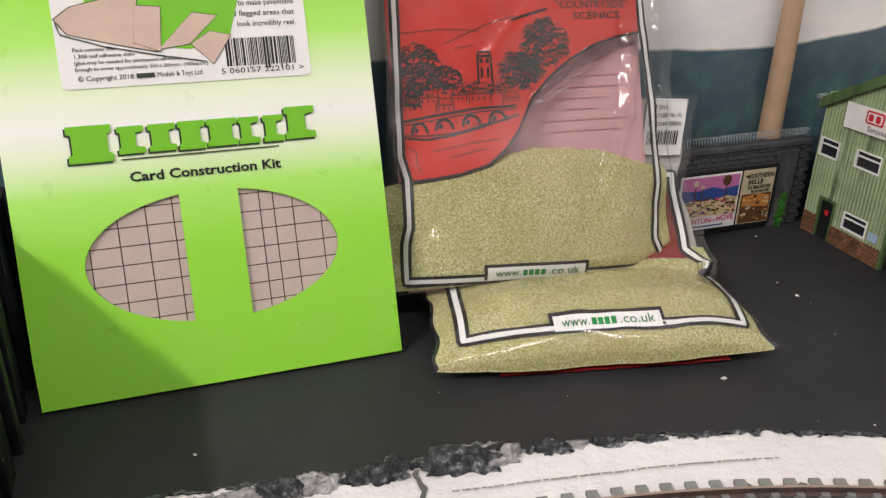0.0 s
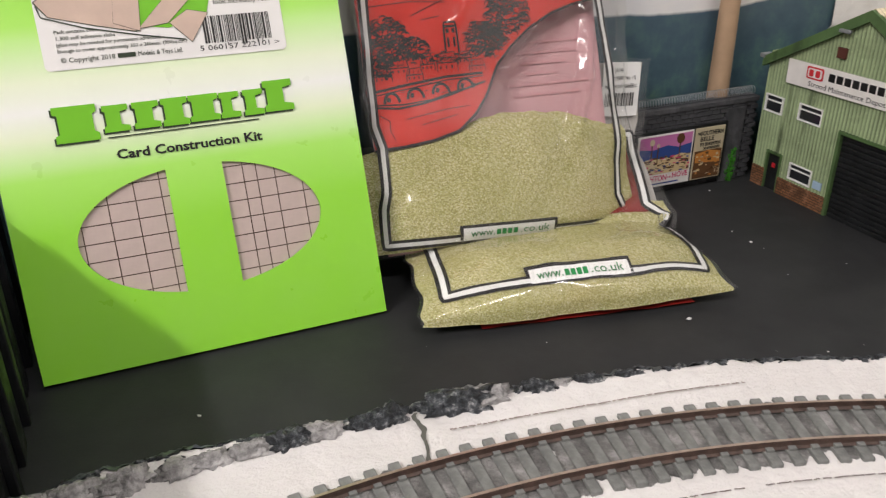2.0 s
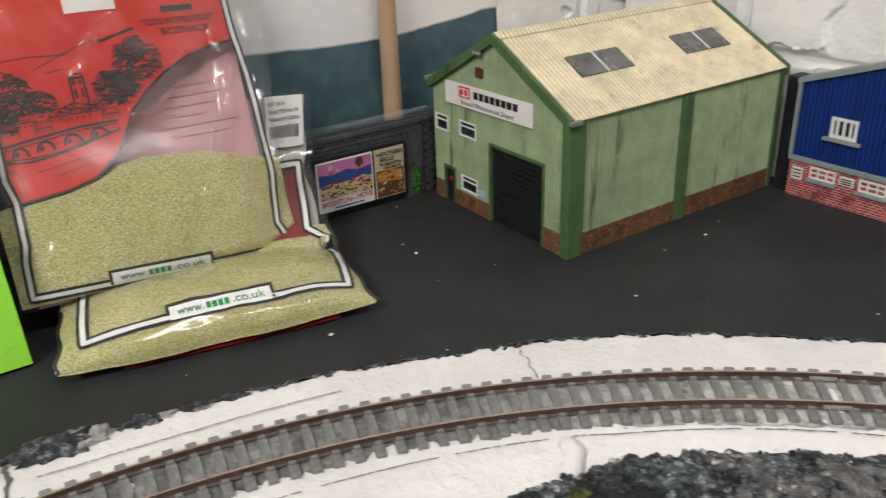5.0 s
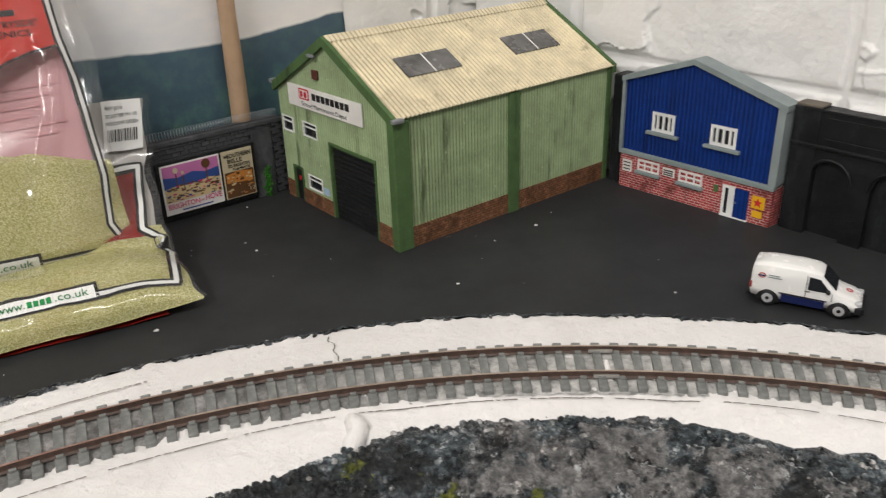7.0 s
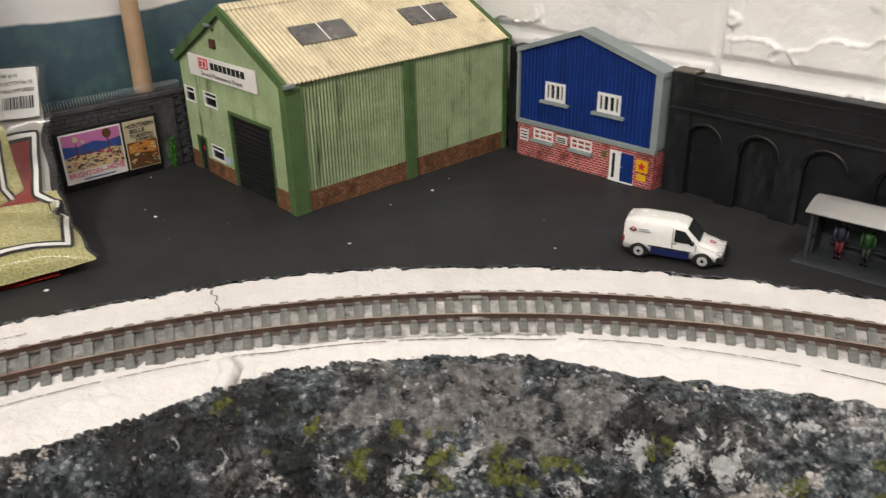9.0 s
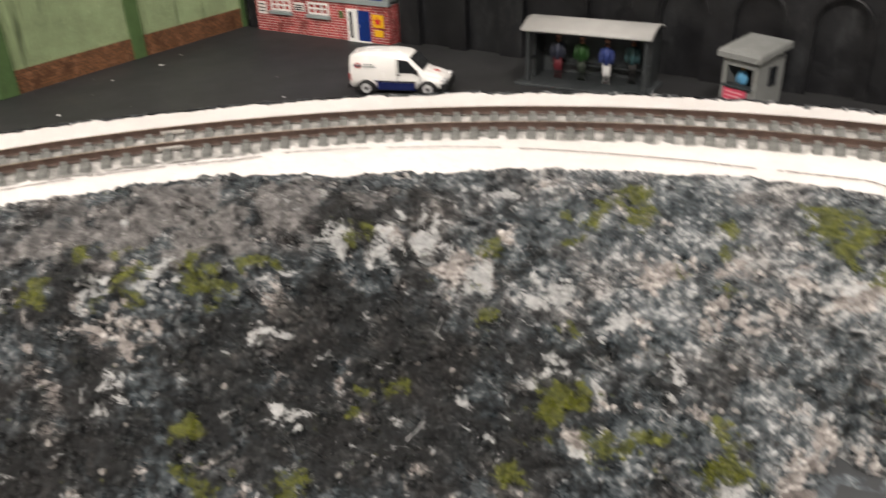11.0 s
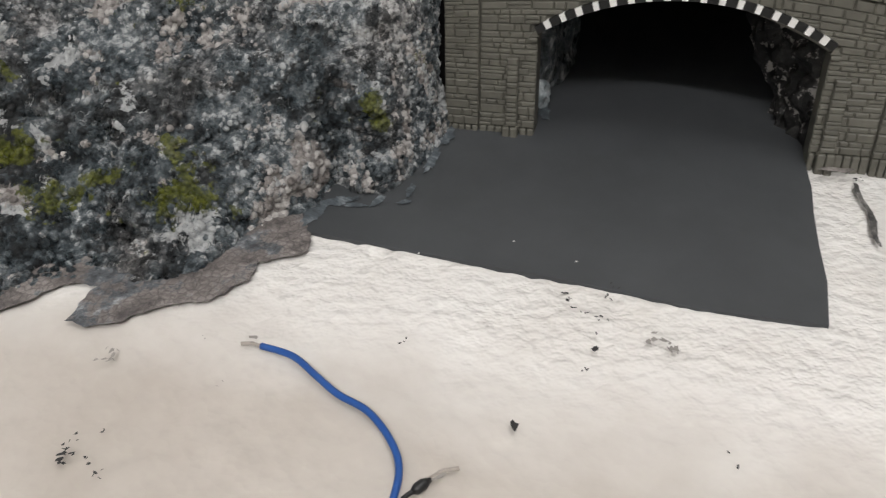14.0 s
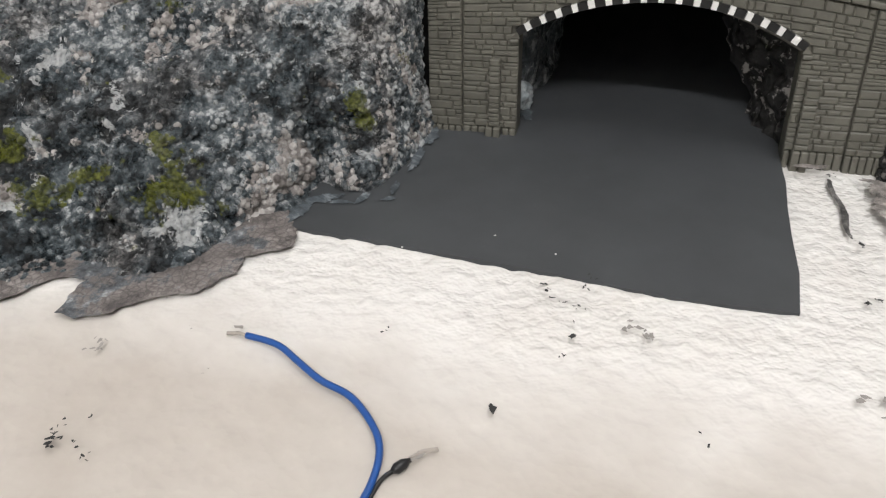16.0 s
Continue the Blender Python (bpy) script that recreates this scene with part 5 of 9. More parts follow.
for text, x, z, w in (('"COUNTRYSIDE"', 0.0380, 0.1075, 0.0325), ("SCENICS", 0.0452, 0.1030, 0.0215)):
    o = words("lettering", text, 0.0042, LINEBLACK, bag, 0, 0, bold=0.00008, width=w)
    o.matrix_local = Matrix.Identity(4)
    for v in o.data.vertices:
        v.co = Vector(on_bag(x + v.co.x, z + v.co.y - 0.0, 0.0005))
part("lettering", bm_grid(lambda u, v: on_bag(0.0475 + 0.0145 * u, 0.1128 + 0.0028 * v, 0.0005), 8, 3), LINEBLACK, bag, "name drawn as a black bar")
part("sticker", bm_grid(lambda u, v: on_bag(0.008 + 0.021 * u, 0.1165 + 0.010 * v, 0.0006), 10, 5), LINEWHITE, bag, "white sticker with a dark border")

# the second bag lies in front, its top end propped behind the first
PROFILE = [(0.000, 0.0062), (0.003, 0.0120), (0.010, 0.0175), (0.024, 0.0212), (0.040, 0.0200), (0.050, 0.0195), (0.062, 0.0245), (0.080, 0.0320), (0.096, 0.0400), (0.1035, 0.0500), (0.1085, 0.0640), (0.112, 0.0750)]
bag2 = thing("scatter_bag", pose(0.2, 0.146, 0.0, 0, 0, 11.5), "clear plastic bag of pale green scatter lying folded on the board", "bag", "bags of scatter")


def along(s):
    """A point of the bag's length: y and z at s from 0 to 1."""
    k = s * (len(PROFILE) - 1)
    i = min(int(k), len(PROFILE) - 2)
    f = k - i
    p = [PROFILE[min(max(i + d, 0), len(PROFILE) - 1)] for d in (-1, 0, 1, 2)]
    out = []
    for c in (0, 1):
        a, b, d, e = (q[c] for q in p)
        out.append(0.5 * (2 * b + (d - a) * f + (2 * a - 5 * b + 4 * d - e) * f * f + (3 * b - a - 3 * d + e) * f ** 3))
    return out


def on_bag2(x, s, off=0.0):
    y, z = along(s)
    n = min(1.0, abs((x - 0.0655) / 0.0675))
    slump = (1 - n ** 4)
    if s < 0.45:
        z = 0.0066 + (z - 0.0066) * (0.12 + 0.88 * slump) - 0.0022 * slump * (1 - smooth01(0, 0.05, s))
    z += 0.0007 * fbm(x * 60, s * 12, 2, 3) * smooth01(0.0, 0.15, s) + 0.0010 * fbm(x * 30, s * 5, 8, 2)
    y += 0.0006 * math.sin(x * 130) * (1 - s)
    xx = x + 0.012 * smooth01(0.5, 1.0, s)
    return (xx, y - off * 0.5, max(z, 0.0016) + off)


def bag2_x(u, s):
    lo = -0.0005 + 0.003 * smooth01(0, 0.3, s) + 0.0008 * math.sin(s * 40)
    hi = 0.1320 - 0.004 * smooth01(0, 0.35, s) - 0.002 * smooth01(0.5, 0.8, s) + 0.0008 * math.sin(s * 33)
    return lo + (hi - lo) * u


part("film", bm_grid(lambda u, v: on_bag2(bag2_x(u, v), v, 0.0009), 80, 90), FILM, bag2, "shiny clear plastic front", True).visible_shadow = False


def fill2(u, v):
    s = 0.0 + 0.52 * v
    x = bag2_x(0.012 + 0.976 * u, s)
    p = on_bag2(x, s, -0.0002)
    d = noise.voronoi(Vector((x, s * 0.12, 0)) * 900)[0][0]
    return (p[0], p[1], p[2] + 0.0001 * d)


part("filling", bm_grid(fill2, 260, 110), SCATTER, bag2, "pale green granular scatter material", True)


def belly(u, v):
    x = 0.025 + 0.09 * u
    y = 0.0015 + 0.056 * v
    return (x, y, 0.0009 + 0.0006 * fbm(x * 50, y * 50, 1, 2) + 0.0004)


part("back_panel", bm_grid(belly, 30, 12), DARKRED, bag2, "red printed underside", True)
part("back_panel", bm_grid(lambda u, v: on_bag2(bag2_x(0.03 + 0.94 * u, 0.50 + 0.5 * v), 0.50 + 0.5 * v, -0.0012), 30, 30), HAZE, bag2, "hazy empty end of the bag", True)
part("printed_panel", bm_grid(lambda u, v: on_bag2(0.013 + 0.105 * u, 0.48 + 0.255 * v, 0.0002), 30, 20), DARKRED, bag2, "dark red printed panel", True)
front_path = [(0.0130, 0.735), (0.0140, 0.60), (0.0135, 0.41), (0.0120, 0.163), (0.0455, 0.161), (0.0880, 0.157), (0.1215, 0.170), (0.1265, 0.40), (0.1240, 0.450), (0.1165, 0.51), (0.1185, 0.60), (0.1190, 0.735), (0.0130, 0.735)]


def ribbon2(width, off):
    """The border of the lying bag; widths along its length are given in parts of the length."""
    bm = bmesh.new()
    pts = []
    for (a, b), (c, d) in zip(front_path, front_path[1:]):
        n = max(2, int((abs(c - a) + abs(d - b) * 0.17) / 0.0012))
        pts += [(a + (c - a) * k / n, b + (d - b) * k / n) for k in range(n)]
    pts.append(front_path[-1])
    prev = None
    for i, (x, s) in enumerate(pts):
        (ax, as_), (bx, bs) = pts[max(0, i - 1)], pts[min(len(pts) - 1, i + 1)]
        dx, ds = bx - ax, (bs - as_) * 0.13
        k = math.hypot(dx, ds) or 1
        nx, ns = -ds / k * width / 2, dx / k * width / 2 / 0.13
        row = (bm.verts.new(on_bag2(x + nx, s + ns, off)), bm.verts.new(on_bag2(x - nx, s - ns, off)))
        if prev:
            bm.faces.new((prev[0], prev[1], row[1], row[0]))
        prev = row
    return bm


part("border", ribbon2(0.0052, 0.0004), LINEBLACK, bag2, "black and white printed border")
part("border", ribbon2(0.0022, 0.0007), LINEWHITE, bag2, "white line in the border")
banner_on(bag2, 0.0460, 0.0875, 0.146, 0.199, on_bag2, 0.0009, 0.0, (0.0014, 0.013))
# retail tag at the top end
def on_tag(x, z, off=0.0):
    return on_bag2(0.1020 + x, 0.805 + z * 6.3, off)


tag = part("tag", bm_grid(lambda u, v: on_tag(0.0195 * u, 0.0275 * v, 0.0014), 10, 12), LINEWHITE, bag2, "white retail tag with bar lines")
for k, (line, w) in enumerate((("REF JS10", 0.0085), ("SCATTER No 10", 0.0155), ("MEADOW GREEN", 0.0160))):
    o = words("printed_text", line, 0.0029, PRINTBLACK, tag, 0, 0, width=w)
    o.matrix_local = Matrix.Identity(4)
    for v in o.data.vertices:
        v.co = Vector(on_tag(0.0015 + v.co.x, 0.0215 - 0.0044 * k + v.co.y, 0.0018))
bars = bmesh.new()
random.seed(4)
x = 0.0020
while x < 0.0165:
    w = random.choice((0.00025, 0.00045, 0.0007))
    bars.faces.new([bars.verts.new(on_tag(a, b, 0.0018)) for a, b in ((x, 0.0045), (x + w, 0.0045), (x + w, 0.0105), (x, 0.0105))])
    x += w + random.choice((0.0003, 0.0005))
tagged(part("barcode", bars, PRINTBLACK, tag), "printed barcode", kind="stuff")

# ---- buildings ----
def make_cladding(name, color, dirt, streak=0.6, pitch=0.0, grime=0.5):
    """Painted corrugated sheet with rain streaks, grime and painted shade in its valleys."""
    m = Mat(name, color, 0.6, 0, 0.22)
    lite = tuple(min(1, c * 1.18) for c in color)
    dark = tuple(c * 0.72 for c in color)
    base = m.ramp(m.noise(55, 6, 0.7), [(0.3, dark), (0.7, lite)])
    run = m.grey(m.noise(105, 5, 0.7, (1, 1, 0.10)), 0.575, 0.70, 0.0, streak)
    col = m.mix(run, base, dirt)
    if pitch:
        # valleys darkened: weathering wash, and the shade of the grooves painted in
        sep = m.t.nodes.new("ShaderNodeSeparateXYZ")
        m.link(m.where(), sep.inputs[0])
        wave = m.t.nodes.new("ShaderNodeMath")
        wave.operation = "MULTIPLY"
        m.link(sep.outputs["X"], wave.inputs[0])
        wave.inputs[1].default_value = math.tau / pitch
        cosine = m.t.nodes.new("ShaderNodeMath")
        cosine.operation = "COSINE"
        m.link(wave.outputs[0], cosine.inputs[0])
        amount = m.t.nodes.new("ShaderNodeMath")
        amount.operation = "MULTIPLY"
        m.link(m.grey(cosine.outputs[0], -0.1, -0.9, 0.0, grime), amount.inputs[0])
        m.link(m.grey(m.noise(45, 5, 0.7, (1, 1, 0.25)), 0.3, 0.65, 0.25, 1.0), amount.inputs[1])
        col = m.mix(amount.outputs[0], col, dirt)
    fleck = m.grey(m.noise(700, 2), 0.66, 0.72, 0.0, 0.5)
    m.color(m.mix(fleck, col, tuple(min(1, c * 1.7) for c in color)))
    m.bump(m.noise(700, 3), 0.25, 0.0002)
    return m.m


def make_brick(name, a, b, mortar, scale=1.0):
    m = Mat(name, a, 0.75, 0, 0.3)
    tex = m.t.nodes.new("ShaderNodeTexBrick")
    mp = m.t.nodes.new("ShaderNodeMapping")
    mp.inputs["Rotation"].default_value = (radians(90), 0, 0)
    m.link(m.where(), mp.inputs["Vector"])
    m.link(mp.outputs["Vector"], tex.inputs["Vector"])
    tex.inputs["Color1"].default_value, tex.inputs["Color2"].default_value = (*a, 1), (*b, 1)
    tex.inputs["Mortar"].default_value = (*mortar, 1)
    tex.inputs["Scale"].default_value = 1.0
    tex.inputs["Brick Width"].default_value, tex.inputs["Row Height"].default_value = 0.0030 * scale, 0.00125 * scale
    tex.inputs["Mortar Size"].default_value = 0.00016 * scale
    worn = m.mix(m.grey(m.noise(210, 5, 0.75), 0.52, 0.64, 0.0, 0.45), tex.outputs["Color"], tuple(min(1, c * 1.5 + 0.06) for c in a))
    grime = m.mix(m.grey(m.noise(90, 6, 0.75), 0.48, 0.62, 0.0, 0.75), worn, tuple(c * 0.22 for c in a))
    m.color(grime)
    m.bump(tex.outputs["Fac"], -0.6, 0.0003)
    m.bump(m.noise(900, 3), 0.3, 0.0002)
    return m.m


SHEDGREEN = make_cladding("shed_green_cladding", (0.33, 0.415, 0.235), (0.055, 0.075, 0.035), 0.8, 0.0021, 0.65)
SHEDTRIM = make_cladding("shed_dark_green_trim", (0.075, 0.135, 0.05), (0.025, 0.04, 0.02), 0.6)
CREAM = make_cladding("cream_roof_sheet", (0.72, 0.63, 0.44), (0.20, 0.155, 0.08), 0.55, 0.0027, 0.75)
SHEDBRICK = make_brick("brown_brick", (0.25, 0.11, 0.048), (0.15, 0.066, 0.03), (0.055, 0.035, 0.022), 1.1)
REDBRICK = make_brick("red_brick_paper", (0.42, 0.050, 0.050), (0.27, 0.030, 0.034), (0.62, 0.42, 0.39), 1.2)
BLUE = make_cladding("blue_cladding", (0.003, 0.030, 0.19), (0.004, 0.010, 0.05), 0.5, 0.0026, 0.7)
GREYTRIM = speckled("grey_trim", (0.25, 0.29, 0.29), 0.55, 0.15, 60, 0.2, 0.0002)
WHITEPLASTIC = speckled("white_frame_plastic", (0.78, 0.78, 0.76), 0.4, 0.06, 120, 0.1, 0.0001)
GLASS = Mat("dark_window_glass", (0.02, 0.022, 0.025), 0.08, 0, 0.6).m
SKYGLASS = speckled("dusty_skylight_glass", (0.135, 0.13, 0.125), 0.25, 0.6, 45, 0.1, 0.0001, 900, 0.6)
SHUTTER = speckled("black_shutter", (0.012, 0.013, 0.014), 0.42, 0.4, 120, 0.2, 0.0002)
SIGNWHITE = speckled("sign_white", (0.76, 0.74, 0.71), 0.45, 0.10, 60, 0.1, 0.0001)
SIGNRED = Mat("sign_red", (0.55, 0.02, 0.03), 0.4).m
YELLOW = Mat("yellow_notice", (0.75, 0.42, 0.01), 0.45).m
GREYMETAL = speckled("grey_metal", (0.20, 0.21, 0.22), 0.4, 0.2, 200, 0.1, 0.0001)
BROWN = Mat("brown_vent", (0.09, 0.025, 0.015), 0.6).m


def clad(width, top, openings, pitch, amp, y=0.0, z0=0.0):
    """A corrugated sheet facing -y with real openings; top(x) is its height."""
    bm = bmesh.new()
    xs = [k * pitch / 4 for k in range(int(width / (pitch / 4)) + 1)] + [width]
    for o in openings:
        xs += [o[0], o[1]]
    xs = sorted({round(min(max(x, 0), width), 6) for x in xs})
    for a, b in zip(xs, xs[1:]):
        if b - a < 1e-6:
            continue
        mid = (a + b) / 2
        spans = [(z0, None)]
        for x0, x1, s0, s1 in sorted(openings, key=lambda o: o[2]):
            if x0 <= mid <= x1:
                lo, _ = spans.pop()
                if s0 > lo + 1e-6:
                    spans.append((lo, s0))
                spans.append((s1, None))
        for lo, hi in spans:
            vs = []
            for x, up in ((a, 0), (b, 0), (b, 1), (a, 1)):
                z = (hi if hi is not None else top(x)) if up else lo
                vs.append(bm.verts.new((x, y - amp * math.cos(x / pitch * math.tau), z)))
            bm.faces.new(vs)
    bmesh.ops.remove_doubles(bm, verts=bm.verts, dist=1e-6)
    return bm


def window_in(parent, x0, x1, z0, z1, bars_x=(), bars_z=(), depth=0.0006, bar=0.0007, sill=None):
    """A framed window: frame, bars and pane, the frame 0.6 mm proud."""
    w = thing_part("window", parent)
    part("pane", bm_box(x0, x1, 0.0004, 0.0010, z0, z1), GLASS, w, "dark glass pane")
    fr = bmesh.new()
    t = bar
    bm_box(x0, x1, -depth, 0.0006, z1 - t, z1, bm=fr)
    bm_box(x0, x1, -depth, 0.0006, z0, z0 + t, bm=fr)
    bm_box(x0, x0 + t, -depth, 0.0006, z0 + t, z1 - t, bm=fr)
    bm_box(x1 - t, x1, -depth, 0.0006, z0 + t, z1 - t, bm=fr)
    part("frame", fr, WHITEPLASTIC, w, "white window frame")
    for f in bars_x:
        x = x0 + (x1 - x0) * f
        part("glazing_bar", bm_box(x - t / 2.4, x + t / 2.4, -depth + 0.0001, 0.0004, z0 + t, z1 - t), WHITEPLASTIC, w)
    for f in bars_z:
        z = z0 + (z1 - z0) * f
        part("glazing_bar", bm_box(x0 + t, x1 - t, -depth + 0.00015, 0.0004, z - t / 2.4, z + t / 2.4), WHITEPLASTIC, w)
    if sill:
        part("sill", bm_box(x0 - sill, x1 + sill, -0.0022, 0.0004, z0 - 0.0020, z0 - 0.0002, 0.0002), GREYTRIM, w, "grey window sill")
    return w


def thing_part(name, parent, m=None):
    ob = new(name)
    ob.empty_display_size = 0.005
    ob.parent = parent
    if m is not None:
        ob.matrix_local = m
    return ob


W, L, EV, AP = 0.1138, 0.1582, 0.0729, 0.1010
shed = thing("depot_shed", pose(0.4275, 0.2018, 0, 0, 0, 22.7), "green corrugated model depot shed with weathered cream roof", "building")
# long wall facing -y, end gable turned to face -x
part("wall", clad(L, lambda x: EV - 0.0024, (), 0.0021, 0.00065, 0.0, 0.0112), SHEDGREEN, shed, "green corrugated side wall with dark streaks")
part("plinth", bm_box(0.0, L, -0.0006, 0.002, 0.0, 0.0114), SHEDBRICK, shed, "brown brick plinth")
part("core", bm_prism([(0.0025, 0), (W - 0.0025, 0), (W - 0.0025, EV - 0.001), (W / 2, AP - 0.0015), (0.0025, EV - 0.001)], L - 0.006, "x", 0.004), SHUTTER, shed, "dark inside of the shed")
for x in (0.0752,):
    part("pilaster", bm_box(x, x + 0.0078, -0.0016, 0.001, 0.0, EV - 0.0038, 0.0003), SHEDTRIM, shed, "dark green corner post")
post = bmesh.new()
bm_box(-0.0022, 0.0075, -0.0018, 0.004, 0.0, EV - 0.0038, 0.0004, bm=post)
part("corner_post", post, SHEDTRIM, shed, "dark green corner post")
part("corner_post", bm_box(L - 0.003, L + 0.0008, -0.0012, 0.004, 0.0, EV - 0.0038, 0.0003), SHEDTRIM, shed, "dark green corner post")
gable = thing_part("gable", shed, pose(0, W, 0, 0, 0, -90))
gtop = lambda x: EV - 0.0018 + (AP - EV) * (1 - abs(x - W / 2) / (W / 2))
OPEN = [(0.0529, 0.0948, 0.0, 0.0430), (0.0092, 0.0186, 0.0, 0.0205), (0.0012, 0.0135, 0.0413, 0.0507), (0.0244, 0.0397, 0.0424, 0.0513), (0.0251, 0.0404, 0.0105, 0.0195)]
part("wall", clad(W, gtop, OPEN, 0.0021, 0.0005), SHEDGREEN, gable, "green corrugated gable wall")
part("wall", bm_prism([(0.0002, EV - 0.02), (W - 0.0002, EV - 0.02), (W - 0.0002, EV - 0.003), (W / 2, AP - 0.003), (0.0002, EV - 0.003)], 0.001, "y", 0.0032), SHEDGREEN, gable, "inner lining")
for x0, x1 in ((0.0002, 0.0090), (0.0190, 0.0514), (0.0962, 0.1114)):
    part("plinth", bm_box(x0, x1, -0.0008, 0.001, 0.0, 0.0112 if x1 > 0.1 else (0.009 if x0 > 0.01 else 0.0105)), SHEDBRICK, gable, "brown brick plinth")
shutter = thing_part("roller_shutter", gable)
for k in range(16):
    z = k * 0.0027
    part("slat", bm_box(0.0534, 0.0943, 0.0004, 0.0016, z, z + 0.0024, 0.0005), SHUTTER, shutter)
fr = bmesh.new()
bm_box(0.0514, 0.0530, -0.0009, 0.0012, 0.0, 0.0446, bm=fr)
bm_box(0.0947, 0.0962, -0.0009, 0.0012, 0.0, 0.0446, bm=fr)
bm_box(0.0530, 0.0947, -0.0009, 0.0012, 0.0430, 0.0446, bm=fr)
part("door_frame", fr, SHEDTRIM, gable, "dark green door surround")
door = part("door", bm_box(0.0096, 0.0182, 0.0006, 0.0014, 0.0, 0.0200, 0.0002), SHUTTER, gable, "small black personnel door")
part("notice", bm_box(0.0128, 0.0150, 0.0002, 0.0006, 0.0125, 0.0150), SIGNRED, door, "red notice")
fr = bmesh.new()
bm_box(0.0084, 0.0096, -0.0007, 0.0012, 0.0, 0.0214, bm=fr)
bm_box(0.0182, 0.0194, -0.0007, 0.0012, 0.0, 0.0214, bm=fr)
bm_box(0.0096, 0.0182, -0.0007, 0.0012, 0.0200, 0.0214, bm=fr)
part("door_frame", fr, SHEDTRIM, gable, "dark green door surround")
for o in OPEN[2:]:
    window_in(gable, *o, bars_z=(0.66,))
part("notice", bm_box(0.0425, 0.0478, -0.0010, -0.0003, 0.0115, 0.0155), Mat("pale_blue_notice", (0.35, 0.48, 0.62), 0.4).m, gable, "small pale blue notice")
part("vent", bm_box(0.0415, 0.0468, -0.0016, -0.0002, 0.0780, 0.0830, 0.0002), BROWN, gable, "small brown vent")
lamp = part("lamp", bm_box(0.0420, 0.0485, -0.0042, -0.0022, 0.0902, 0.0920, 0.0006), GREYMETAL, gable, "grey wall lamp")
part("bracket", bm_box(0.0445, 0.0460, -0.0024, -0.0002, 0.0908, 0.0916), GREYMETAL, lamp)
sign = part("sign_board", bm_box(-0.0408, 0.0408, -0.0008, 0.0, -0.0068, 0.0068, 0.0001), SIGNWHITE, gable, "white company sign with red emblem")
sign.matrix_local = pose(0.0508, -0.0008, 0.0662, 0, -1.0, 0) @ Matrix.Diagonal((0.91, 1, 0.90, 1))
part("emblem", flat(rounded(-0.0270, -0.0155, -0.0012, 0.0056, 0.0012), -0.0008, 0.0002), SIGNRED, sign, "red company emblem")
part("emblem", flat(rounded(-0.0260, -0.0165, -0.0003, 0.0047, 0.0009), -0.0010, 0.0001), SIGNWHITE, sign, "white inset of the emblem")
for x0, x1 in ((-0.0250, -0.0220), (-0.0205, -0.0175)):
    part("emblem", flat(rounded(x0, x1, 0.0003, 0.0041, 0.0010), -0.0012, 0.0001), SIGNRED, sign, "red block of the emblem")
for k in range(8):
    x = -0.0118 + k * 0.00515
    part("lettering", flat([(x, 0.0000), (x + 0.0040, 0.0000), (x + 0.0040, 0.0042), (x, 0.0042)], -0.0008, 0.0002), PRINTBLACK, sign, "black name block")
words("lettering", "Strood Maintenance Depot", 0.0040, PRINTBLACK, sign, -0.0250, -0.0052, -0.0009, width=0.0500)

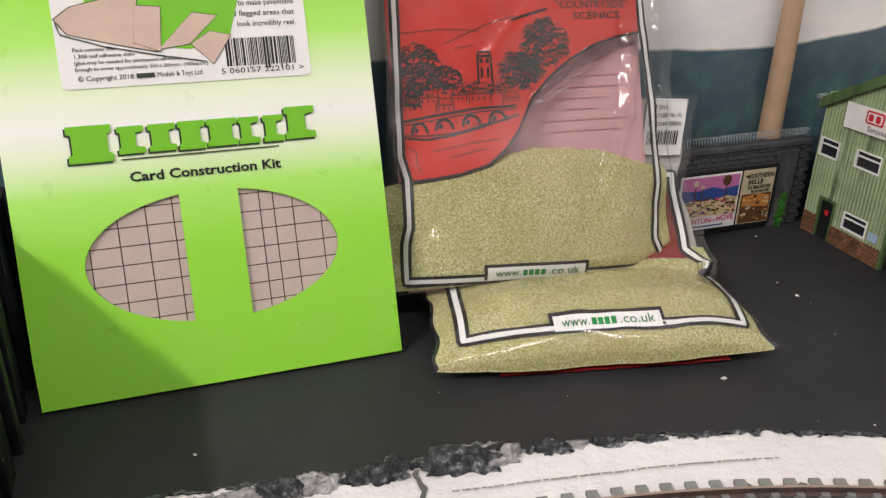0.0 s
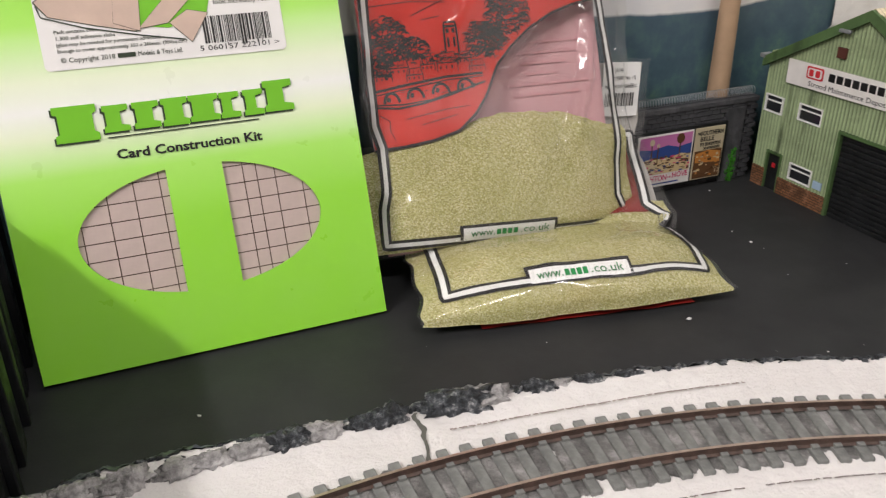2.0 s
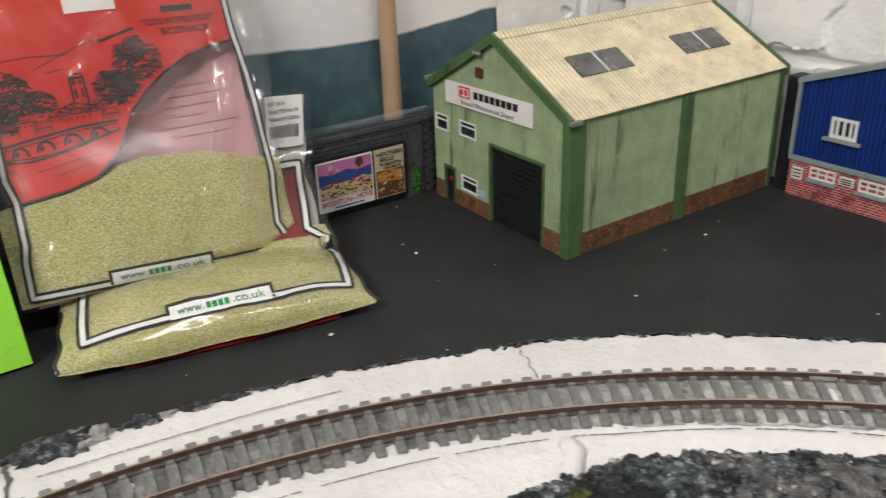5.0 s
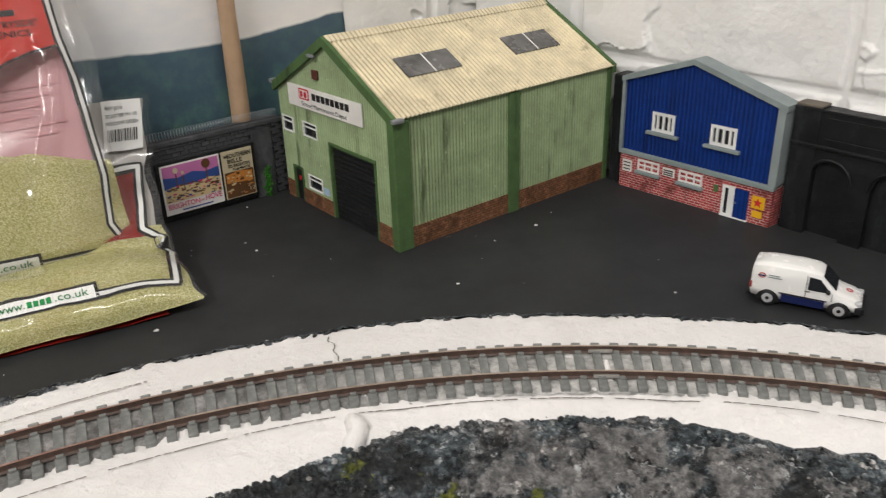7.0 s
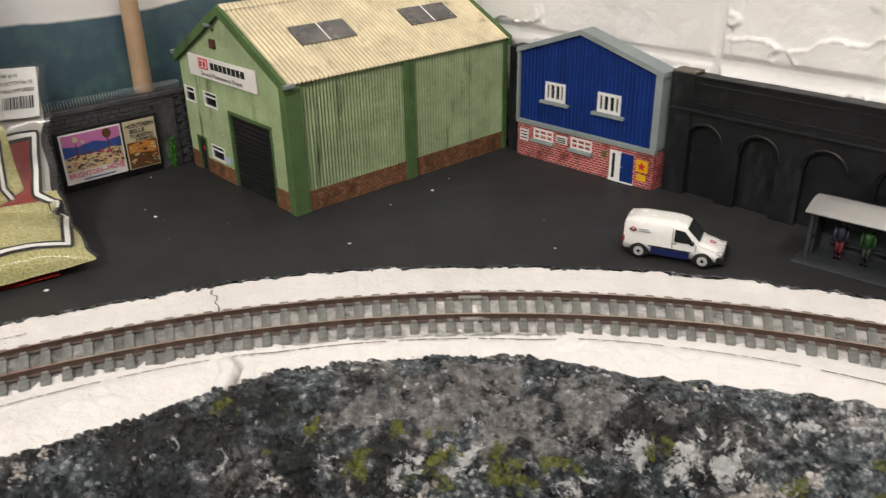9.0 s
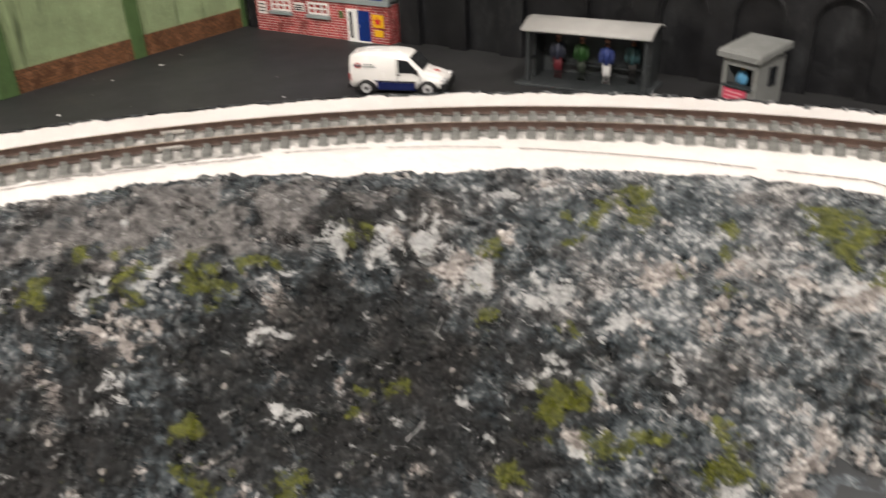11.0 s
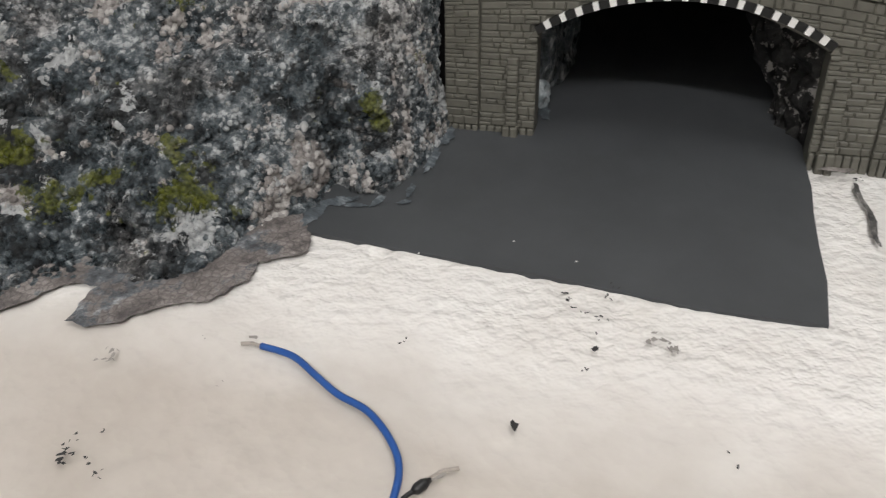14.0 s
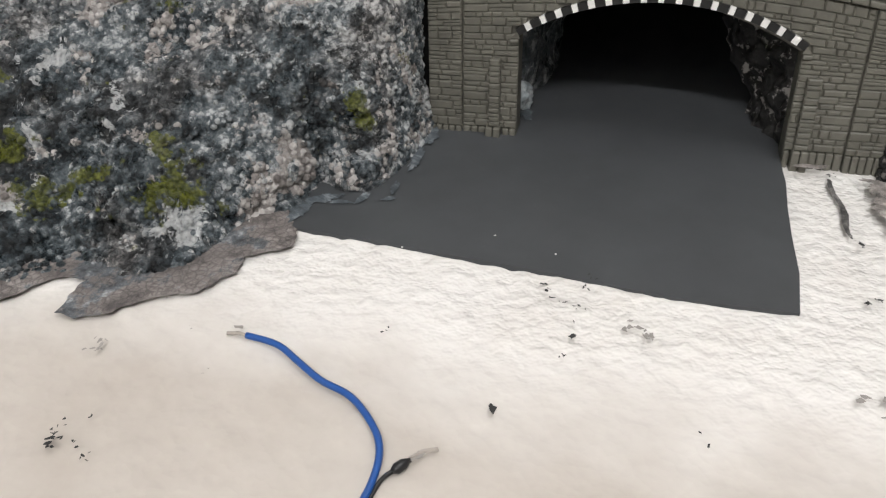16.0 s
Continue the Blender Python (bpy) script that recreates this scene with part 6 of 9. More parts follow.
# roof: two corrugated slopes, ribs down the slope, with trim and skylights
def slope_fn(side):
    eave = Vector((0, -0.0022, EV - 0.0026)) if side > 0 else Vector((0, W + 0.0026, EV - 0.0044))
    ridge = Vector((0, W / 2, AP + 0.0006))
    d = ridge - eave
    nrm = Vector((0, -d.z, d.y)).normalized() if side > 0 else Vector((0, -d.z, d.y)).normalized() * -1
    def fn(u, v):
        x = -0.0015 + (L + 0.003) * u
        return eave + d * v + Vector((x, 0, 0)) + nrm * (0.00062 * math.cos(x / 0.0027 * math.tau))
    return fn, eave, d, nrm
for side in (1, -1):
    fn, eave, d, nrm = slope_fn(side)
    roof = part("roof", bm_grid(fn, 464, 2), CREAM, shed, "cream corrugated roof slope with grimy ribs", True)
    if side > 0:
        for x0, x1 in ((0.0252, 0.0610), (0.1008, 0.1362)):
            sky = thing_part("skylight", roof)
            f0, f1 = 0.385, 0.615
            for a, b in ((x0, (x0 + x1) / 2 - 0.0003), ((x0 + x1) / 2 + 0.0003, x1)):
                bm = bmesh.new()
                lo = [eave + d * f + Vector((x, 0, 0)) + nrm * h for h in (0.0002, 0.0010) for x, f in ((a, f0), (b, f0), (b, f1), (a, f1))]
                vs = [bm.verts.new(p) for p in lo]
                bm.faces.new(vs[4:])
                for i in range(4):
                    bm.faces.new((vs[i], vs[(i + 1) % 4], vs[4 + (i + 1) % 4], vs[4 + i]))
                part("pane", bm, SKYGLASS, sky, "dusty grey skylight pane")
            mid = (x0 + x1) / 2
            part("glazing_bar", bm_tube([eave + d * f0 + Vector((mid, 0, 0)) + nrm * 0.001, eave + d * f1 + Vector((mid, 0, 0)) + nrm * 0.001], 0.0004, 6), SIGNWHITE, sky, "pale bar between panes")
    for x in (-0.0030, L + 0.0004):
        bm = bmesh.new()
        c = [eave + Vector((x, 0, 0)), eave + d + Vector((x, 0, 0))]
        vs = []
        for p in c:
            for dx in (0.0, 0.0026):
                for h in (-0.0042, 0.0010):
                    vs.append(bm.verts.new(p + Vector((dx, 0, 0)) + Vector((0, 0, h))))
        for q in ((0, 1, 3, 2), (4, 6, 7, 5), (0, 4, 5, 1), (2, 3, 7, 6), (1, 5, 7, 3), (0, 2, 6, 4)):
            bm.faces.new([vs[i] for i in q])
        bmesh.ops.recalc_face_normals(bm, faces=bm.faces)
        part("bargeboard", bm, SHEDTRIM, shed, "dark green bargeboard")
part("ridge", bm_prism([(W / 2 - 0.004, AP - 0.0012), (W / 2, AP + 0.0012), (W / 2 + 0.004, AP - 0.0012), (W / 2 + 0.004, AP - 0.0006), (W / 2, AP + 0.0020), (W / 2 - 0.004, AP - 0.0006)], L + 0.002, "x", -0.001), CREAM, shed, "cream ridge capping")
part("downpipe_head", bm_box(-0.0035, 0.0030, -0.0045, -0.0015, EV - 0.0042, EV - 0.0020, 0.0005), GREYMETAL, shed, "grey gutter end")
part("downpipe_head", bm_box(-0.0035, 0.0030, W + 0.0015, W + 0.0050, EV - 0.0042, EV - 0.0020, 0.0005), GREYMETAL, shed, "grey gutter end")
part("wall", bm_box(0.0, L, W - 0.0008, W, 0.0, EV), SHEDGREEN, shed, "green back wall")
part("wall", bm_prism([(0, 0), (W, 0), (W, EV - 0.002), (W / 2, AP - 0.0015), (0, EV - 0.002)], 0.0008, "x", L), SHEDGREEN, shed, "green end wall")

# ---- blue low relief unit ----
UW, UD = 0.0965, 0.0100
unit = thing("workshop_unit", pose(0.5775, 0.2495, 0, 0, 0, -64), "blue clad low relief model workshop on a red brick base", "building")
utop = lambda x: 0.0655 + (0.0810 - 0.0655) * (1 - abs(x - 0.0440) / (0.0440 if x < 0.044 else UW - 0.044))
part("backing", bm_prism([(0.0006, 0), (UW - 0.0006, 0), (UW - 0.0006, 0.0645), (0.044, 0.080), (0.0006, 0.0645)], UD - 0.002, "y", 0.002), GREYTRIM, unit, "grey body of the unit")
WIN = [(0.0198, 0.0345, 0.0380, 0.0494), (0.0570, 0.0725, 0.0380, 0.0494)]
part("wall", clad(UW - 0.001, utop, WIN, 0.0026, 0.0003, 0.0, 0.0225), BLUE, unit, "blue corrugated cladding")
for o in WIN:
    window_in(unit, *o, bars_x=(0.25, 0.5, 0.75), bar=0.0017, sill=0.0030)
part("wall", bm_box(0.0, UW, -0.0008, 0.002, 0.0, 0.0210), REDBRICK, unit, "red brick base")
part("wall", bm_box(UW - 0.0012, UW + 0.0004, 0.002, UD, 0.0, 0.0210), REDBRICK, unit, "red brick return")
part("band", bm_box(-0.0008, UW + 0.0008, -0.0020, 0.0015, 0.0208, 0.0234, 0.0002), GREYTRIM, unit, "grey band between brick and cladding")
part("trim", bm_box(-0.0012, 0.0008, -0.0016, UD, 0.0234, 0.0662), GREYTRIM, unit, "grey corner trim")
part("trim", bm_box(UW - 0.0030, UW + 0.0012, -0.0016, UD, 0.0234, 0.0662), GREYTRIM, unit, "grey corner trim")
for (xa, za), (xb, zb) in (((-0.0015, 0.0655), (0.044, 0.0812)), ((0.044, 0.0812), (UW + 0.002, 0.0652))):
    part("roof_edge", bm_prism([(xa, za - 0.0016), (xb, zb - 0.0016), (xb, zb + 0.0014), (xa, za + 0.0014)], UD + 0.0025, "y", -0.0022), GREYTRIM, unit, "grey sloping roof edge")
for a in (0.0128, 0.0408):
    window_in(thing_part("window_bay", unit, pose(0, -0.0010, 0)), a, a + 0.0148, 0.0128, 0.0194, bars_x=(0.33, 0.66), bars_z=(0.5,), bar=0.0009, sill=0.0010)
entrance = thing_part("entrance", unit, pose(0, -0.0010, 0))
part("frame", bm_box(0.0685, 0.0760, -0.0006, 0.0004, 0.0, 0.0178), WHITEPLASTIC, entrance, "white door frame")
part("pane", bm_box(0.0705, 0.0722, -0.0009, -0.0004, 0.002, 0.0165), GLASS, entrance, "narrow glass side light")
part("door", bm_box(0.0760, 0.0838, -0.0007, 0.0004, 0.0006, 0.0174), BLUE, entrance, "blue door leaf")
part("frame", bm_box(0.0685, 0.0846, -0.0010, 0.0004, 0.0, 0.0008), WHITEPLASTIC, entrance, "white threshold")
part("handle", bm_box(0.0768, 0.0774, -0.0014, -0.0006, 0.0088, 0.0098), GREYMETAL, entrance, "small metal handle")
poster = part("notice", bm_box(0.0860, 0.0932, -0.0014, -0.0007, 0.0090, 0.0160), YELLOW, unit, "yellow notice with a red star")
star = [(0.0896 + (0.0027 if k % 2 == 0 else 0.0012) * math.sin(k * math.pi / 5), 0.0125 + (0.0027 if k % 2 == 0 else 0.0012) * math.cos(k * math.pi / 5)) for k in range(10)]
part("emblem", bm_prism(star, 0.0002, "y", -0.0018), SIGNRED, poster, "red star")
part("notice", bm_box(0.0868, 0.0925, -0.0014, -0.0007, 0.0040, 0.0076), YELLOW, unit, "small yellow notice")
for x0, x1, z0, z1 in ((0.0022, 0.0085, 0.0100, 0.0172), (0.0300, 0.0378, 0.0135, 0.0185)):
    n = part("notice", bm_box(x0, x1, -0.0013, -0.0007, z0, z1), SIGNWHITE, unit, "small white notice")
    for k in range(3):
        z = z1 - 0.0012 - k * (z1 - z0 - 0.0012) / 3
        part("text_bar", bm_box(x0 + 0.0008, x1 - 0.0008, -0.0016, -0.0013, z - 0.0006, z), PRINTBLACK, n, "unreadable line of text")
part("notice", bm_box(0.0630, 0.0656, -0.0013, -0.0007, 0.0122, 0.0162), SHEDTRIM, unit, "small green notice")

# ---- black arched retaining wall ----
def make_black():
    m = Mat("black_stone_paint", (0.014, 0.015, 0.017), 0.45, 0, 0.32)
    base = m.ramp(m.noise(70, 6, 0.7), [(0.3, (0.004, 0.004, 0.005)), (0.7, (0.012, 0.013, 0.015))])
    dust = m.grey(m.noise(70, 7, 0.8, (1, 1, 0.35)), 0.54, 0.72, 0.0, 0.7)
    m.color(m.mix(dust, base, (0.045, 0.049, 0.053)))
    m.roughness(m.grey(m.noise(90, 4), 0.3, 0.7, 0.32, 0.6))
    m.bump(m.noise(320, 5, 0.7), 0.5, 0.0006)
    return m.m


BLACKSTONE = make_black()
WOODTOP = speckled("bare_wood_edge", (0.15, 0.125, 0.10), 0.7, 0.3, 90, 0.3, 0.0003)
arches = thing("arched_retaining_wall", pose(0.5769, 0.2687, 0, 0, 0, -65), "black painted model retaining wall with blind arches", "wall")
AZ = [0.1383, 0.1690, 0.2022, 0.2367, 0.2730, 0.3060, 0.3390, 0.3790]
AW, ASP = 0.0200, 0.0305


def arch_face():
    """The wall's front: bays of masonry round the arch recesses."""
    bm = bmesh.new()
    x_end = 0.3965
    cuts = [0.1165] + [v for a in AZ for v in (a - AW / 2, a + AW / 2)] + [x_end]
    for i, (a, b) in enumerate(zip(cuts, cuts[1:])):
        if i % 2 == 0:
            bm_box(a, b, 0.0, 0.006, 0.0, 0.047, bm=bm)
        else:
            n = 12
            for k in range(n):
                xa, xb = a + (b - a) * k / n, a + (b - a) * (k + 1) / n
                z = []
                for x in (xa, xb):
                    t = (x - (a + b) / 2) / (AW / 2)
                    z.append(ASP + (AW / 2) * math.sqrt(max(0, 1 - t * t)))
                q = [(xa, z[0]), (xb, z[1]), (xb, 0.047), (xa, 0.047)]
                lo = [bm.verts.new((x, 0.0, zz)) for x, zz in q]
                hi = [bm.verts.new((x, 0.0045, zz)) for x, zz in q]
                bm.faces.new(lo)
                bm.faces.new((lo[0], hi[0], hi[1], lo[1]))
    return bm


part("masonry", arch_face(), BLACKSTONE, arches)
part("backing", bm_box(0.1165, 0.3965, 0.0040, 0.0085, 0.0, 0.0662), BLACKSTONE, arches, "recessed back of the arches")
part("string_course", bm_box(0.1165, 0.3965, -0.0014, 0.006, 0.0465, 0.0484, 0.0004), BLACKSTONE, arches, "black string course")
part("parapet", bm_box(0.1165, 0.3965, -0.0002, 0.0045, 0.0484, 0.0655), BLACKSTONE, arches)
for a in AZ:
    pts = [(a + (AW / 2 + 0.0012) * math.cos(t), -0.0003, ASP + (AW / 2 + 0.0012) * math.sin(t)) for t in [math.pi * k / 16 for k in range(17)]]
    part("arch_ring", bm_tube(pts, 0.0007, 6), BLACKSTONE, arches, "moulded arch ring")
part("pier", bm_box(0.0078, 0.0152, -0.0060, 0.006, 0.0, 0.0662, 0.0004), BLACKSTONE, arches, "projecting pier")
for x in (0.1235, 0.2550, 0.3590):
    part("pier", bm_box(x - 0.0064, x + 0.0064, -0.0009, 0.006, 0.0, 0.0668, 0.0004), BLACKSTONE, arches, "projecting pier")
    part("pier_cap", bm_box(x - 0.0066, x + 0.0066, -0.0011, 0.0085, 0.0668, 0.0680, 0.0003), WOODTOP, arches, "bare brown top edge of a pier")
for x0, x1 in ((0.1335, 0.2450), (0.2650, 0.3490), (0.3690, 0.3950)):
    part("panel", bm_box(x0, x1, -0.0008, 0.001, 0.0512, 0.0522, 0.0002), BLACKSTONE, arches, "raised edge of a parapet panel")
    part("panel", bm_box(x0, x1, -0.0008, 0.001, 0.0618, 0.0628, 0.0002), BLACKSTONE, arches, "raised edge of a parapet panel")
part("coping", bm_box(0.1165, 0.3965, -0.0012, 0.0085, 0.0653, 0.0666, 0.0003), BLACKSTONE, arches)

# grey post where the black wall ends
post = bm_box(0.3975, 0.4040, -0.0055, 0.0010, 0.0, 0.098, 0.0006)
single("square_post", post, speckled("grey_post_paint", (0.17, 0.17, 0.165), 0.6, 0.2, 60, 0.2, 0.0003), "plain grey square post at the end of a black wall", "post", pose(0.5769, 0.2687, 0, 0, 0, -65))

# ---- dark brick boundary wall with hoardings and razor wire ----
def make_darkbrick():
    m = Mat("weathered_dark_brick", (0.05, 0.05, 0.055), 0.75, 0, 0.3)
    base = m.ramp(m.noise(80, 6, 0.7), [(0.3, (0.028, 0.029, 0.033)), (0.7, (0.085, 0.085, 0.09))])
    wash = m.grey(m.noise(60, 6, 0.7, (1, 1, 0.5)), 0.52, 0.72, 0.0, 0.6)
    m.color(m.mix(wash, base, (0.17, 0.17, 0.18)))
    m.bump(m.noise(500, 4), 0.4, 0.0004)
    return m.m


DARKBRICK = make_darkbrick()
bwall = thing("brick_boundary_wall", pose(0.345, 0.2985, 0, 0, 0, AX), "weathered dark grey brick boundary wall", "wall")
part("core", bm_box(-0.30, 0.0415, 0.0006, 0.0060, 0.0, 0.0455), DARKBRICK, bwall)
part("coping", bm_box(-0.30, 0.0415, -0.0012, 0.0072, 0.0440, 0.0468, 0.0004), DARKBRICK, bwall, "dark grey coping")
part("pier", bm_box(0.0205, 0.0330, -0.0012, 0.0010, 0.0, 0.0420, 0.0003), DARKBRICK, bwall, "projecting brick pier")
bricks = {}
rng = random.Random(3)
for row in range(17):
    z = 0.0006 + row * 0.0026
    x = -0.075 + (0.0025 if row % 2 else 0.0)
    while x < 0.0385:
        key = rng.randrange(4)
        if key not in bricks:
            bricks[key] = finish("brick", bm_box(0.0002, 0.0050, -0.0004 - 0.0001 * key, 0.0008, 0.0002, 0.0024, 0.0), DARKBRICK)
        hidden = -0.038 < x < 0.015 and 0.005 < z < 0.031
        if not hidden and not (0.0160 < x < 0.0330 and z < 0.0415):
            shared("brick", bricks[key], bwall, pose(x, 0, z))
        x += 0.0052
# hoarding with two posters
hoard = thing("advert_hoarding", pose(0.345, 0.2985, 0, 0, 0, AX), "black framed hoarding with two vintage travel posters", "hoarding")
part("board", bm_box(-0.0395, 0.0205, -0.0030, -0.0014, 0.0035, 0.0360, 0.0003), SHUTTER, hoard, "black hoarding board")
# cream lowered, so the shade on the hoarding is in its colour
PP = [Mat("poster_" + n, c, 0.4).m for n, c in (("pink", (0.50, 0.16, 0.36)), ("blue", (0.03, 0.07, 0.25)), ("sand", (0.62, 0.48, 0.26)), ("brown", (0.11, 0.05, 0.02)), ("cream", (0.50, 0.43, 0.29)), ("orange", (0.50, 0.20, 0.04)), ("rose", (0.60, 0.05, 0.17)))]
PINK, PBLUE, SAND, PBROWN, PCREAM, PORANGE, ROSE = PP
p1 = part("poster", bm_box(-0.0376, -0.0024, -0.0036, -0.0030, 0.0052, 0.0343), SIGNWHITE, hoard, "seaside poster with pink sky")
def tint(parent, mat, pts, lift=0.0001, name="print"):
    part(name, bm_prism(pts, 0.00012, "y", -0.0036 - lift - 0.00012), mat, parent)
def rect(x0, x1, z0, z1):
    return [(x0, z0), (x1, z0), (x1, z1), (x0, z1)]
tint(p1, PINK, rect(-0.0366, -0.0034, 0.0262, 0.0335))
tint(p1, PBLUE, [(-0.0366, 0.0205), (-0.0034, 0.0215), (-0.0034, 0.0275), (-0.012, 0.0262), (-0.019, 0.0280), (-0.028, 0.0262), (-0.0366, 0.0275)], 0.00015)
tint(p1, SAND, [(-0.0366, 0.0125), (-0.0034, 0.0125), (-0.0034, 0.0215), (-0.010, 0.0225), (-0.02, 0.0200), (-0.028, 0.0218), (-0.0366, 0.0205)], 0.0002)
rng = random.Random(8)
for _ in range(120):
    x, z, w, h = rng.uniform(-0.0362, -0.0045), rng.uniform(0.0126, 0.0215), rng.uniform(0.0005, 0.0026), rng.uniform(0.0003, 0.0011)
    tint(p1, rng.choice((PBROWN, PBLUE, PBROWN, ROSE, PCREAM, PBROWN, PBROWN)), rect(x, min(x + w, -0.0036), z, z + h), 0.0003)
for x, z, r in ((-0.0290, 0.0305, 0.0016), (-0.0110, 0.0308, 0.0026), (-0.0250, 0.0285, 0.001)):
    tint(p1, PBROWN if r > 0.002 else PCREAM, [(x + r * math.cos(k), z + 1.1 * r * math.sin(k)) for k in [i * math.tau / 9 for i in range(9)]], 0.0003)
    tint(p1, PBROWN, rect(x - 0.0003, x + 0.0003, z - 0.010, z - r), 0.0003)
words("lettering", "BRIGHTON", 0.0044, ROSE, p1, -0.0362, 0.0085, -0.00385, width=0.0185, bold=0.00005)
words("lettering", "AND", 0.0016, ROSE, p1, -0.0172, 0.0092, -0.00385, width=0.0028)
words("lettering", "HOVE", 0.0044, ROSE, p1, -0.0140, 0.0090, -0.00385, width=0.0100, bold=0.00005)
part("lettering", bm_box(-0.0280, -0.0095, -0.0038, -0.0036, 0.0065, 0.0072), PBLUE, p1, "small line of text")
p2 = part("poster", bm_box(-0.0010, 0.0182, -0.0036, -0.0030, 0.0052, 0.0343), PCREAM, hoard, "brown dining train poster")
tint(p2, PBROWN, rect(-0.0004, 0.0176, 0.0058, 0.0215))
tint(p2, PORANGE, [(0.0004, 0.0150), (0.0168, 0.0140), (0.0168, 0.0200), (0.009, 0.0215), (0.0004, 0.0200)], 0.00015)
for _ in range(40):
    x, z, w, h = rng.uniform(0.0, 0.0150), rng.uniform(0.0065, 0.0195), rng.uniform(0.0006, 0.0024), rng.uniform(0.0004, 0.0016)
    tint(p2, rng.choice((PBROWN, PCREAM, SAND, PORANGE, PBROWN)), rect(x, x + w, z, z + h), 0.0003)
for line, x, z, s, w in (("THE", 0.0, 0.0305, 0.002, 0.0025), ("SOUTHERN", 0.0022, 0.0300, 0.0036, 0.0150), ("BELLE", 0.0022, 0.0268, 0.0034, 0.0090), ("TO BRIGHTON", 0.0022, 0.0240, 0.0028, 0.0140), ("IN 60 MINUTES", 0.0050, 0.0220, 0.0020, 0.0110)):
    words("lettering", line, s, PRINTBLACK, p2, x, z, -0.00375, width=w, bold=0.00006)
words("lettering", "12", 0.0032, PCREAM, p2, 0.0135, 0.0080, -0.0040, width=0.0034)
# razor wire coil along the coping
coil = []
for k in range(1300):
    a = k / 13 * math.tau
    coil.append((-0.13 + 0.1700 * k / 1300, 0.003 + 0.0021 * math.cos(a), 0.0495 + 0.0023 * math.sin(a)))
single("razor_wire", bm_tube(coil, 0.00016, 4), Mat("dull_wire", (0.42, 0.45, 0.47), 0.35, 0.8).m, "coil of dull razor wire along a wall top", "razor wire", pose(0.345, 0.2985, 0, 0, 0, AX))
# weeds on the wall
IVY = speckled("bright_foliage", (0.035, 0.22, 0.01), 0.6, 0.4, 300, 0.4, 0.0004)
rng = random.Random(21)
weed = thing("wall_weed", pose(0.345, 0.2985, 0, 0, 0, AX), "bright green weed growing up a brick wall", "weed")
stem = [(0.0268, -0.0018, 0.0), (0.0262, -0.0022, 0.006), (0.0272, -0.0020, 0.012), (0.0280, -0.0018, 0.0185)]
part("stem", bm_tube(stem, 0.0003, 5), IVY, weed)
leaf_bm = bmesh.new()
for _ in range(230):
    t = rng.random()
    i = min(int(t * 3), 2)
    p = Vector(stem[i]).lerp(Vector(stem[i + 1]), t * 3 - i) + Vector((rng.gauss(0, 0.0013), rng.uniform(-0.0016, 0.0004), rng.gauss(0, 0.0008)))
    p.z = max(p.z, 0.0004)
    r = rng.uniform(0.0004, 0.0010)
    q = Euler((rng.uniform(0, 6), rng.uniform(0, 6), rng.uniform(0, 6))).to_matrix()
    vs = [leaf_bm.verts.new(p + q @ Vector(c) * r) for c in ((-1, 0, 0), (0, -0.6, 0.2), (1, 0, 0), (0, 0.6, 0.2))]
    leaf_bm.faces.new(vs)
part("leaves", leaf_bm, IVY, weed)

# ---- backdrop and chimney ----
def make_backdrop():
    m = Mat("backdrop_print", (0.1, 0.15, 0.18), 0.4, 0, 0.4)
    sep = m.t.nodes.new("ShaderNodeSeparateXYZ")
    m.link(m.where(), sep.inputs[0])
    wob = m.noise(16, 5, 0.6, (1, 0, 0))
    ridge = m.t.nodes.new("ShaderNodeFloatCurve")
    cv = ridge.mapping.curves[0]
    pts = ((0.0, 0.46), (0.55, 0.475), (0.65, 0.465), (0.72, 0.455), (0.80, 0.46), (0.88, 0.48), (0.93, 0.49), (1.0, 0.455))
    while len(cv.points) < len(pts):
        cv.points.new(0.5, 0.5)
    for p, q in zip(cv.points, pts):
        p.location = q
    ridge.mapping.update()
    m.link(m.grey(sep.outputs["X"], -0.40, 0.14), ridge.inputs["Value"])
    def calc(op, a, b):
        n = m.t.nodes.new("ShaderNodeMath")
        n.operation = op
        for s, v in zip(n.inputs, (a, b)):
            if isinstance(v, float):
                s.default_value = v
            else:
                m.link(v, s)
        return n.outputs[0]
    height = calc("ADD", calc("MULTIPLY", ridge.outputs[0], 0.2), calc("MULTIPLY", calc("SUBTRACT", wob, 0.5), 0.006))
    above = calc("SUBTRACT", sep.outputs["Z"], height)
    hill_mask = m.grey(above, -0.0008, 0.0008, 1.0, 0.0)
    woods = m.ramp(m.noise(42, 7, 0.7), [(0.3, (0.028, 0.058, 0.076)), (0.5, (0.055, 0.105, 0.130)), (0.62, (0.085, 0.17, 0.15)), (0.74, (0.17, 0.28, 0.15))])
    depth_tint = m.mix(m.grey(above, -0.05, 0.0, 0.0, 0.65), woods, (0.072, 0.120, 0.165))
    sky = m.mix(m.grey(m.noise(11, 5, 0.6, (1, 1, 2.5)), 0.4, 0.7), (0.72, 0.73, 0.75), (0.90, 0.86, 0.82))
    m.color(m.mix(hill_mask, sky, depth_tint))
    return m.m


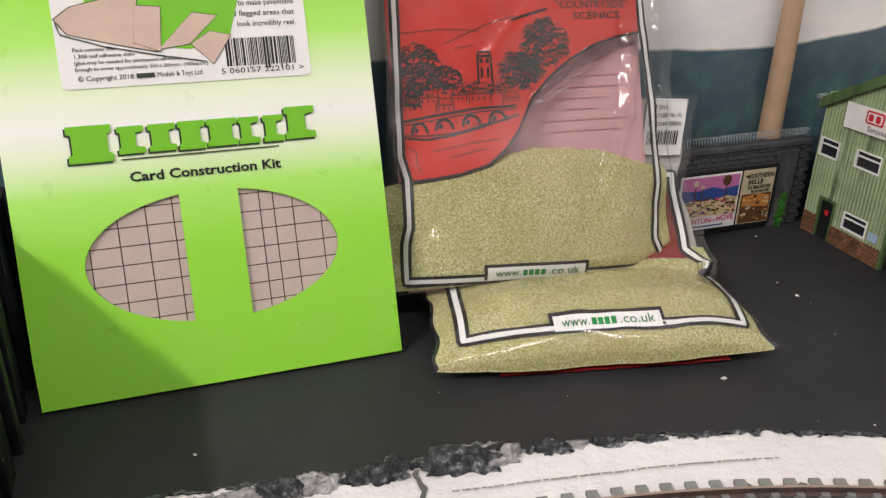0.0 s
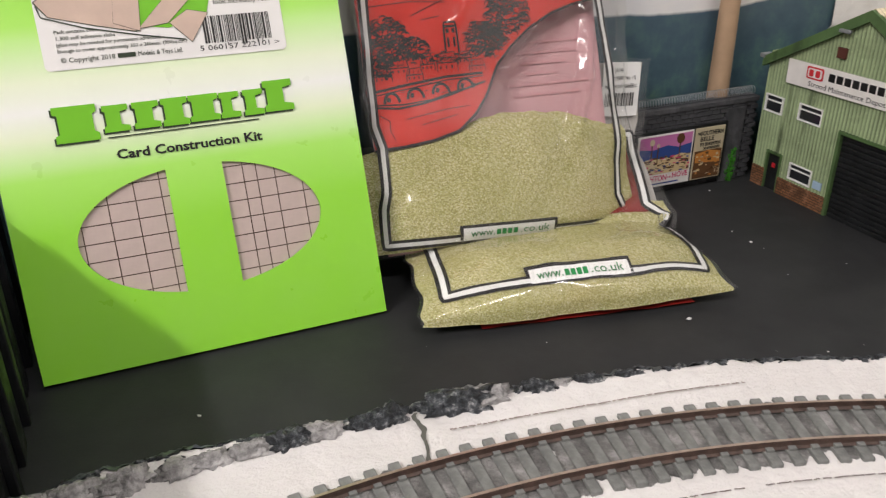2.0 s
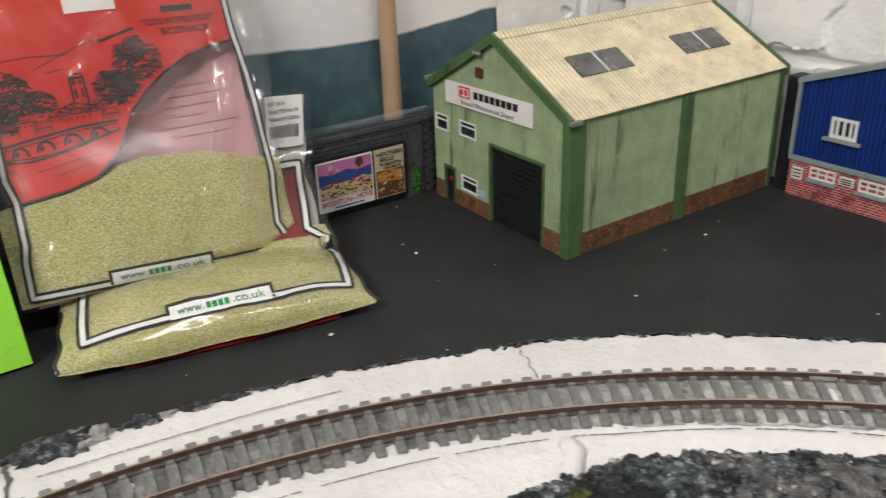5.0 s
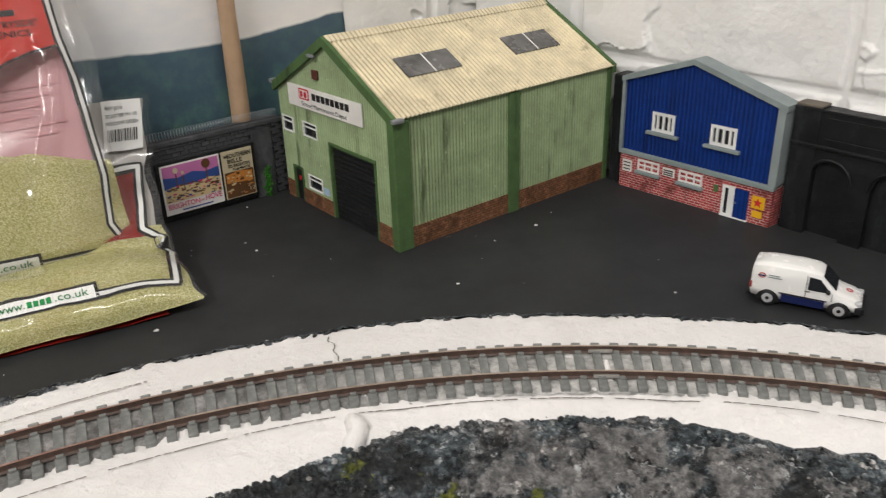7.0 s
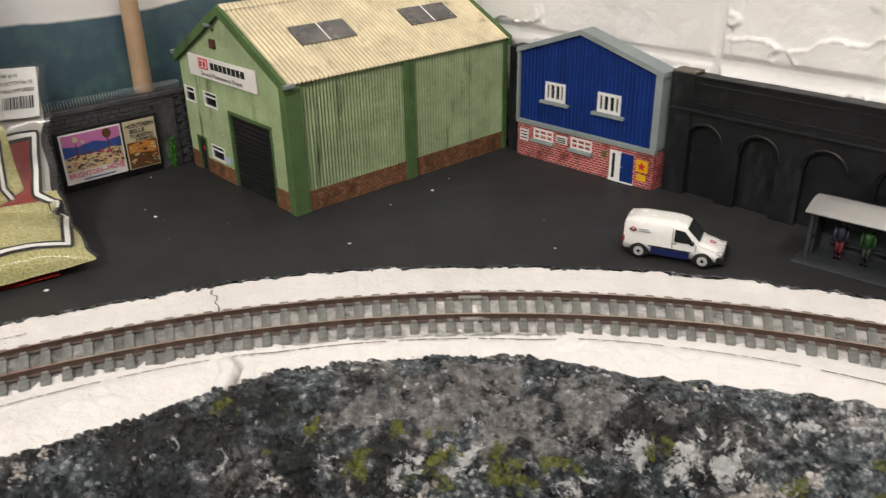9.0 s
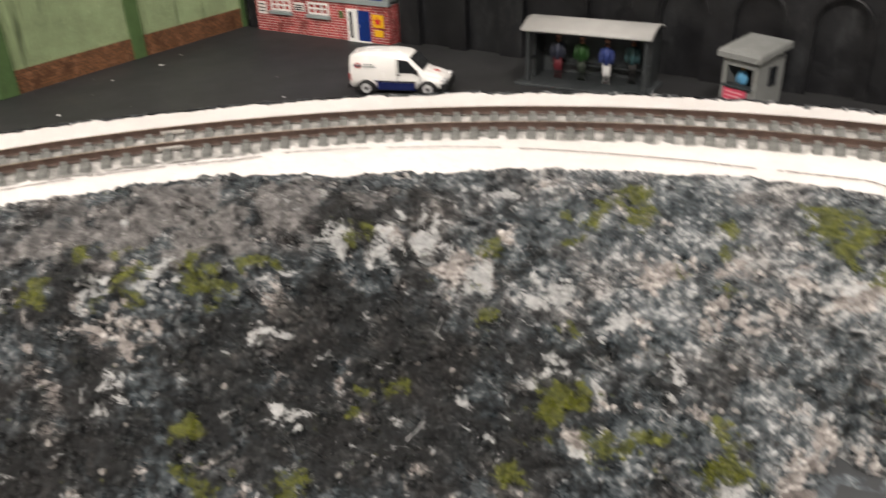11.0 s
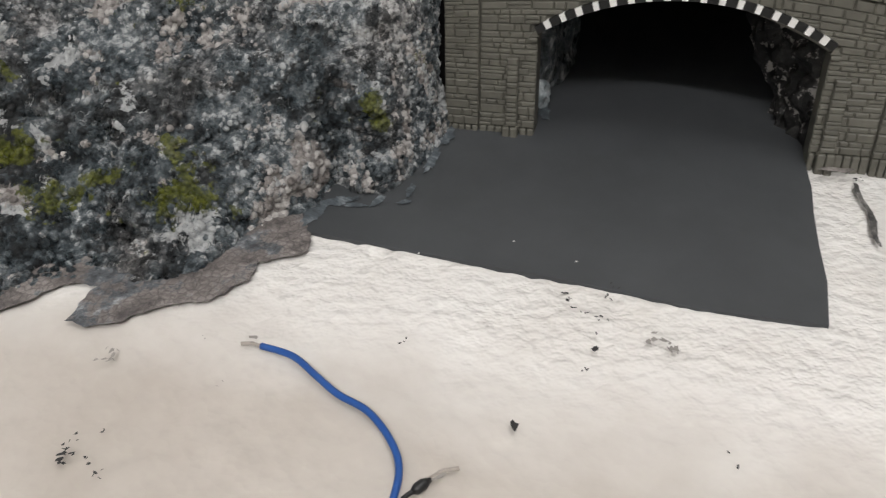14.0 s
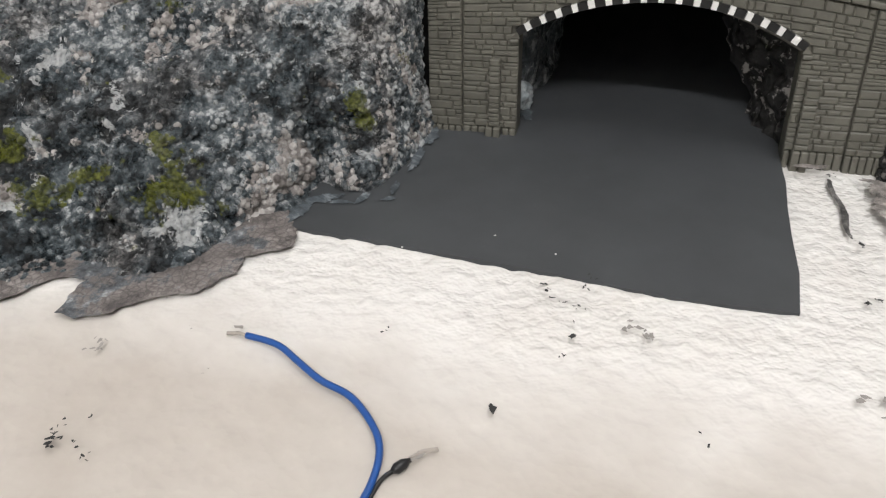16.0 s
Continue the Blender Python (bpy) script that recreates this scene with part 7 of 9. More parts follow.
single("backdrop", bm_box(-0.42, 0.137, -0.0022, -0.0010, 0.0, 0.30), make_backdrop(), "painted backdrop of dark wooded hills under pale sky", "backdrop", room, "structure")
CHIM = speckled("brown_chimney_paint", (0.40, 0.27, 0.17), 0.55, 0.18, 40, 0.2, 0.0003)
pts = [(0, 0, z) for z in (0.0, 0.05, 0.10, 0.15, 0.2)]
single("factory_chimney", bm_tube(pts, [0.0062, 0.0056, 0.0050, 0.0045, 0.004], 20), CHIM, "tall plain brown round model chimney", "chimney", pose(0.3605, 0.3145, 0, 0, 0, 0), smooth=True)

# ---- tunnel portal ----
def make_stone():
    m = Mat("grey_brown_stone", (0.115, 0.105, 0.082), 0.5, 0, 0.45)
    info = m.t.nodes.new("ShaderNodeObjectInfo")
    base = m.ramp(m.noise(150, 5, 0.7), [(0.3, (0.088, 0.085, 0.070)), (0.7, (0.150, 0.145, 0.121))])
    tone = m.mix(m.grey(info.outputs["Random"], 0.0, 1.0, 0.0, 0.25), base, (0.165, 0.158, 0.132))
    m.color(tone)
    m.bump(m.noise(500, 4), 0.35, 0.0003)
    return m.m


STONE = make_stone()


def bm_stone(x0, x1, y0, y1, z0, z1, bm=None):
    """A squared stone whose front is drawn in a little, so that its edges catch the light."""
    bm = bm or bmesh.new()
    e = min(0.00036, (z1 - z0) * 0.24)
    rings = [[(x0, y1, z0), (x1, y1, z0), (x1, y1, z1), (x0, y1, z1)], [(x0, y0 + e, z0), (x1, y0 + e, z0), (x1, y0 + e, z1), (x0, y0 + e, z1)], [(x0 + e, y0, z0 + e), (x1 - e, y0, z0 + e), (x1 - e, y0, z1 - e), (x0 + e, y0, z1 - e)]]
    vs = [[bm.verts.new(p) for p in r] for r in rings]
    for a, b in zip(vs, vs[1:]):
        for k in range(4):
            bm.faces.new((a[k], a[(k + 1) % 4], b[(k + 1) % 4], b[k]))
    bm.faces.new(vs[-1])
    return bm
# near-black that stands for shade in the gaps and the tunnel
PIT = Mat("tunnel_shade_black", (0.008, 0.008, 0.009), 0.8).m
VBLACK = speckled("black_voussoir", (0.012, 0.012, 0.012), 0.5, 0.2, 200)
VWHITE = speckled("white_voussoir", (0.80, 0.79, 0.77), 0.5, 0.06, 200)
portal = thing("tunnel_portal", pose(0.626, -0.148, -0.0465, 0, 0, -64.5), "grey-brown stone tunnel portal with black and white arch", "tunnel portal")
X0, X1, AR, AC = 0.0250, 0.0964, 0.0677, (0.0607, -0.0283)
PEND, PTOP = 0.1206, 0.0525


def arch_z(x):
    return AC[1] + math.sqrt(max(0.0, AR ** 2 - (x - AC[0]) ** 2))


def bowed(bm):
    """The string course and the parapet fall away towards both ends."""
    for v in bm.verts:
        x, z = v.co.x - 0.052, v.co.z
        drop = 1.04 * x * x + 0.45 * max(0.0, x) ** 2
        v.co.z -= drop * (smooth01(0.018, 0.045, z) - 0.4 * smooth01(0.0466, 0.0506, z))
    return bm


def portal_face(y0, y1):
    bm = bmesh.new()
    bm_box(0.0, X0, y0, y1, -0.006, PTOP - 0.001, bm=bm)
    bm_box(X1, PEND, y0, y1, -0.006, PTOP - 0.001, bm=bm)
    n = 24
    for k in range(n):
        a, b = X0 + (X1 - X0) * k / n, X0 + (X1 - X0) * (k + 1) / n
        q = [(a, arch_z(a)), (b, arch_z(b)), (b, PTOP - 0.001), (a, PTOP - 0.001)]
        lo = [bm.verts.new((x, y0, z)) for x, z in q]
        hi = [bm.verts.new((x, y1, z)) for x, z in q]
        bm.faces.new(lo)
        bm.faces.new(hi[::-1])
        bm.faces.new((lo[0], hi[0], hi[1], lo[1]))
        bm.faces.new((lo[3], lo[2], hi[2], hi[3]))
    bmesh.ops.remove_doubles(bm, verts=bm.verts, dist=0.0015)
    return bm


part("core", bowed(portal_face(0.0003, 0.0065)), STONE, portal)
# squared stones in courses
rng = random.Random(9)
stones = []


def lay(x0, x1, z0, z1, y, outside=True):
    """Courses of uneven height, broken into stones, kept clear of the arch."""
    z = z0
    while z < z1 - 0.0004:
        h = rng.choice((0.0015, 0.0019, 0.0022, 0.0025))
        if z1 - z - h < 0.0012:
            h = z1 - z
        mid = z + h / 2
        reach = AR + 0.0021
        spans = [(x0, x1)]
        if outside and mid < arch_z(X0) + 0.0012:
            spans = [(x0, min(x1, X0)), (max(x0, X1), x1)]
        elif outside and mid < AC[1] + reach:
            half = math.sqrt(reach ** 2 - (mid - AC[1]) ** 2)
            spans = [(x0, min(x1, AC[0] - half)), (max(x0, AC[0] + half), x1)]
        for a, b in spans:
            x = a
            while x < b - 0.0006:
                w = min(rng.uniform(0.0026, 0.0070), b - x)
                if b - x - w < 0.0016:
                    w = b - x
                kind = rng.random()
                if kind < 0.20 and h > 0.0018:
                    cut = rng.uniform(0.4, 0.6) * h
                    stones.append((x, x + w, z, z + cut, y))
                    stones.append((x, x + w, z + cut, z + h, y))
                elif kind < 0.40 and w > 0.004:
                    stones.append((x, x + w * 0.42, z, z + h, y))
                    stones.append((x + w * 0.42, x + w, z, z + h, y))
                else:
                    stones.append((x, x + w, z, z + h, y))
                x += w
        z += h


# end pilasters, the two piers with the wall over the arch, slim pilasters at the jambs
lay(0.0, 0.0094, 0.0022, 0.0448, -0.0010)
lay(0.1114, PEND, 0.0022, 0.0448, -0.0010)
lay(0.0097, 0.1111, 0.0022, 0.0448, -0.0002)
lay(0.0172, 0.0204, 0.0030, 0.0225, -0.0022, False)
lay(0.0986, 0.1022, 0.0030, 0.0225, -0.0022, False)
lay(0.0, PEND, 0.0468, 0.0504, -0.0002)
rest = bmesh.new()
for i, (a, b, c, d, y) in enumerate(stones):
    y -= 0.0003 * rng.random()
    ends = (a + 0.00002, b - 0.00002, y - 0.0002, 0.001, c + 0.00002, d - 0.00002)
    if i < 300:
        part("stone", bowed(bm_stone(*ends)), STONE, portal)
    else:
        bm_stone(*ends, bm=rest)
tagged(part("stonework", bowed(rest), STONE, portal), "squared stones of the wall over the arch", kind="stuff")
# string course, coping and the upright stones of the plinth
for name, z0, z1, y0, y1, least, most in (("string_stone", 0.0451, 0.0467, -0.0017, 0.001, 0.0040, 0.0052), ("coping_stone", 0.0504, 0.0526, -0.0022, 0.0040, 0.0075, 0.0105)):
    x = -0.0006
    while x < PEND:
        w = rng.uniform(least, most)
        part(name, bowed(bm_box(x + 0.00003, min(x + w, PEND + 0.0008) - 0.00003, y0, y1, z0, z1, 0.0005)), STONE, portal)
        x += w
for a, b, d, top in ((0.0, 0.0094, -0.0016, 0.0022), (0.0097, 0.0162, -0.0010, 0.0022), (0.0164, 0.0208, -0.0032, 0.0030), (0.0210, X0, -0.0012, 0.0022), (X1, 0.0980, -0.0012, 0.0022), (0.0982, 0.1026, -0.0032, 0.0030), (0.1028, 0.1111, -0.0010, 0.0022), (0.1114, PEND, -0.0016, 0.0022)):
    n = max(1, round((b - a) / 0.0019))
    for k in range(n):
        part("plinth_stone", bm_box(a + (b - a) * k / n + 0.00008, a + (b - a) * (k + 1) / n - 0.00008, d - 0.0002 * rng.random(), 0.001, -0.005, top, 0.0004), STONE, portal)
N = 35
for k in range(N):
    half = math.asin((X1 - X0) / 2 / AR)
    lo, hi = (k + 0.10 + 0.1 * rng.random(), k + 0.82 + 0.1 * rng.random()) if k % 2 else (k - 0.08, k + 1.08)
    a0 = math.pi / 2 + half - (2 * half) * max(0.0, lo) / N
    a1 = math.pi / 2 + half - (2 * half) * min(N * 1.0, hi) / N
    q = [(AC[0] + r * math.cos(a), AC[1] + r * math.sin(a)) for r, a in ((AR - 0.0002, a0), (AR - 0.0002, a1), (AR + 0.0018, a1), (AR + 0.0018, a0))]
    part("voussoir", bm_prism(q, 0.0050, "y", -0.0016), VWHITE if k % 2 else VBLACK, portal, "white painted arch stone" if k % 2 else "black painted arch stone")
for x in (X0, X1):
    side = -1 if x == X0 else 1
    part("springer", bm_box(x + side * 0.0012 - 0.0013, x + side * 0.0012 + 0.0013, -0.0016, 0.001, 0.0268, 0.0280, 0.0004), STONE, portal)
    part("springer", bm_prism([(x + side * 0.0022, 0.0282), (x + side * -0.0004, 0.0282), (x + side * 0.0006, 0.0300)], 0.0024, "y", -0.0014), STONE, portal)


def at_portal(x, y, z=0.0):
    return pose(0.626, -0.148, -0.0465, 0, 0, -64.5) @ Vector((x, y, z))


# tunnel inside: rough dark sides, and a black sheet painting the shade at the end
def inner(side):
    def fn(u, v):
        y = 0.0062 + 0.13 * u
        if side < 0:
            x = 0.0215 - 0.01 * u + 0.012 * math.sin(u * 3)
        else:
            # a short slab that leans in over the road
            y = 0.0062 + 0.020 * u + 0.012 * u * v
            x = 0.0985 - 0.0085 * u - 0.019 * u * v ** 1.2
        z = -0.004 + 0.052 * v
        n = 0.0035 * fbm(x * 70 + side, y * 70, z * 70, 4)
        x += n - (0.006 * v * v if side < 0 else 0.0) * side + (0.0022 * fbm(y * 240, z * 240, side, 3) if side > 0 else 0.0)
        p = at_portal(x, y, z)
        return p
    return fn


single("tunnel_side_left", bm_grid(inner(-1), 60, 26), ROCK, "rough painted rock inside a tunnel", "tunnel wall", kind="structure", smooth=True)
single("tunnel_side_right", bm_grid(inner(1), 90, 36), DARKROCK, "rough painted rock inside a tunnel", "tunnel wall", kind="structure", smooth=True)
m = pose(0.626, -0.148, -0.0465, 0, 0, -64.5)
# black fillers and end sheet paint in shade; the added slab blocks light
single("gap_filler", bm_box(-0.016, -0.0004, 0.010, 0.014, -0.01, 0.047), PIT, "black filler standing for the shade between rock and portal", "gap", m, "structure")
single("gap_filler", bm_box(0.1000, 0.128, 0.0072, 0.010, -0.01, 0.046), PIT, "black filler standing for the shade between rock and portal", "gap", m, "structure")
single("tunnel_end", bm_box(-0.03, 0.16, 0.130, 0.136, -0.02, 0.06), PIT, "black sheet standing for the shade at the tunnel end", "tunnel wall", m, "structure")
single("tunnel_light_block", bm_box(-0.03, 0.16, 0.0066, 0.136, 0.0475, 0.0495), PIT, "added black slab that keeps light out of the tunnel", "tunnel wall", m, "structure")

# dark card road into the tunnel
mat_out = [(0.562, -0.150), (0.5655, -0.1565), (0.577, -0.185), (0.588, -0.213), (0.597, -0.239), (0.6085, -0.2615), (0.622, -0.2565), (0.634, -0.2505), (0.646, -0.2450), (0.657, -0.2405), (0.6685, -0.2345)]
far_r, far_l = at_portal(0.10, 0.129), at_portal(-0.01, 0.129)
mat_out += [(far_r.x, far_r.y), (far_l.x, far_l.y), (0.640, -0.140), (0.60, -0.135)]
bm = bmesh.new()
vs = [bm.verts.new((x, y, floor_z(x, y) + 0.0009)) for x, y in mat_out]
top = bm.faces.new(vs)
low = [bm.verts.new((x, y, floor_z(x, y) - 0.001)) for x, y in mat_out]
for i in range(len(vs)):
    bm.faces.new((vs[i], low[i], low[(i + 1) % len(vs)], vs[(i + 1) % len(vs)]))
bmesh.ops.recalc_face_normals(bm, faces=bm.faces)
single("road_card", bm, speckled("dark_grey_card", (0.058, 0.062, 0.066), 0.60, 0.18, 22, 0.12, 0.0002, 700, 0.35), "smooth dark grey card road running into a tunnel", "road", kind="structure")

# painted apron at the foot of the rock
def make_apron():
    m = Mat("grey_brown_wash", (0.2, 0.18, 0.16), 0.6, 0, 0.4)
    base = m.ramp(m.noise(120, 6, 0.75), [(0.36, (0.095, 0.085, 0.082)), (0.5, (0.20, 0.178, 0.168)), (0.64, (0.38, 0.35, 0.33))])
    seams = m.node("ShaderNodeTexVoronoi", Scale=560)
    seams.feature = "DISTANCE_TO_EDGE"
    m.link(m.where(), seams.inputs["Vector"])
    col = m.mix(m.grey(seams.outputs["Distance"], 0.02, 0.13, 0.45, 0.0), base, (0.045, 0.040, 0.040))
    blue = m.grey(m.noise(60, 6, 0.75), 0.52, 0.57, 0.0, 0.9)
    col = m.mix(blue, col, m.ramp(m.noise(200, 5, 0.75), [(0.35, (0.025, 0.030, 0.036)), (0.55, (0.10, 0.115, 0.13)), (0.70, (0.42, 0.44, 0.45))]))
    m.color(col)
    m.bump(m.noise(300, 5, 0.7), 0.9, 0.0014)
    m.bump(seams.outputs["Distance"], 0.5, 0.0008)
    return m.m


APRON = make_apron()
def apron(outline, name):
    rng = random.Random(len(outline))
    pts = []
    for (a, b), (c, d) in zip(outline, outline[1:] + outline[:1]):
        n = max(2, int(math.hypot(c - a, d - b) / 0.0012))
        for k in range(n):
            x, y = a + (c - a) * k / n, b + (d - b) * k / n
            w = 0.0012
            pts.append((x + w * fbm(x * 300, y * 300, 1, 3), y + w * fbm(x * 300, y * 300, 6, 3)))
    bm = bmesh.new()
    es = []
    vs = [bm.verts.new((x, y, floor_z(x, y) + 0.0011)) for x, y in pts]
    for i in range(len(vs)):
        es.append(bm.edges.new((vs[i], vs[(i + 1) % len(vs)])))
    bmesh.ops.triangle_fill(bm, use_beauty=True, edges=es)
    return bm
single("painted_apron", apron([(0.567, -0.153), (0.565, -0.1574), (0.559, -0.1625), (0.554, -0.1590), (0.550, -0.1560), (0.545, -0.1592), (0.535, -0.1582), (0.529, -0.1528), (0.517, -0.1483), (0.512, -0.1412), (0.517, -0.1372), (0.5228, -0.1356), (0.5183, -0.1285), (0.509, -0.128), (0.503, -0.126), (0.499, -0.131), (0.494, -0.1335), (0.487, -0.125), (0.480, -0.121), (0.470, -0.1185), (0.457, -0.119), (0.440, -0.105), (0.420, -0.098), (0.40, -0.02), (0.44, -0.022), (0.478, -0.046), (0.508, -0.066), (0.533, -0.088), (0.5626, -0.1235), (0.575, -0.143)], "a"), APRON, "grey-brown paint wash spread on white floor below rock", "paint patch", kind="structure")

# rock to the far side of the portal and above it
def side_rock(u, v):
    line = [(0.690, -0.2555), (0.6785, -0.2572), (0.6675, -0.2660), (0.6570, -0.2760), (0.650, -0.293), (0.642, -0.335)]
    k = u * (len(line) - 1)
    i = min(int(k), len(line) - 2)
    x = line[i][0] + (line[i + 1][0] - line[i][0]) * (k - i)
    y = line[i][1] + (line[i + 1][1] - line[i][1]) * (k - i)
    z = floor_z(x, y) + 0.062 * v - 0.003
    x += 0.005 * v + 0.006 * v * v
    y += -0.003 * v
    n = 0.004 * fbm(x * 60, y * 60, z * 60, 4)
    return (x - n, y, z + 0.4 * n)
side_face = single("side_rock", bm_grid(side_rock, 110, 70), DARKROCK, "dry-brushed dark rock beside a tunnel portal", "rock face", kind="structure", smooth=True)


def cap_rock(u, v):
    a = at_portal(-0.004 + 0.165 * u, 0.0045, 0.0485)
    deg = math.degrees(math.atan2(a.y - ARC.y, a.x - ARC.x))
    r0 = math.hypot(a.x - ARC.x, a.y - ARC.y)
    r1 = 0.3405 + 0.002 * fbm(deg * 0.6, 3, 0, 3)
    r = r0 + (r1 - r0) * v
    p = on_arc(r, deg, a.z + (0.0098 - a.z) * v)
    n = 0.0035 * fbm(p.x * 90, p.y * 90, 0, 4) * math.sin(math.pi * min(1, v * 1.1 + 0.05))
    return (p.x, p.y, p.z + 0.0010 + abs(n) + 0.0022 * math.sin(math.pi * v))
cap_face = single("cap_rock", bm_grid(cap_rock, 200, 34), ROCK, "painted rubble strip above a tunnel portal", "rock face", kind="structure", smooth=True)

# slate paint dragged over the card at the foot of the rock
def smear(cx0, cy0, ang, long, wide, seed):
    pts = []
    n = 54
    for k in range(n):
        a = k * math.tau / n
        rr = 1 + 0.45 * fbm(math.cos(a) * 1.6 + seed, math.sin(a) * 1.6, seed, 4) + 0.30 * fbm(math.cos(a) * 6 + seed, math.sin(a) * 6, seed, 3)
        x, y = long * rr * math.cos(a), wide * rr * math.sin(a)
        x, y = cx0 + x * math.cos(ang) - y * math.sin(ang), cy0 + x * math.sin(ang) + y * math.cos(ang)
        pts.append((x, y, floor_z(x, y) + 0.0011 + 0.00004 * seed))
    return pts


def make_smear():
    m = Mat("slate_smear", (0.1, 0.12, 0.13), 0.5, 0, 0.4)
    m.color(m.ramp(m.noise(330, 6, 0.75, (1, 0.4, 1)), [(0.32, (0.035, 0.040, 0.045)), (0.52, (0.095, 0.112, 0.125)), (0.70, (0.32, 0.345, 0.36))]))
    m.bump(m.noise(400, 4, 0.7), 0.6, 0.0006)
    return m.m


SMEAR = make_smear()
for k, (x, y, ang, long, wide) in enumerate(((0.5715, -0.1515, 0.3, 0.0050, 0.0020), (0.5785, -0.1520, -0.6, 0.0050, 0.0018), (0.5800, -0.1570, 2.2, 0.0030, 0.0009), (0.5850, -0.1600, 0.2, 0.0034, 0.0010), (0.5885, -0.1655, 2.5, 0.0018, 0.0008), (0.5935, -0.1632, 0.5, 0.0030, 0.0009), (0.6085, -0.1575, 0.5, 0.0070, 0.0014), (0.6200, -0.1530, 0.4, 0.0050, 0.0020), (0.6500, -0.1640, 0.9, 0.0060, 0.0020))):
    bm = bmesh.new()
    bm.faces.new([bm.verts.new(p) for p in smear(x, y, ang, long, wide, k + 1)])
    single("paint_smear", bm, SMEAR, "slate paint smear dragged over dark card", "paint smear", kind="structure")

WASH = Mat("pinkish_grey_wash", (0.3, 0.26, 0.25), 0.6)
WASH.color(WASH.ramp(WASH.noise(160, 6, 0.75), [(0.34, (0.10, 0.092, 0.086)), (0.50, (0.29, 0.262, 0.245)), (0.64, (0.58, 0.55, 0.52))]))
WASH.bump(WASH.noise(330, 5, 0.7), 0.8, 0.0010)
for k, (x, y, ang, long, wide) in enumerate(((0.1200, -0.0130, 0.3, 0.0050, 0.0032), (0.1190, -0.0215, 1.2, 0.0055, 0.0034), (0.1205, -0.0300, 1.9, 0.0045, 0.0030), (0.1165, -0.0095, 0.0, 0.0026, 0.0010), (0.1035, -0.0050, 0.1, 0.0040, 0.0011))):
    at = at_portal(x, y)
    bm = bmesh.new()
    bm.faces.new([bm.verts.new((a, b, c + 0.0008)) for a, b, c in smear(at.x, at.y, ang - 1.126, long, wide, k + 20)])
    single("paint_smear", bm, WASH.m, "pinkish grey wash smeared over white plaster", "paint smear", kind="structure")


def dab(u, v):
    """Blue-white paint at the foot of the rock just inside the tunnel."""
    a = math.tau * u
    rr = v * (1 + 0.5 * fbm(math.cos(a) * 1.4, math.sin(a) * 1.4, 3.0, 4))
    p = inner(-1)(0.075 + 0.055 * rr * math.cos(a) - 0.03 * rr * math.sin(a), 0.20 + 0.10 * rr * math.sin(a))
    out = 0.0016 * (1 - v ** 3) + 0.0007 * fbm(p.x * 400, p.y * 400, p.z * 400, 3)
    return p + Vector((0.43, -0.90, 0.2)) * out
DAB = Mat("blue_white_dab", (0.5, 0.55, 0.57), 0.5)
DAB.color(DAB.ramp(DAB.noise(260, 6, 0.75), [(0.34, (0.16, 0.20, 0.22)), (0.50, (0.46, 0.51, 0.53)), (0.64, (0.74, 0.76, 0.77))]))
DAB.bump(DAB.noise(420, 5, 0.7), 0.8, 0.0010)
single("paint_dab", bm_grid(dab, 48, 14), DAB.m, "pale blue-white paint dabbed on tunnel rock", "paint dab", kind="structure", smooth=True)

# ---- loose things on the lower floor ----
def floor_pts(pts, lift):
    return [(x, y, floor_z(x, y) + lift) for x, y in pts]


def smooth_path(pts, n=6):
    out = []
    for i in range(len(pts) - 1):
        p = [Vector(pts[min(max(i + d, 0), len(pts) - 1)]) for d in (-1, 0, 1, 2)]
        for k in range(n):
            f = k / n
            out.append(0.5 * (2 * p[1] + (p[2] - p[0]) * f + (2 * p[0] - 5 * p[1] + 4 * p[2] - p[3]) * f * f + (3 * p[1] - p[0] - 3 * p[2] + p[3]) * f ** 3))
    return out + [Vector(pts[-1])]


BLUEWIRE = Mat("blue_wire_sleeve", (0.012, 0.075, 0.30), 0.35).m
BLACKWIRE = Mat("black_wire_sleeve", (0.012, 0.012, 0.013), 0.4).m
COPPER = speckled("tinned_wire", (0.40, 0.36, 0.32), 0.4, 0.2, 300)
w1 = thing("blue_wire", pose(0, 0, 0), "blue insulated wire snaking over white floor", "wire", "loose wires")
path = smooth_path(floor_pts([(0.5330, -0.1775), (0.5350, -0.1845), (0.5342, -0.1920), (0.5335, -0.1985), (0.5340, -0.2055), (0.5320, -0.2125), (0.5288, -0.2178), (0.5235, -0.2215), (0.516, -0.224), (0.500, -0.226)], 0.0011), 6)
part("sleeve", bm_tube(path, 0.00068, 10), BLUEWIRE, w1, smooth=True)
part("core", bm_tube(floor_pts([(0.5330, -0.1775), (0.5325, -0.1755), (0.5310, -0.1738)], 0.0010), 0.0004, 6), COPPER, w1, "bare wire end")
w2 = thing("black_wire", pose(0, 0, 0), "black insulated wire with bare end", "wire", "loose wires")
part("sleeve", bm_tube(smooth_path(floor_pts([(0.5300, -0.2238), (0.5270, -0.2232), (0.5235, -0.2228), (0.516, -0.2250), (0.500, -0.2285)], 0.0008), 5), 0.00042, 8), BLACKWIRE, w2, smooth=True)
part("joint", bm_tube(floor_pts([(0.5298, -0.2238), (0.5285, -0.2236), (0.5270, -0.2233), (0.5262, -0.2231)], 0.0010), [0.0004, 0.0010, 0.0010, 0.0005], 8), BLACKWIRE, w2, smooth=True)
part("core", bm_tube(floor_pts([(0.5300, -0.2238), (0.5325, -0.2245), (0.5345, -0.2262)], 0.0012), 0.0004, 6), COPPER, w2, "bare wire end")

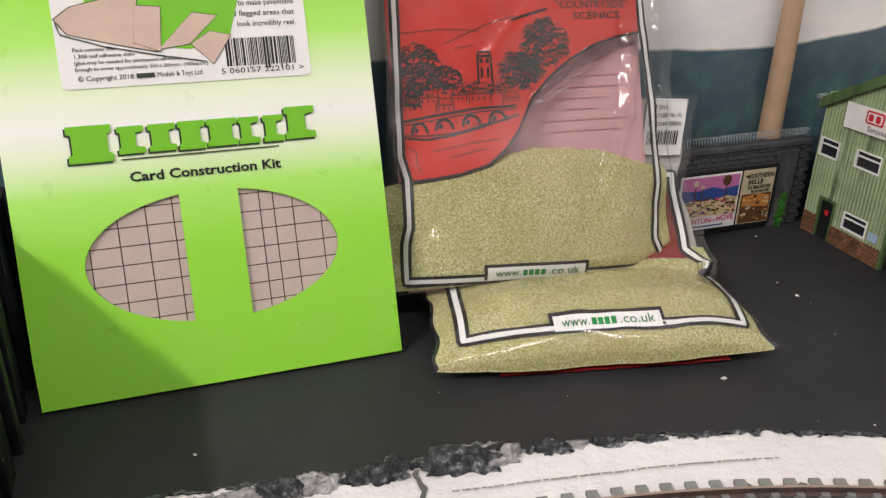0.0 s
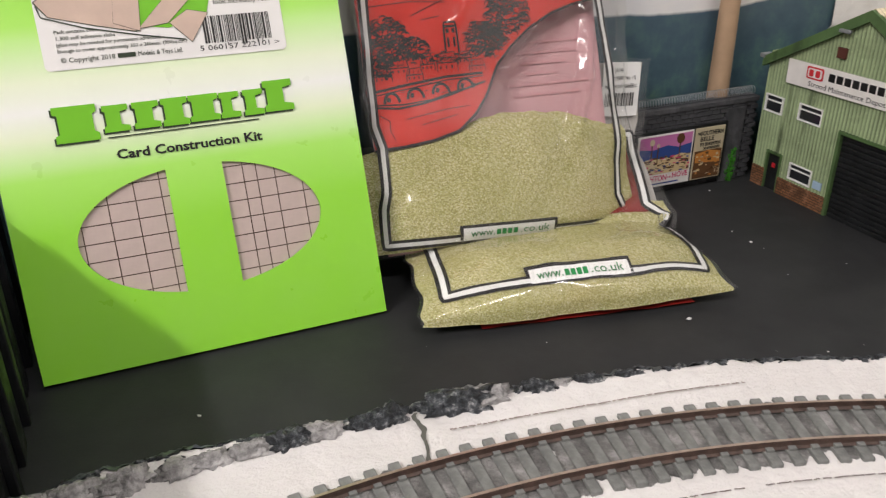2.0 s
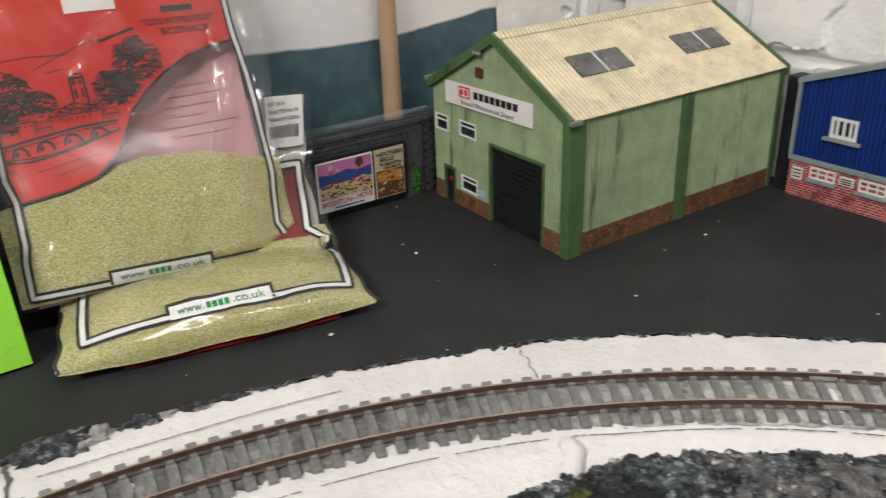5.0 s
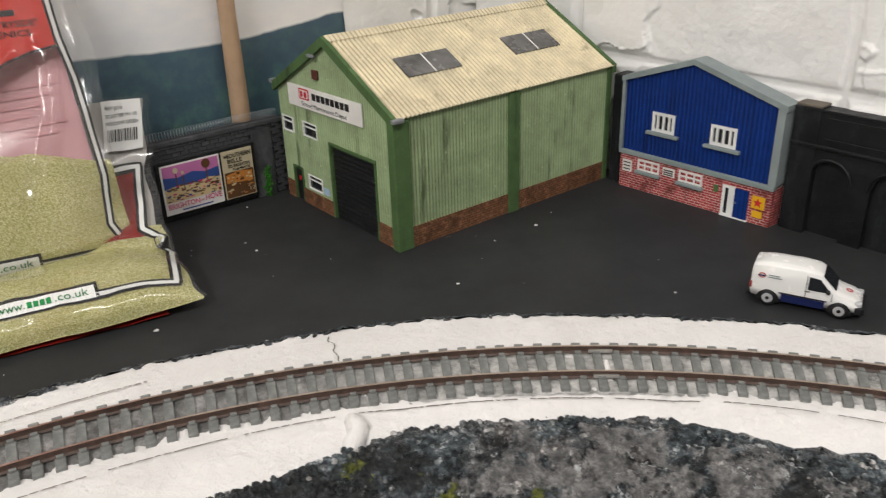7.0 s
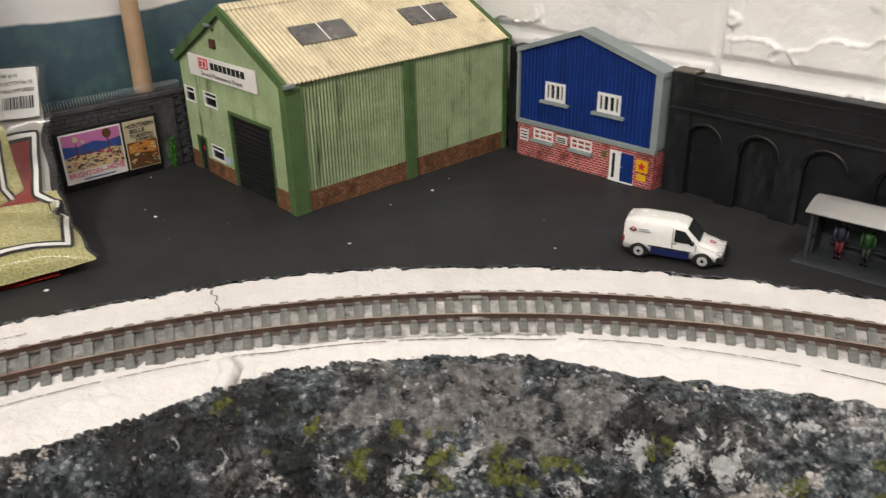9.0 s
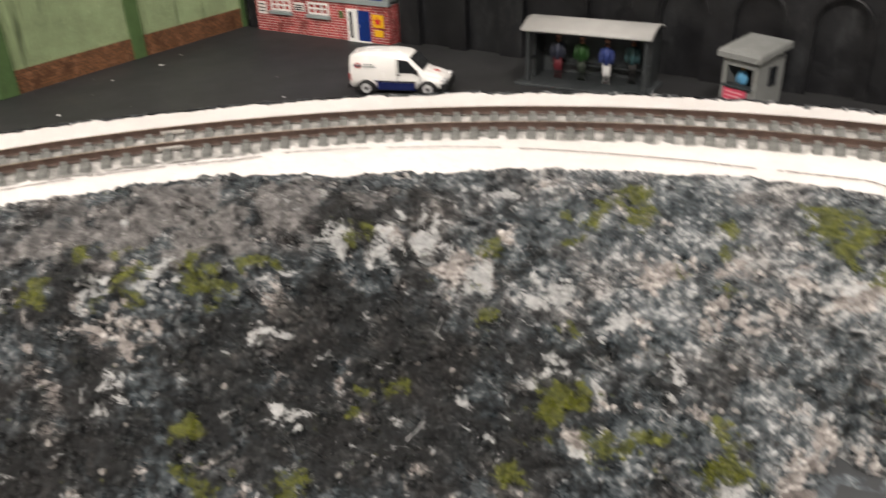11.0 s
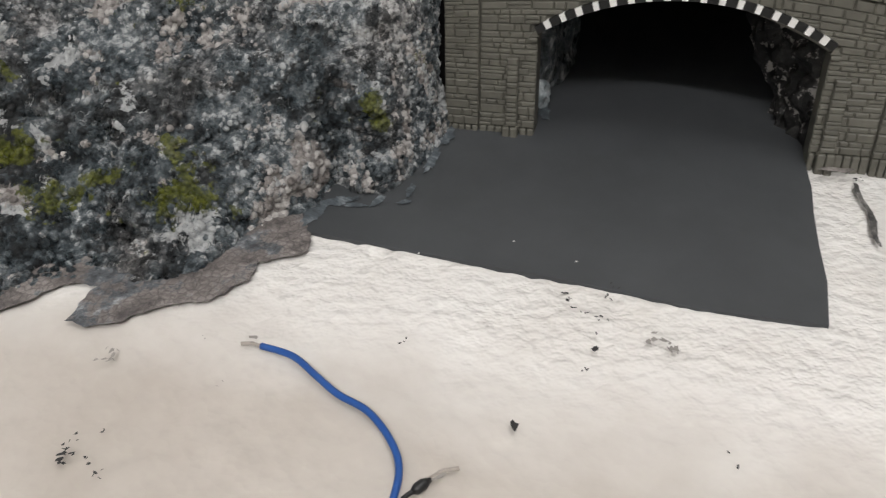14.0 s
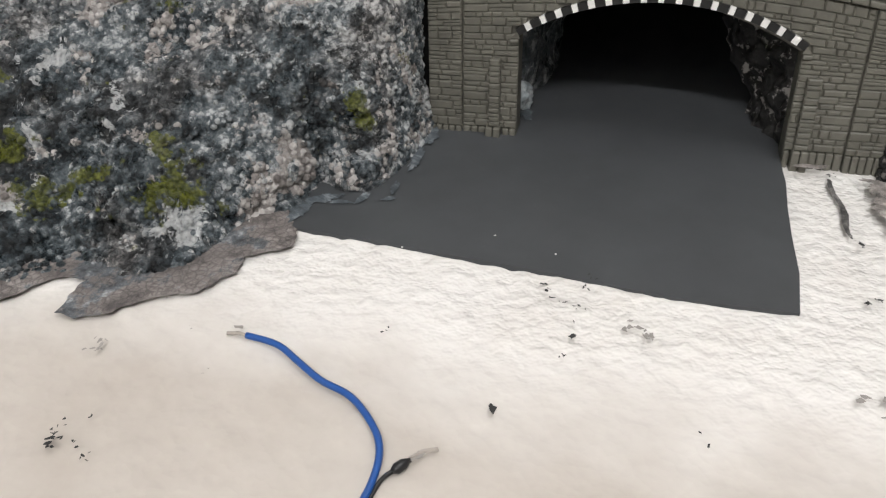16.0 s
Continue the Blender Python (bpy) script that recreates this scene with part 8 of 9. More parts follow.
INK = Mat("black_paint_mark", (0.018, 0.018, 0.018), 0.5).m
GREYINK = speckled("grey_smudge", (0.30, 0.28, 0.26), 0.7, 0.2, 300)
def marks(specs, seed):
    rng = random.Random(seed)
    bm = bmesh.new()
    for x, y, spread, count, size in specs:
        for _ in range(count):
            cx_, cy_ = x + rng.gauss(0, spread), y + rng.gauss(0, spread)
            r, a0, n = size * rng.uniform(0.5, 1.4), rng.uniform(0, 6), 9
            st = rng.uniform(0.18, 0.7)
            lift = 0.00135 + 0.0001 * rng.random()
            vs = []
            for k in range(n):
                a = a0 + k * math.tau / n
                rr = r * rng.uniform(0.45, 1.15)
                ox, oy = rr * math.cos(a), rr * st * math.sin(a)
                px, py = cx_ + ox * math.cos(a0) - oy * math.sin(a0), cy_ + ox * math.sin(a0) + oy * math.cos(a0)
                vs.append(bm.verts.new((px, py, floor_z(px, py) + lift)))
            f = bm.faces.new(vs)
            f.normal_update()
            if f.normal.z < 0:
                f.normal_flip()
    return bm
SPECKS = [(0.4933, -0.1729, 0.0008, 6, 0.0008), (0.495, -0.1715, 0.0007, 5, 0.0008), (0.497, -0.1702, 0.0006, 3, 0.0006), (0.4959, -0.1802, 0.0006, 4, 0.0005), (0.5015, -0.173, 0.0003, 2, 0.0005), (0.4962, -0.1754, 0.0008, 3, 0.0004), (0.5474, -0.2282, 0.0001, 1, 0.0013), (0.5837, -0.2153, 0.0004, 3, 0.0005), (0.5826, -0.2169, 0.0004, 3, 0.0005), (0.5806, -0.2195, 0.0004, 3, 0.0006), (0.592, -0.2224, 0.0006, 4, 0.0006), (0.5885, -0.2231, 0.0005, 3, 0.0005), (0.5812, -0.2215, 0.0005, 3, 0.0005), (0.5814, -0.2246, 0.0005, 3, 0.0005), (0.5817, -0.2266, 0.0003, 2, 0.0004), (0.577, -0.2269, 0.0002, 1, 0.0007), (0.5729, -0.229, 0.0003, 2, 0.0008), (0.5671, -0.2306, 0.0005, 4, 0.0006)]
FAR_SPECKS = [(0.551, -0.1982, 0.0005, 3, 0.0005), (0.5635, -0.2618, 0.0002, 1, 0.0005), (0.5658, -0.2596, 0.0002, 1, 0.0004), (0.6194, -0.2709, 0.0006, 3, 0.0008), (0.6218, -0.2731, 0.0006, 3, 0.0008), (0.6399, -0.2641, 0.0004, 3, 0.0008), (0.5214, -0.1793, 0.0005, 2, 0.0004), (0.5274, -0.1669, 0.0004, 2, 0.0003), (0.6679, -0.2481, 0.0007, 4, 0.0006)]
SMUDGES = [(0.514, -0.1554, 0.0008, 4, 0.0008), (0.5124, -0.1575, 0.001, 7, 0.0008), (0.5822, -0.2364, 0.0007, 4, 0.0008), (0.5834, -0.2395, 0.001, 7, 0.001), (0.5913, -0.2784, 0.0006, 3, 0.0012), (0.5969, -0.2833, 0.0008, 3, 0.0014), (0.5933, -0.2839, 0.001, 4, 0.0014), (0.5917, -0.2863, 0.0012, 5, 0.0015), (0.5329, -0.1752, 0.0006, 3, 0.001), (0.5316, -0.2241, 0.0006, 3, 0.001), (0.5303, -0.1544, 0.0005, 2, 0.0006), (0.5331, -0.1565, 0.0005, 2, 0.0006)]
tagged(single("ink_specks", marks(SPECKS + FAR_SPECKS, 2), INK, "scattered black paint specks on white floor", "paint specks", kind="stuff"))
tagged(single("smudges", marks(SMUDGES, 6), GREYINK, "faint grey smudges on white floor", "smudges", kind="stuff"))

bm = bmesh.new()
prev = None
for k in range(41):
    u = k / 40
    x, y = 0.6652 + (0.6414 - 0.6652) * u, -0.2486 + (-0.2617 + 0.2486) * u + 0.0006 * math.sin(u * 9)
    w = (0.0008 + 0.0005 * math.sin(math.pi * u) + 0.0006 * fbm(u * 22, 3, 0, 3)) * (1 if 0 < k < 40 else 0.2)
    row = [bm.verts.new((x + s * w * 0.48, y + s * w * 0.87, floor_z(x, y) + 0.0013)) for s in (-1, 1)]
    if prev:
        bm.faces.new((prev[0], row[0], row[1], prev[1]))
    prev = row
STREAK = Mat("grey_black_streak", (0.1, 0.1, 0.1), 0.6)
STREAK.color(STREAK.ramp(STREAK.noise(420, 5, 0.75), [(0.38, (0.02, 0.02, 0.02)), (0.55, (0.12, 0.115, 0.11)), (0.70, (0.45, 0.43, 0.41))]))
single("paint_streak", bm, STREAK.m, "dark dry-brushed paint streak on white plaster", "paint streak", kind="structure")

# ---- passenger shelter with figures ----
DARKGREY = speckled("dark_grey_shelter", (0.034, 0.040, 0.043), 0.6, 0.3, 90, 0.3, 0.0003)
PALEROOF = speckled("pale_grey_roof", (0.36, 0.36, 0.35), 0.6, 0.12, 60, 0.2, 0.0003)
SL, SDEP, SH = 0.056, 0.021, 0.0240
shelter = thing("passenger_shelter", pose(0.634, 0.0605, 0, 0, 0, -60.5), "dark grey model shelter with curved pale roof", "shelter")


def curved_roof(x0, x1, thick):
    sec = []
    for k in range(13):
        t = k / 12
        y = -0.0025 + (SDEP + 0.004) * t
        sec.append((y, SH + 0.0052 * math.sin(math.pi * (0.10 + 0.80 * t))))
    return bm_prism(sec + [(y, z - thick) for y, z in sec[::-1]], x1 - x0, "x", x0)


part("roof", curved_roof(-0.002, SL + 0.002, 0.0007), PALEROOF, shelter, "curved pale grey roof", True)
part("floor", bm_box(-0.004, SL + 0.003, -0.004, SDEP, 0.0, 0.0012, 0.0003), DARKGREY, shelter, "dark grey base slab")
part("back_wall", bm_box(0.0, SL, SDEP - 0.0012, SDEP, 0.0012, SH + 0.003), DARKGREY, shelter)
for x in (0.0, SL - 0.0014):
    part("side_wall", bm_box(x, x + 0.0014, 0.008, SDEP - 0.0012, 0.0012, SH + 0.002), DARKGREY, shelter)
    part("post", bm_box(x, x + 0.0016, 0.0, 0.0016, 0.0012, SH + 0.0008), DARKGREY, shelter)
    part("rail", bm_box(x + 0.0003, x + 0.0013, 0.0016, 0.008, 0.0105, 0.0115), DARKGREY, shelter)
part("bench", bm_box(0.006, SL - 0.006, SDEP - 0.006, SDEP - 0.0014, 0.0062, 0.0070), DARKGREY, shelter)
part("beam", bm_box(0.0, SL, -0.0002, 0.001, SH - 0.0002, SH + 0.0012), DARKGREY, shelter)


def figure(name, x, y, z, rz, top, leg, skin, label, scale=0.84, bust=False):
    """A small painted figure as one plain mesh."""
    bm = bmesh.new()
    def tube(pts, radii, mat):
        n0 = len(bm.faces)
        bm_tube(pts, radii, 7, bm)
        bm.faces.ensure_lookup_table()
        for f in bm.faces[n0:]:
            f.material_index = mat
    if not bust:
        for s in (-1, 1):
            tube([(s * 0.0011, 0, 0), (s * 0.0011, 0, 0.0055), (s * 0.0010, 0, 0.0115)], [0.0010, 0.0011, 0.0014], 1)
    tube([(0, 0, 0.0105), (0, 0, 0.0145), (0, 0, 0.0188), (0, 0, 0.0202)], [0.0020, 0.0022, 0.0027, 0.0012], 0)
    for s in (-1, 1):
        tube([(s * 0.0027, 0, 0.0190), (s * 0.0034, -0.0006, 0.0150), (s * 0.0030, -0.0018, 0.0118)], [0.0009, 0.0009, 0.0007], 0)
    tube([(0, 0, 0.0198), (0, -0.0001, 0.0212), (0, -0.0001, 0.0230), (0, 0, 0.0242)], [0.0006, 0.0014, 0.0015, 0.0007], 2)
    ob = single(name, bm, top, label, "figurine", pose(x, y, z, 0, 0, rz) @ Matrix.Diagonal((scale, scale, scale, 1)), group="painted figurines", smooth=True)
    ob.data.materials.append(leg)
    ob.data.materials.append(skin)
    return ob


def paint(name, color):
    return Mat(name, color, 0.55).m


SKIN, HAIR = paint("figure_skin", (0.35, 0.16, 0.10)), paint("figure_hair", (0.05, 0.03, 0.02))
sm = pose(0.634, 0.0605, 0, 0, 0, -60.5)
# most of these colours are lowered to paint in shade under the roof
for x, y, top, leg, lab in ((0.012, 0.010, paint("fig_blue_grey", (0.025, 0.03, 0.05)), paint("fig_red", (0.13, 0.012, 0.02)), "small painted figurine in dark blue and red"), (0.0235, 0.010, paint("fig_green", (0.012, 0.06, 0.01)), paint("fig_dark", (0.02, 0.03, 0.02)), "small painted figurine in green"), (0.0360, 0.008, paint("fig_blue", (0.025, 0.045, 0.18)), paint("fig_white", (0.65, 0.65, 0.65)), "small painted figurine in blue with white trousers"), (0.0465, 0.013, paint("fig_teal", (0.03, 0.08, 0.09)), paint("fig_black", (0.01, 0.01, 0.01)), "small painted figurine in dark teal")):
    p = sm @ Vector((x, y, 0.0012))
    figure("figurine", p.x, p.y, p.z, -60, top, leg, SKIN, lab)
part("roof_bracket", bm_box(0.027, 0.029, 0.004, 0.018, SH - 0.0002, SH + 0.0008), DARKGREY, shelter)

# ---- kiosk ----
KGREY = speckled("kiosk_grey", (0.20, 0.21, 0.205), 0.6, 0.2, 90, 0.3, 0.0003)
kiosk = thing("sales_kiosk", pose(0.6815, -0.0125, 0, 0, 0, -86), "grey model kiosk with an open hatch and pink counter panel", "kiosk")
KW, KD, KH = 0.0168, 0.0185, 0.0200
part("front_panel", bm_box(0.0, KW, 0.0, 0.0010, 0.0, 0.0082), KGREY, kiosk)
part("front_panel", bm_box(0.0, KW, 0.0, 0.0010, 0.0165, KH), KGREY, kiosk)
for a, b in ((0.0, 0.0022), (KW - 0.0022, KW)):
    part("corner_post", bm_box(a, b, 0.0, 0.0010, 0.0082, 0.0165), KGREY, kiosk)
part("counter", bm_box(0.0015, KW - 0.0015, -0.0016, 0.0030, 0.0078, 0.0086, 0.0002), DARKGREY, kiosk, "dark counter shelf")
pp = part("sign_panel", bm_box(0.0020, 0.0128, -0.0006, 0.0, 0.0006, 0.0072), paint("pink_panel", (0.62, 0.07, 0.13)), kiosk, "pink notice panel")
for k in range(3):
    part("text_bar", bm_box(0.0034, 0.0114 - 0.001 * k, -0.0008, -0.0006, 0.0054 - 0.0017 * k, 0.0060 - 0.0017 * k), paint("pale_pink", (0.75, 0.35, 0.38)), pp, "unreadable line of text")
for x in (0.0, KW - 0.001):
    part("side_wall", bm_box(x, x + 0.001, 0.0010, KD, 0.0, KH), KGREY, kiosk)
part("side_window", bm_box(KW - 0.0002, KW + 0.0004, 0.0080, 0.0130, 0.0085, 0.0165), GLASS, kiosk, "dark side window")
part("back_wall", bm_box(0.001, KW - 0.001, KD - 0.001, KD, 0.0, KH), DARKGREY, kiosk)
part("floor", bm_box(0.001, KW - 0.001, 0.001, KD - 0.001, 0.0, 0.0008), DARKGREY, kiosk)
part("roof", bm_prism([(-0.0026, KH), (KD + 0.0014, KH + 0.0030), (KD + 0.0014, KH + 0.0056), (-0.0010, KH + 0.0030), (-0.0026, KH + 0.0022)], KW + 0.0032, "x", -0.0016), KGREY, kiosk, "sloping grey roof slab")
part("gable_fill", bm_box(0.0, KW, 0.0010, KD, KH - 0.0002, KH + 0.0004), KGREY, kiosk)
km = pose(0.6815, -0.0125, 0, 0, 0, -86)
p = km @ Vector((0.0062, 0.0060, 0.0))
figure("figurine", p.x, p.y, 0.0008, -86, paint("fig_sky_blue", (0.12, 0.38, 0.62)), paint("fig_navy", (0.01, 0.02, 0.05)), paint("fig_orange_head", (0.62, 0.30, 0.04)), "small painted figurine in sky blue with orange cap", 0.62)

# ---- white van ----
VANWHITE = Mat("white_van_paint", (0.80, 0.79, 0.77), 0.22, 0, 0.6)
VANWHITE.roughness(VANWHITE.grey(VANWHITE.noise(200, 3), 0.3, 0.7, 0.18, 0.30))
VANWHITE = VANWHITE.m
VANBLUE = Mat("blue_van_band", (0.008, 0.014, 0.075), 0.25).m
TRIM = speckled("black_plastic_trim", (0.008, 0.008, 0.009), 0.55, 0.2, 300)
SILVER = Mat("silver_wheel", (0.68, 0.68, 0.69), 0.3, 0.5).m
LAMP = Mat("headlamp_lens", (0.55, 0.55, 0.56), 0.12, 0.1).m
REDLAMP = Mat("red_lamp_lens", (0.26, 0.03, 0.03), 0.3).m
lf = Vector((0.7071, 0.7071))
mid = Vector((0.5765, 0.0815)) + lf * 0.0086
van = thing("delivery_van", pose(mid.x, mid.y, 0, 0, 0, -45) @ Matrix.Diagonal((0.96, 0.97, 0.80, 1)), "white model delivery van with blue lower band", "van")
VWID, WB = 0.0086, 0.0150


def van_body():
    """Lofted cross-sections from tail to nose."""
    bm = bmesh.new()
    rows = [(-0.0232, 0.0062, 0.0205, 0.90, 0.80), (-0.0226, 0.0052, 0.0232, 1.0, 0.86), (-0.0150, 0.0050, 0.0246, 1.0, 0.86), (-0.0020, 0.0048, 0.0247, 1.0, 0.86), (0.0040, 0.0048, 0.0240, 1.0, 0.85), (0.0062, 0.0048, 0.0228, 1.0, 0.84), (0.0125, 0.0048, 0.0150, 1.0, 0.90), (0.0140, 0.0048, 0.0138, 1.0, 0.92), (0.0195, 0.0048, 0.0122, 0.98, 0.90), (0.0225, 0.0050, 0.0100, 0.92, 0.84), (0.0238, 0.0056, 0.0080, 0.82, 0.76)]
    prev = None
    for x, zb, zt, wb, wt in rows:
        belt = min(zt - 0.0008, 0.0140)
        prof = [(1.0 * wb, zb), (1.0 * wb, zb + 0.5 * (belt - zb)), (0.99 * wb, belt), (wt * 0.99, zt - 0.0016), (wt * 0.88, zt - 0.0003), (wt * 0.5, zt)]
        ring = [Vector((x, -VWID * a, z)) for a, z in prof] + [Vector((x, VWID * a, z)) for a, z in prof[::-1]]
        vs = [bm.verts.new(p) for p in ring]
        if prev:
            n = len(vs)
            for k in range(n):
                bm.faces.new((prev[k], vs[k], vs[(k + 1) % n], prev[(k + 1) % n]))
        else:
            bm.faces.new(vs)
        prev = vs
    bm.faces.new(prev[::-1])
    bmesh.ops.recalc_face_normals(bm, faces=bm.faces)
    bmesh.ops.bevel(bm, geom=[e for e in bm.edges if e.is_manifold and e.calc_face_angle(0) > 0.6], offset=0.0004, segments=2, affect="EDGES")
    return bm


body = part("body", van_body(), VANWHITE, van, smooth=True)
def panel(pts, y, mat, name, parent, lab="", t=0.00025):
    s = -1 if y < 0 else 1
    return part(name, bm_prism(pts, t, "y", y - (t if s < 0 else 0)), mat, parent, lab)
for s in (-1, 1):
    y = s * (VWID + 0.0001)
    panel([(-0.0094, 0.0042), (0.0087, 0.0042), (0.0087, 0.0082), (-0.0094, 0.0085)], y, VANBLUE, "blue_band", body, "blue lower side band")
    panel([(-0.0105, 0.0087), (0.0095, 0.0085), (0.0095, 0.0091), (-0.0105, 0.0094)], y, TRIM, "rubbing_strip", body, "black rubbing strip")
    panel([(0.0012, 0.0139), (0.0108, 0.0139), (0.0058, 0.0208), (0.0012, 0.0214)], s * VWID * 0.965, GLASS, "side_window", body, "dark door window", 0.0006)
    panel([(0.0000, 0.0125), (0.0022, 0.0125), (0.0022, 0.0130), (0.0, 0.0130)], y, TRIM, "door_handle", body)
    part("mirror", bm_box(0.0088, 0.0104, s * VWID * 1.0 if s > 0 else -VWID * 1.22, s * VWID * 1.22 if s > 0 else -VWID, 0.0138, 0.0158, 0.0003), TRIM, body)
    for x in (0.0003, 0.0112):
        panel([(x, 0.0092), (x + 0.00025, 0.0092), (x + 0.00025, 0.0220 if x < 0.005 else 0.0138), (x, 0.0220 if x < 0.005 else 0.0138)], y * 0.99, TRIM, "door_gap", body, "door shut line", 0.0001)
    for x in (-WB, WB):
        arch = [(x + 0.0049 * math.cos(a), 0.0044 + 0.0049 * math.sin(a)) for a in [math.pi * k / 12 for k in range(13)]]
        panel(arch + [(x - 0.0049, 0.0030), (x + 0.0049, 0.0030)], y * 0.995, TRIM, "wheel_arch", body, "black wheel arch", 0.0004)
part("windscreen", bm_prism([(0.0066, 0.0222), (0.0124, 0.0153), (0.0127, 0.0155), (0.0069, 0.0224)], 2 * VWID * 0.78, "y", -VWID * 0.78), GLASS, body, "dark sloping windscreen")
part("bumper", bm_box(0.0205, 0.0248, -VWID * 0.96, VWID * 0.96, 0.0038, 0.0084, 0.0008), TRIM, van, "black front bumper")
part("bumper", bm_box(-0.0244, -0.0224, -VWID * 0.96, VWID * 0.96, 0.0042, 0.0070, 0.0006), TRIM, van, "black rear bumper")
part("underside", bm_box(-0.0215, 0.0215, -VWID * 0.8, VWID * 0.8, 0.0026, 0.0052), TRIM, van)
for s in (-1, 1):
    part("headlamp", bm_box(0.0205, 0.0236, s * 0.0046 if s > 0 else -0.0080, 0.0080 if s > 0 else -0.0046, 0.0084, 0.0106, 0.0005), LAMP, van, "clear headlamp")
    part("tail_lamp", bm_box(-0.0236, -0.0222, s * 0.0066 if s > 0 else -0.0084, 0.0084 if s > 0 else -0.0066, 0.0090, 0.0130, 0.0003), REDLAMP, van, "red tail lamp")
    for x in (-WB, WB):
        y0, y1 = (VWID - 0.0030, VWID + 0.0006) if s > 0 else (-VWID - 0.0006, -VWID + 0.0030)
        tyre = part("wheel", bm_tube([(x, y0, 0.0041), (x, y0 + 0.0004, 0.0041), (x, y1 - 0.0004, 0.0041), (x, y1, 0.0041)], [0.0036, 0.0041, 0.0041, 0.0036], 24), TRIM, van, "black tyre", True)
        tyre.matrix_local = Matrix.Diagonal((1, 1, 1.18, 1))
        f = y1 if s > 0 else y0
        part("rim", bm_tube([(x, f - s * 0.0008, 0.0041), (x, f + s * 0.0001, 0.0041), (x, f + s * 0.0002, 0.0041)], [0.0024, 0.0024, 0.0019], 20), SILVER, tyre, "silver wheel rim")
        part("hub", bm_tube([(x, f, 0.0041), (x, f + s * 0.0005, 0.0041)], [0.0010, 0.0007], 12), TRIM, tyre, "dark hub")
ring = [(-0.0185 + 0.0013 * math.cos(a), -VWID - 0.0002, 0.0178 + 0.0013 * math.sin(a)) for a in [math.tau * k / 20 for k in range(21)]]
part("emblem", bm_tube(ring, 0.00028, 6), paint("emblem_red", (0.45, 0.03, 0.03)), body, "red ring emblem")
panel([(-0.0203, 0.0175), (-0.0167, 0.0175), (-0.0167, 0.0181), (-0.0203, 0.0181)], -VWID - 0.0004, VANBLUE, "emblem", body, "blue bar of the emblem")
for k in range(2):
    panel([(-0.0158, 0.0182 - 0.0013 * k), (-0.0110 + 0.001 * k, 0.0182 - 0.0013 * k), (-0.0110 + 0.001 * k, 0.0187 - 0.0013 * k), (-0.0158, 0.0187 - 0.0013 * k)], -VWID - 0.0001, GREYTRIM, "text_bar", body, "unreadable line of text")
bonnet = bm_tube([(0.0178 + 0.0012 * math.cos(a), 0.0012 * math.sin(a), 0.0131 - 0.0003 * math.cos(a)) for a in [math.tau * k / 16 for k in range(17)]], 0.00026, 5)
part("emblem", bonnet, paint("emblem_red_2", (0.45, 0.03, 0.03)), body, "red ring emblem on the bonnet")

# ---- black ribbed structure beside the packet ----
rib = thing("ribbed_black_wall", pose(0.0500, 0.1480, 0, 0, 0, AX - 90), "black ribbed model wall standing beside a packet", "wall")
part("body", bm_box(-0.02, 0.20, -0.012, -0.001, 0.0, 0.064), BLACKSTONE, rib)
for x, w, d in ((-0.018, 0.010, 0.0012), (0.012, 0.006, 0.0020), (0.029, 0.009, 0.0010), (0.050, 0.005, 0.0022), (0.064, 0.012, 0.0012), (0.092, 0.006, 0.0018), (0.118, 0.010, 0.0012), (0.150, 0.008, 0.0018), (0.178, 0.010, 0.0012)):
    part("rib", bm_box(x, x + w, -0.0012, d, 0.0, 0.0645, 0.0006), BLACKSTONE, rib)

# ---- crumbs ----
rng = random.Random(77)
bm = bmesh.new()
spots = [(0.307, 0.159, 0.0014), (0.356, 0.292, 0.0008), (0.351, 0.240, 0.0007), (0.356, 0.228, 0.0009), (0.444, 0.157, 0.0008), (0.505, 0.208, 0.0010), (0.520, 0.222, 0.0006), (0.535, 0.115, 0.0007), (0.477, 0.197, 0.0005), (0.127, 0.102, 0.0008), (0.352, 0.135, 0.0006)]
spots += [(rng.uniform(0.12, 0.55), rng.uniform(0.13, 0.28), rng.uniform(0.00015, 0.0003)) for _ in range(30)]
for x, y, r in spots:
    g = bmesh.ops.create_icosphere(bm, subdivisions=1, radius=1.0)
    for v in g["verts"]:
        c = v.co * (1 + 0.4 * rng.uniform(-1, 1))
        v.co = Vector((x + c.x * r, y + c.y * r * 0.7, max(0.0, r * 0.4 + c.z * r * 0.45)))
tagged(single("foam_crumbs", bm, FOAM, "white foam crumbs scattered over a dark board", "crumbs", kind="stuff"))
bm = bmesh.new()
for x, y in [(0.592, -0.196), (0.575, -0.182), (0.5945, -0.2112)]:
    g = bmesh.ops.create_icosphere(bm, subdivisions=1, radius=0.0003)
    for v in g["verts"]:
        v.co = Vector((x + v.co.x, y + v.co.y, floor_z(x, y) + 0.0012 + v.co.z * 0.5))
tagged(single("road_crumbs", bm, FOAM, "tiny pale crumbs on dark card road", "crumbs", kind="stuff"))


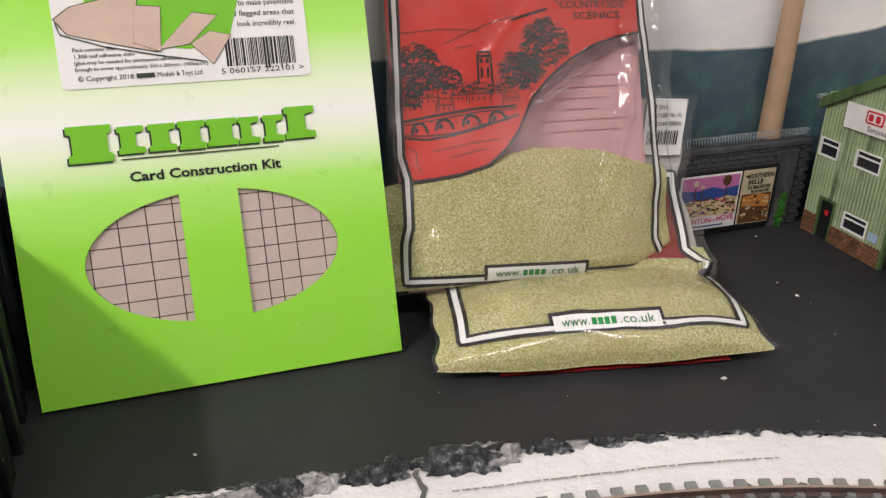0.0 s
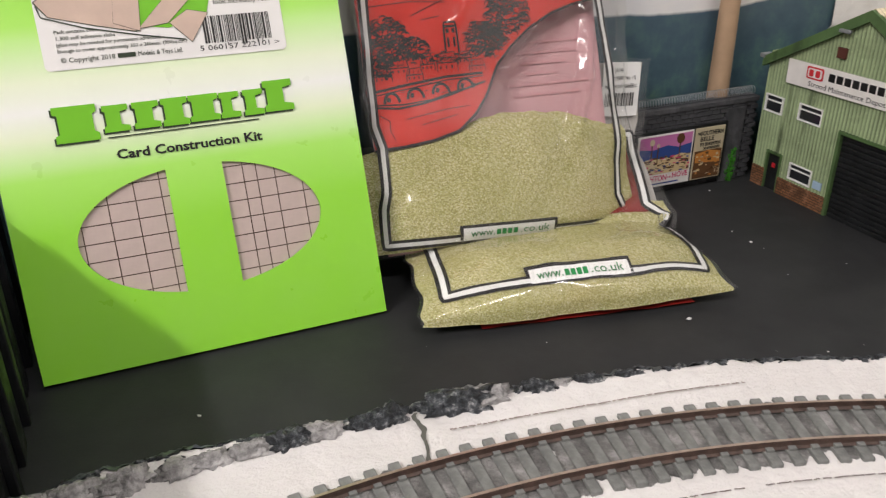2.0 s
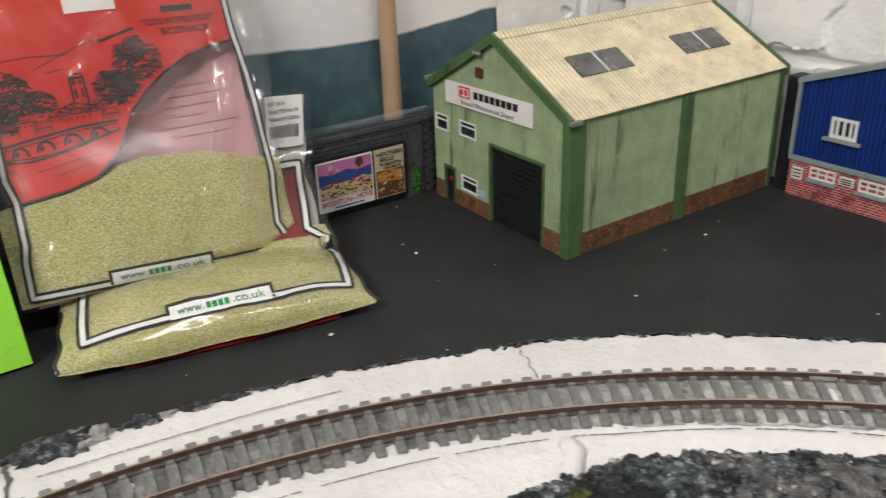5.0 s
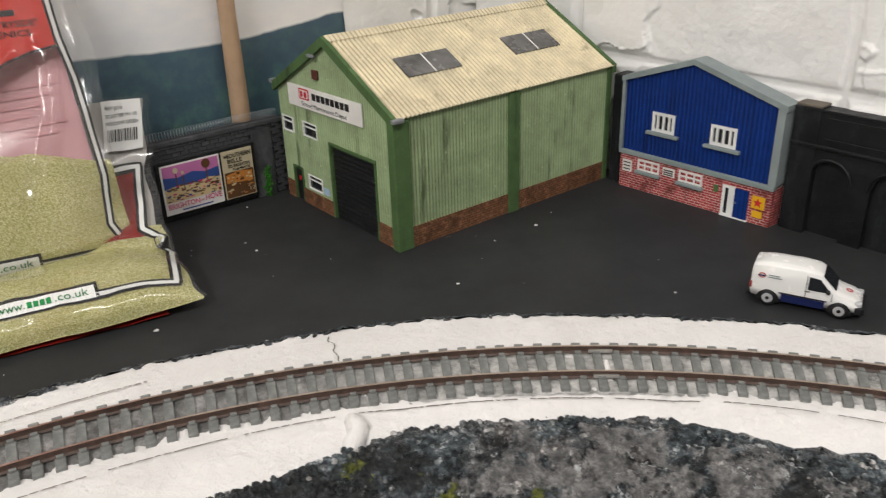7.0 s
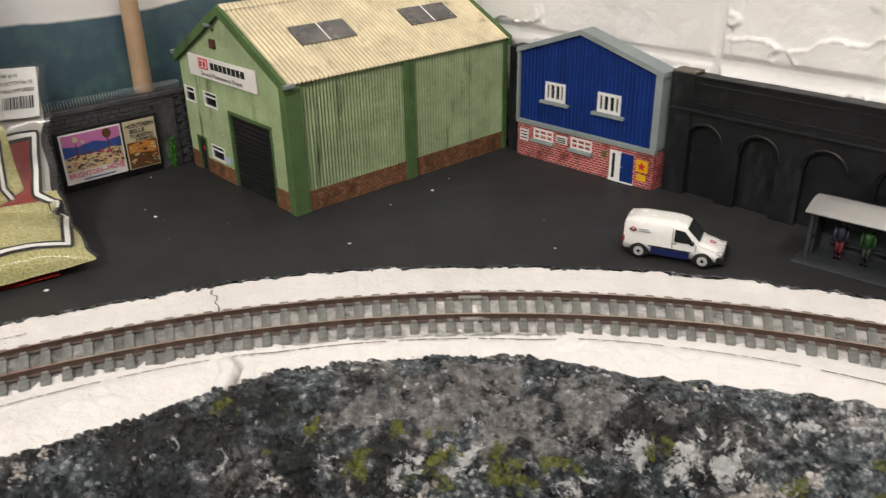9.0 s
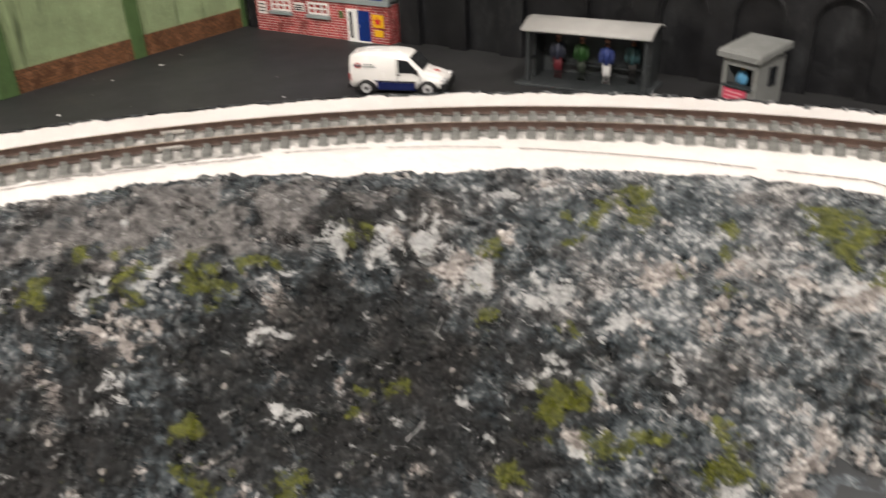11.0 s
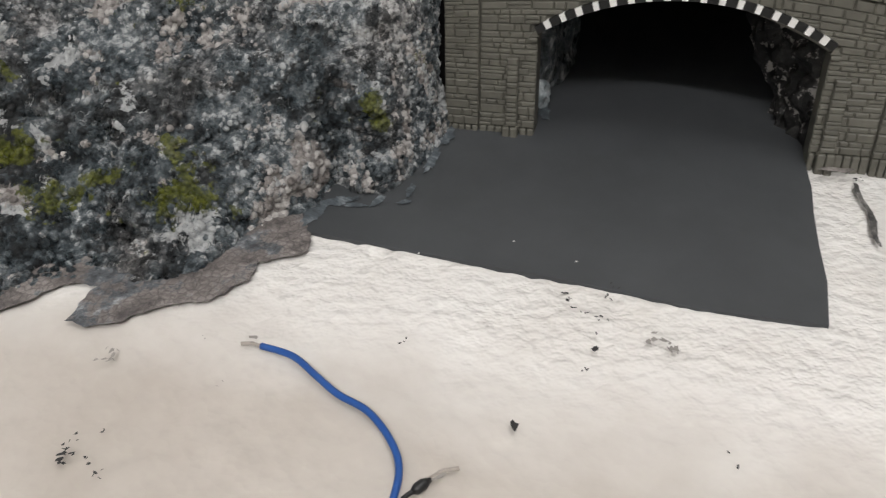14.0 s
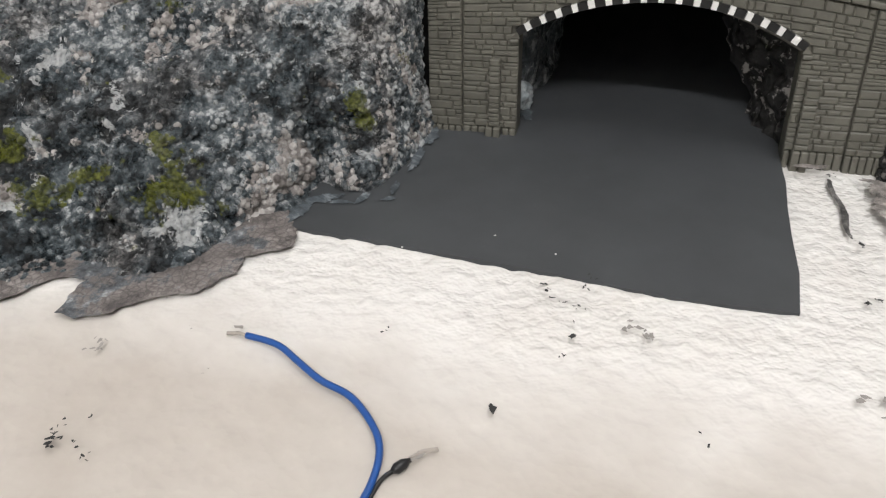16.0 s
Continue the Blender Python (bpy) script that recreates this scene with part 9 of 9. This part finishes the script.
# ---- polystyrene beads that make up the rock ----
def bead_mesh(name, spots, parent, label, fine=2):
    """Lumpy beads at (point, radius) spots, joined."""
    tmp = bmesh.new()
    bmesh.ops.create_icosphere(tmp, subdivisions=fine, radius=1.0)
    base = np.array([v.co[:] for v in tmp.verts])
    tris = np.array([[v.index for v in f.verts] for f in tmp.faces])
    tmp.free()
    gen = np.random.default_rng(len(spots))
    verts, faces = [], []
    for i, (p, r) in enumerate(spots):
        stretch = gen.uniform(0.82, 1.18, 3)
        lumpy = 1 + gen.uniform(-0.07, 0.07, (len(base), 1))
        verts.append(base * stretch * lumpy * r + np.array(p[:]))
        faces.append(tris + i * len(base))
    me = bpy.data.meshes.new(name)
    me.from_pydata(np.concatenate(verts).tolist(), [], np.concatenate(faces).tolist())
    me.materials.append(parent.data.materials[0])
    if parent is rock_face:
        paint_rock(me, np.array([p[:] for p, r in spots]), len(base))
    me.polygons.foreach_set("use_smooth", [True] * len(me.polygons))
    ob = new(name, me)
    ob.parent = parent
    return tagged(ob, label, kind="stuff")


rng = random.Random(77)


def face_spots(fn, u0, u1, nu, v0, v1, nv, size, out, lost=0.06):
    spots = []
    for i in range(nu):
        for j in range(nv):
            if rng.random() < lost:
                continue
            u = u0 + (u1 - u0) * (i + rng.random()) / nu
            v = v0 + (v1 - v0) * (j + rng.random()) / nv
            p = Vector(fn(u, v))
            r = size * rng.uniform(0.70, 1.32)
            if fn is rock_fn:
                r *= 1 + 0.30 * smooth01(0.66, 0.86, v)
            # thick paint drowns some of the beads
            drowned = 0.50 * smooth01(0.12, 0.36, fbm(p.x * 130, p.y * 130, p.z * 130, 3))
            spots.append((p + out(p) * r * (rng.uniform(-0.75, 0.10) - drowned), r))
    return spots


COLS = 36 + NEAR + FAR
uf = lambda c: c / COLS
near = face_spots(rock_fn, 0.0, uf(36), 36, 0.20, 0.92, 74, 0.00088, rock_out)
near += face_spots(rock_fn, uf(36), uf(36 + NEAR), 150, 0.08, 0.96, 84, 0.00084, rock_out)
bead_mesh("beads", near, rock_face, "painted polystyrene beads of the rock")
far = face_spots(rock_fn, uf(36 + NEAR), 1.0, 240, 0.03, 0.85, 52, 0.00125, lambda p: rock_out(p) * 0.8 + Vector((0, 0, 0.25)))
bead_mesh("beads", far, rock_face, "painted polystyrene beads of the rock", 1)
west = lambda p: Vector((-0.8, -0.3, 0.5))
bead_mesh("beads", face_spots(lambda u, v: side_rock(u, v), 0.0, 1.0, 64, 0.02, 1.0, 44, 0.00095, west), side_face, "painted polystyrene beads of the rock")
bead_mesh("beads", face_spots(lambda u, v: cap_rock(u, v), 0.0, 1.0, 100, 0.10, 0.95, 18, 0.0008, lambda p: Vector((0, 0, 1)), 0.25), cap_face, "painted polystyrene beads of the rock")
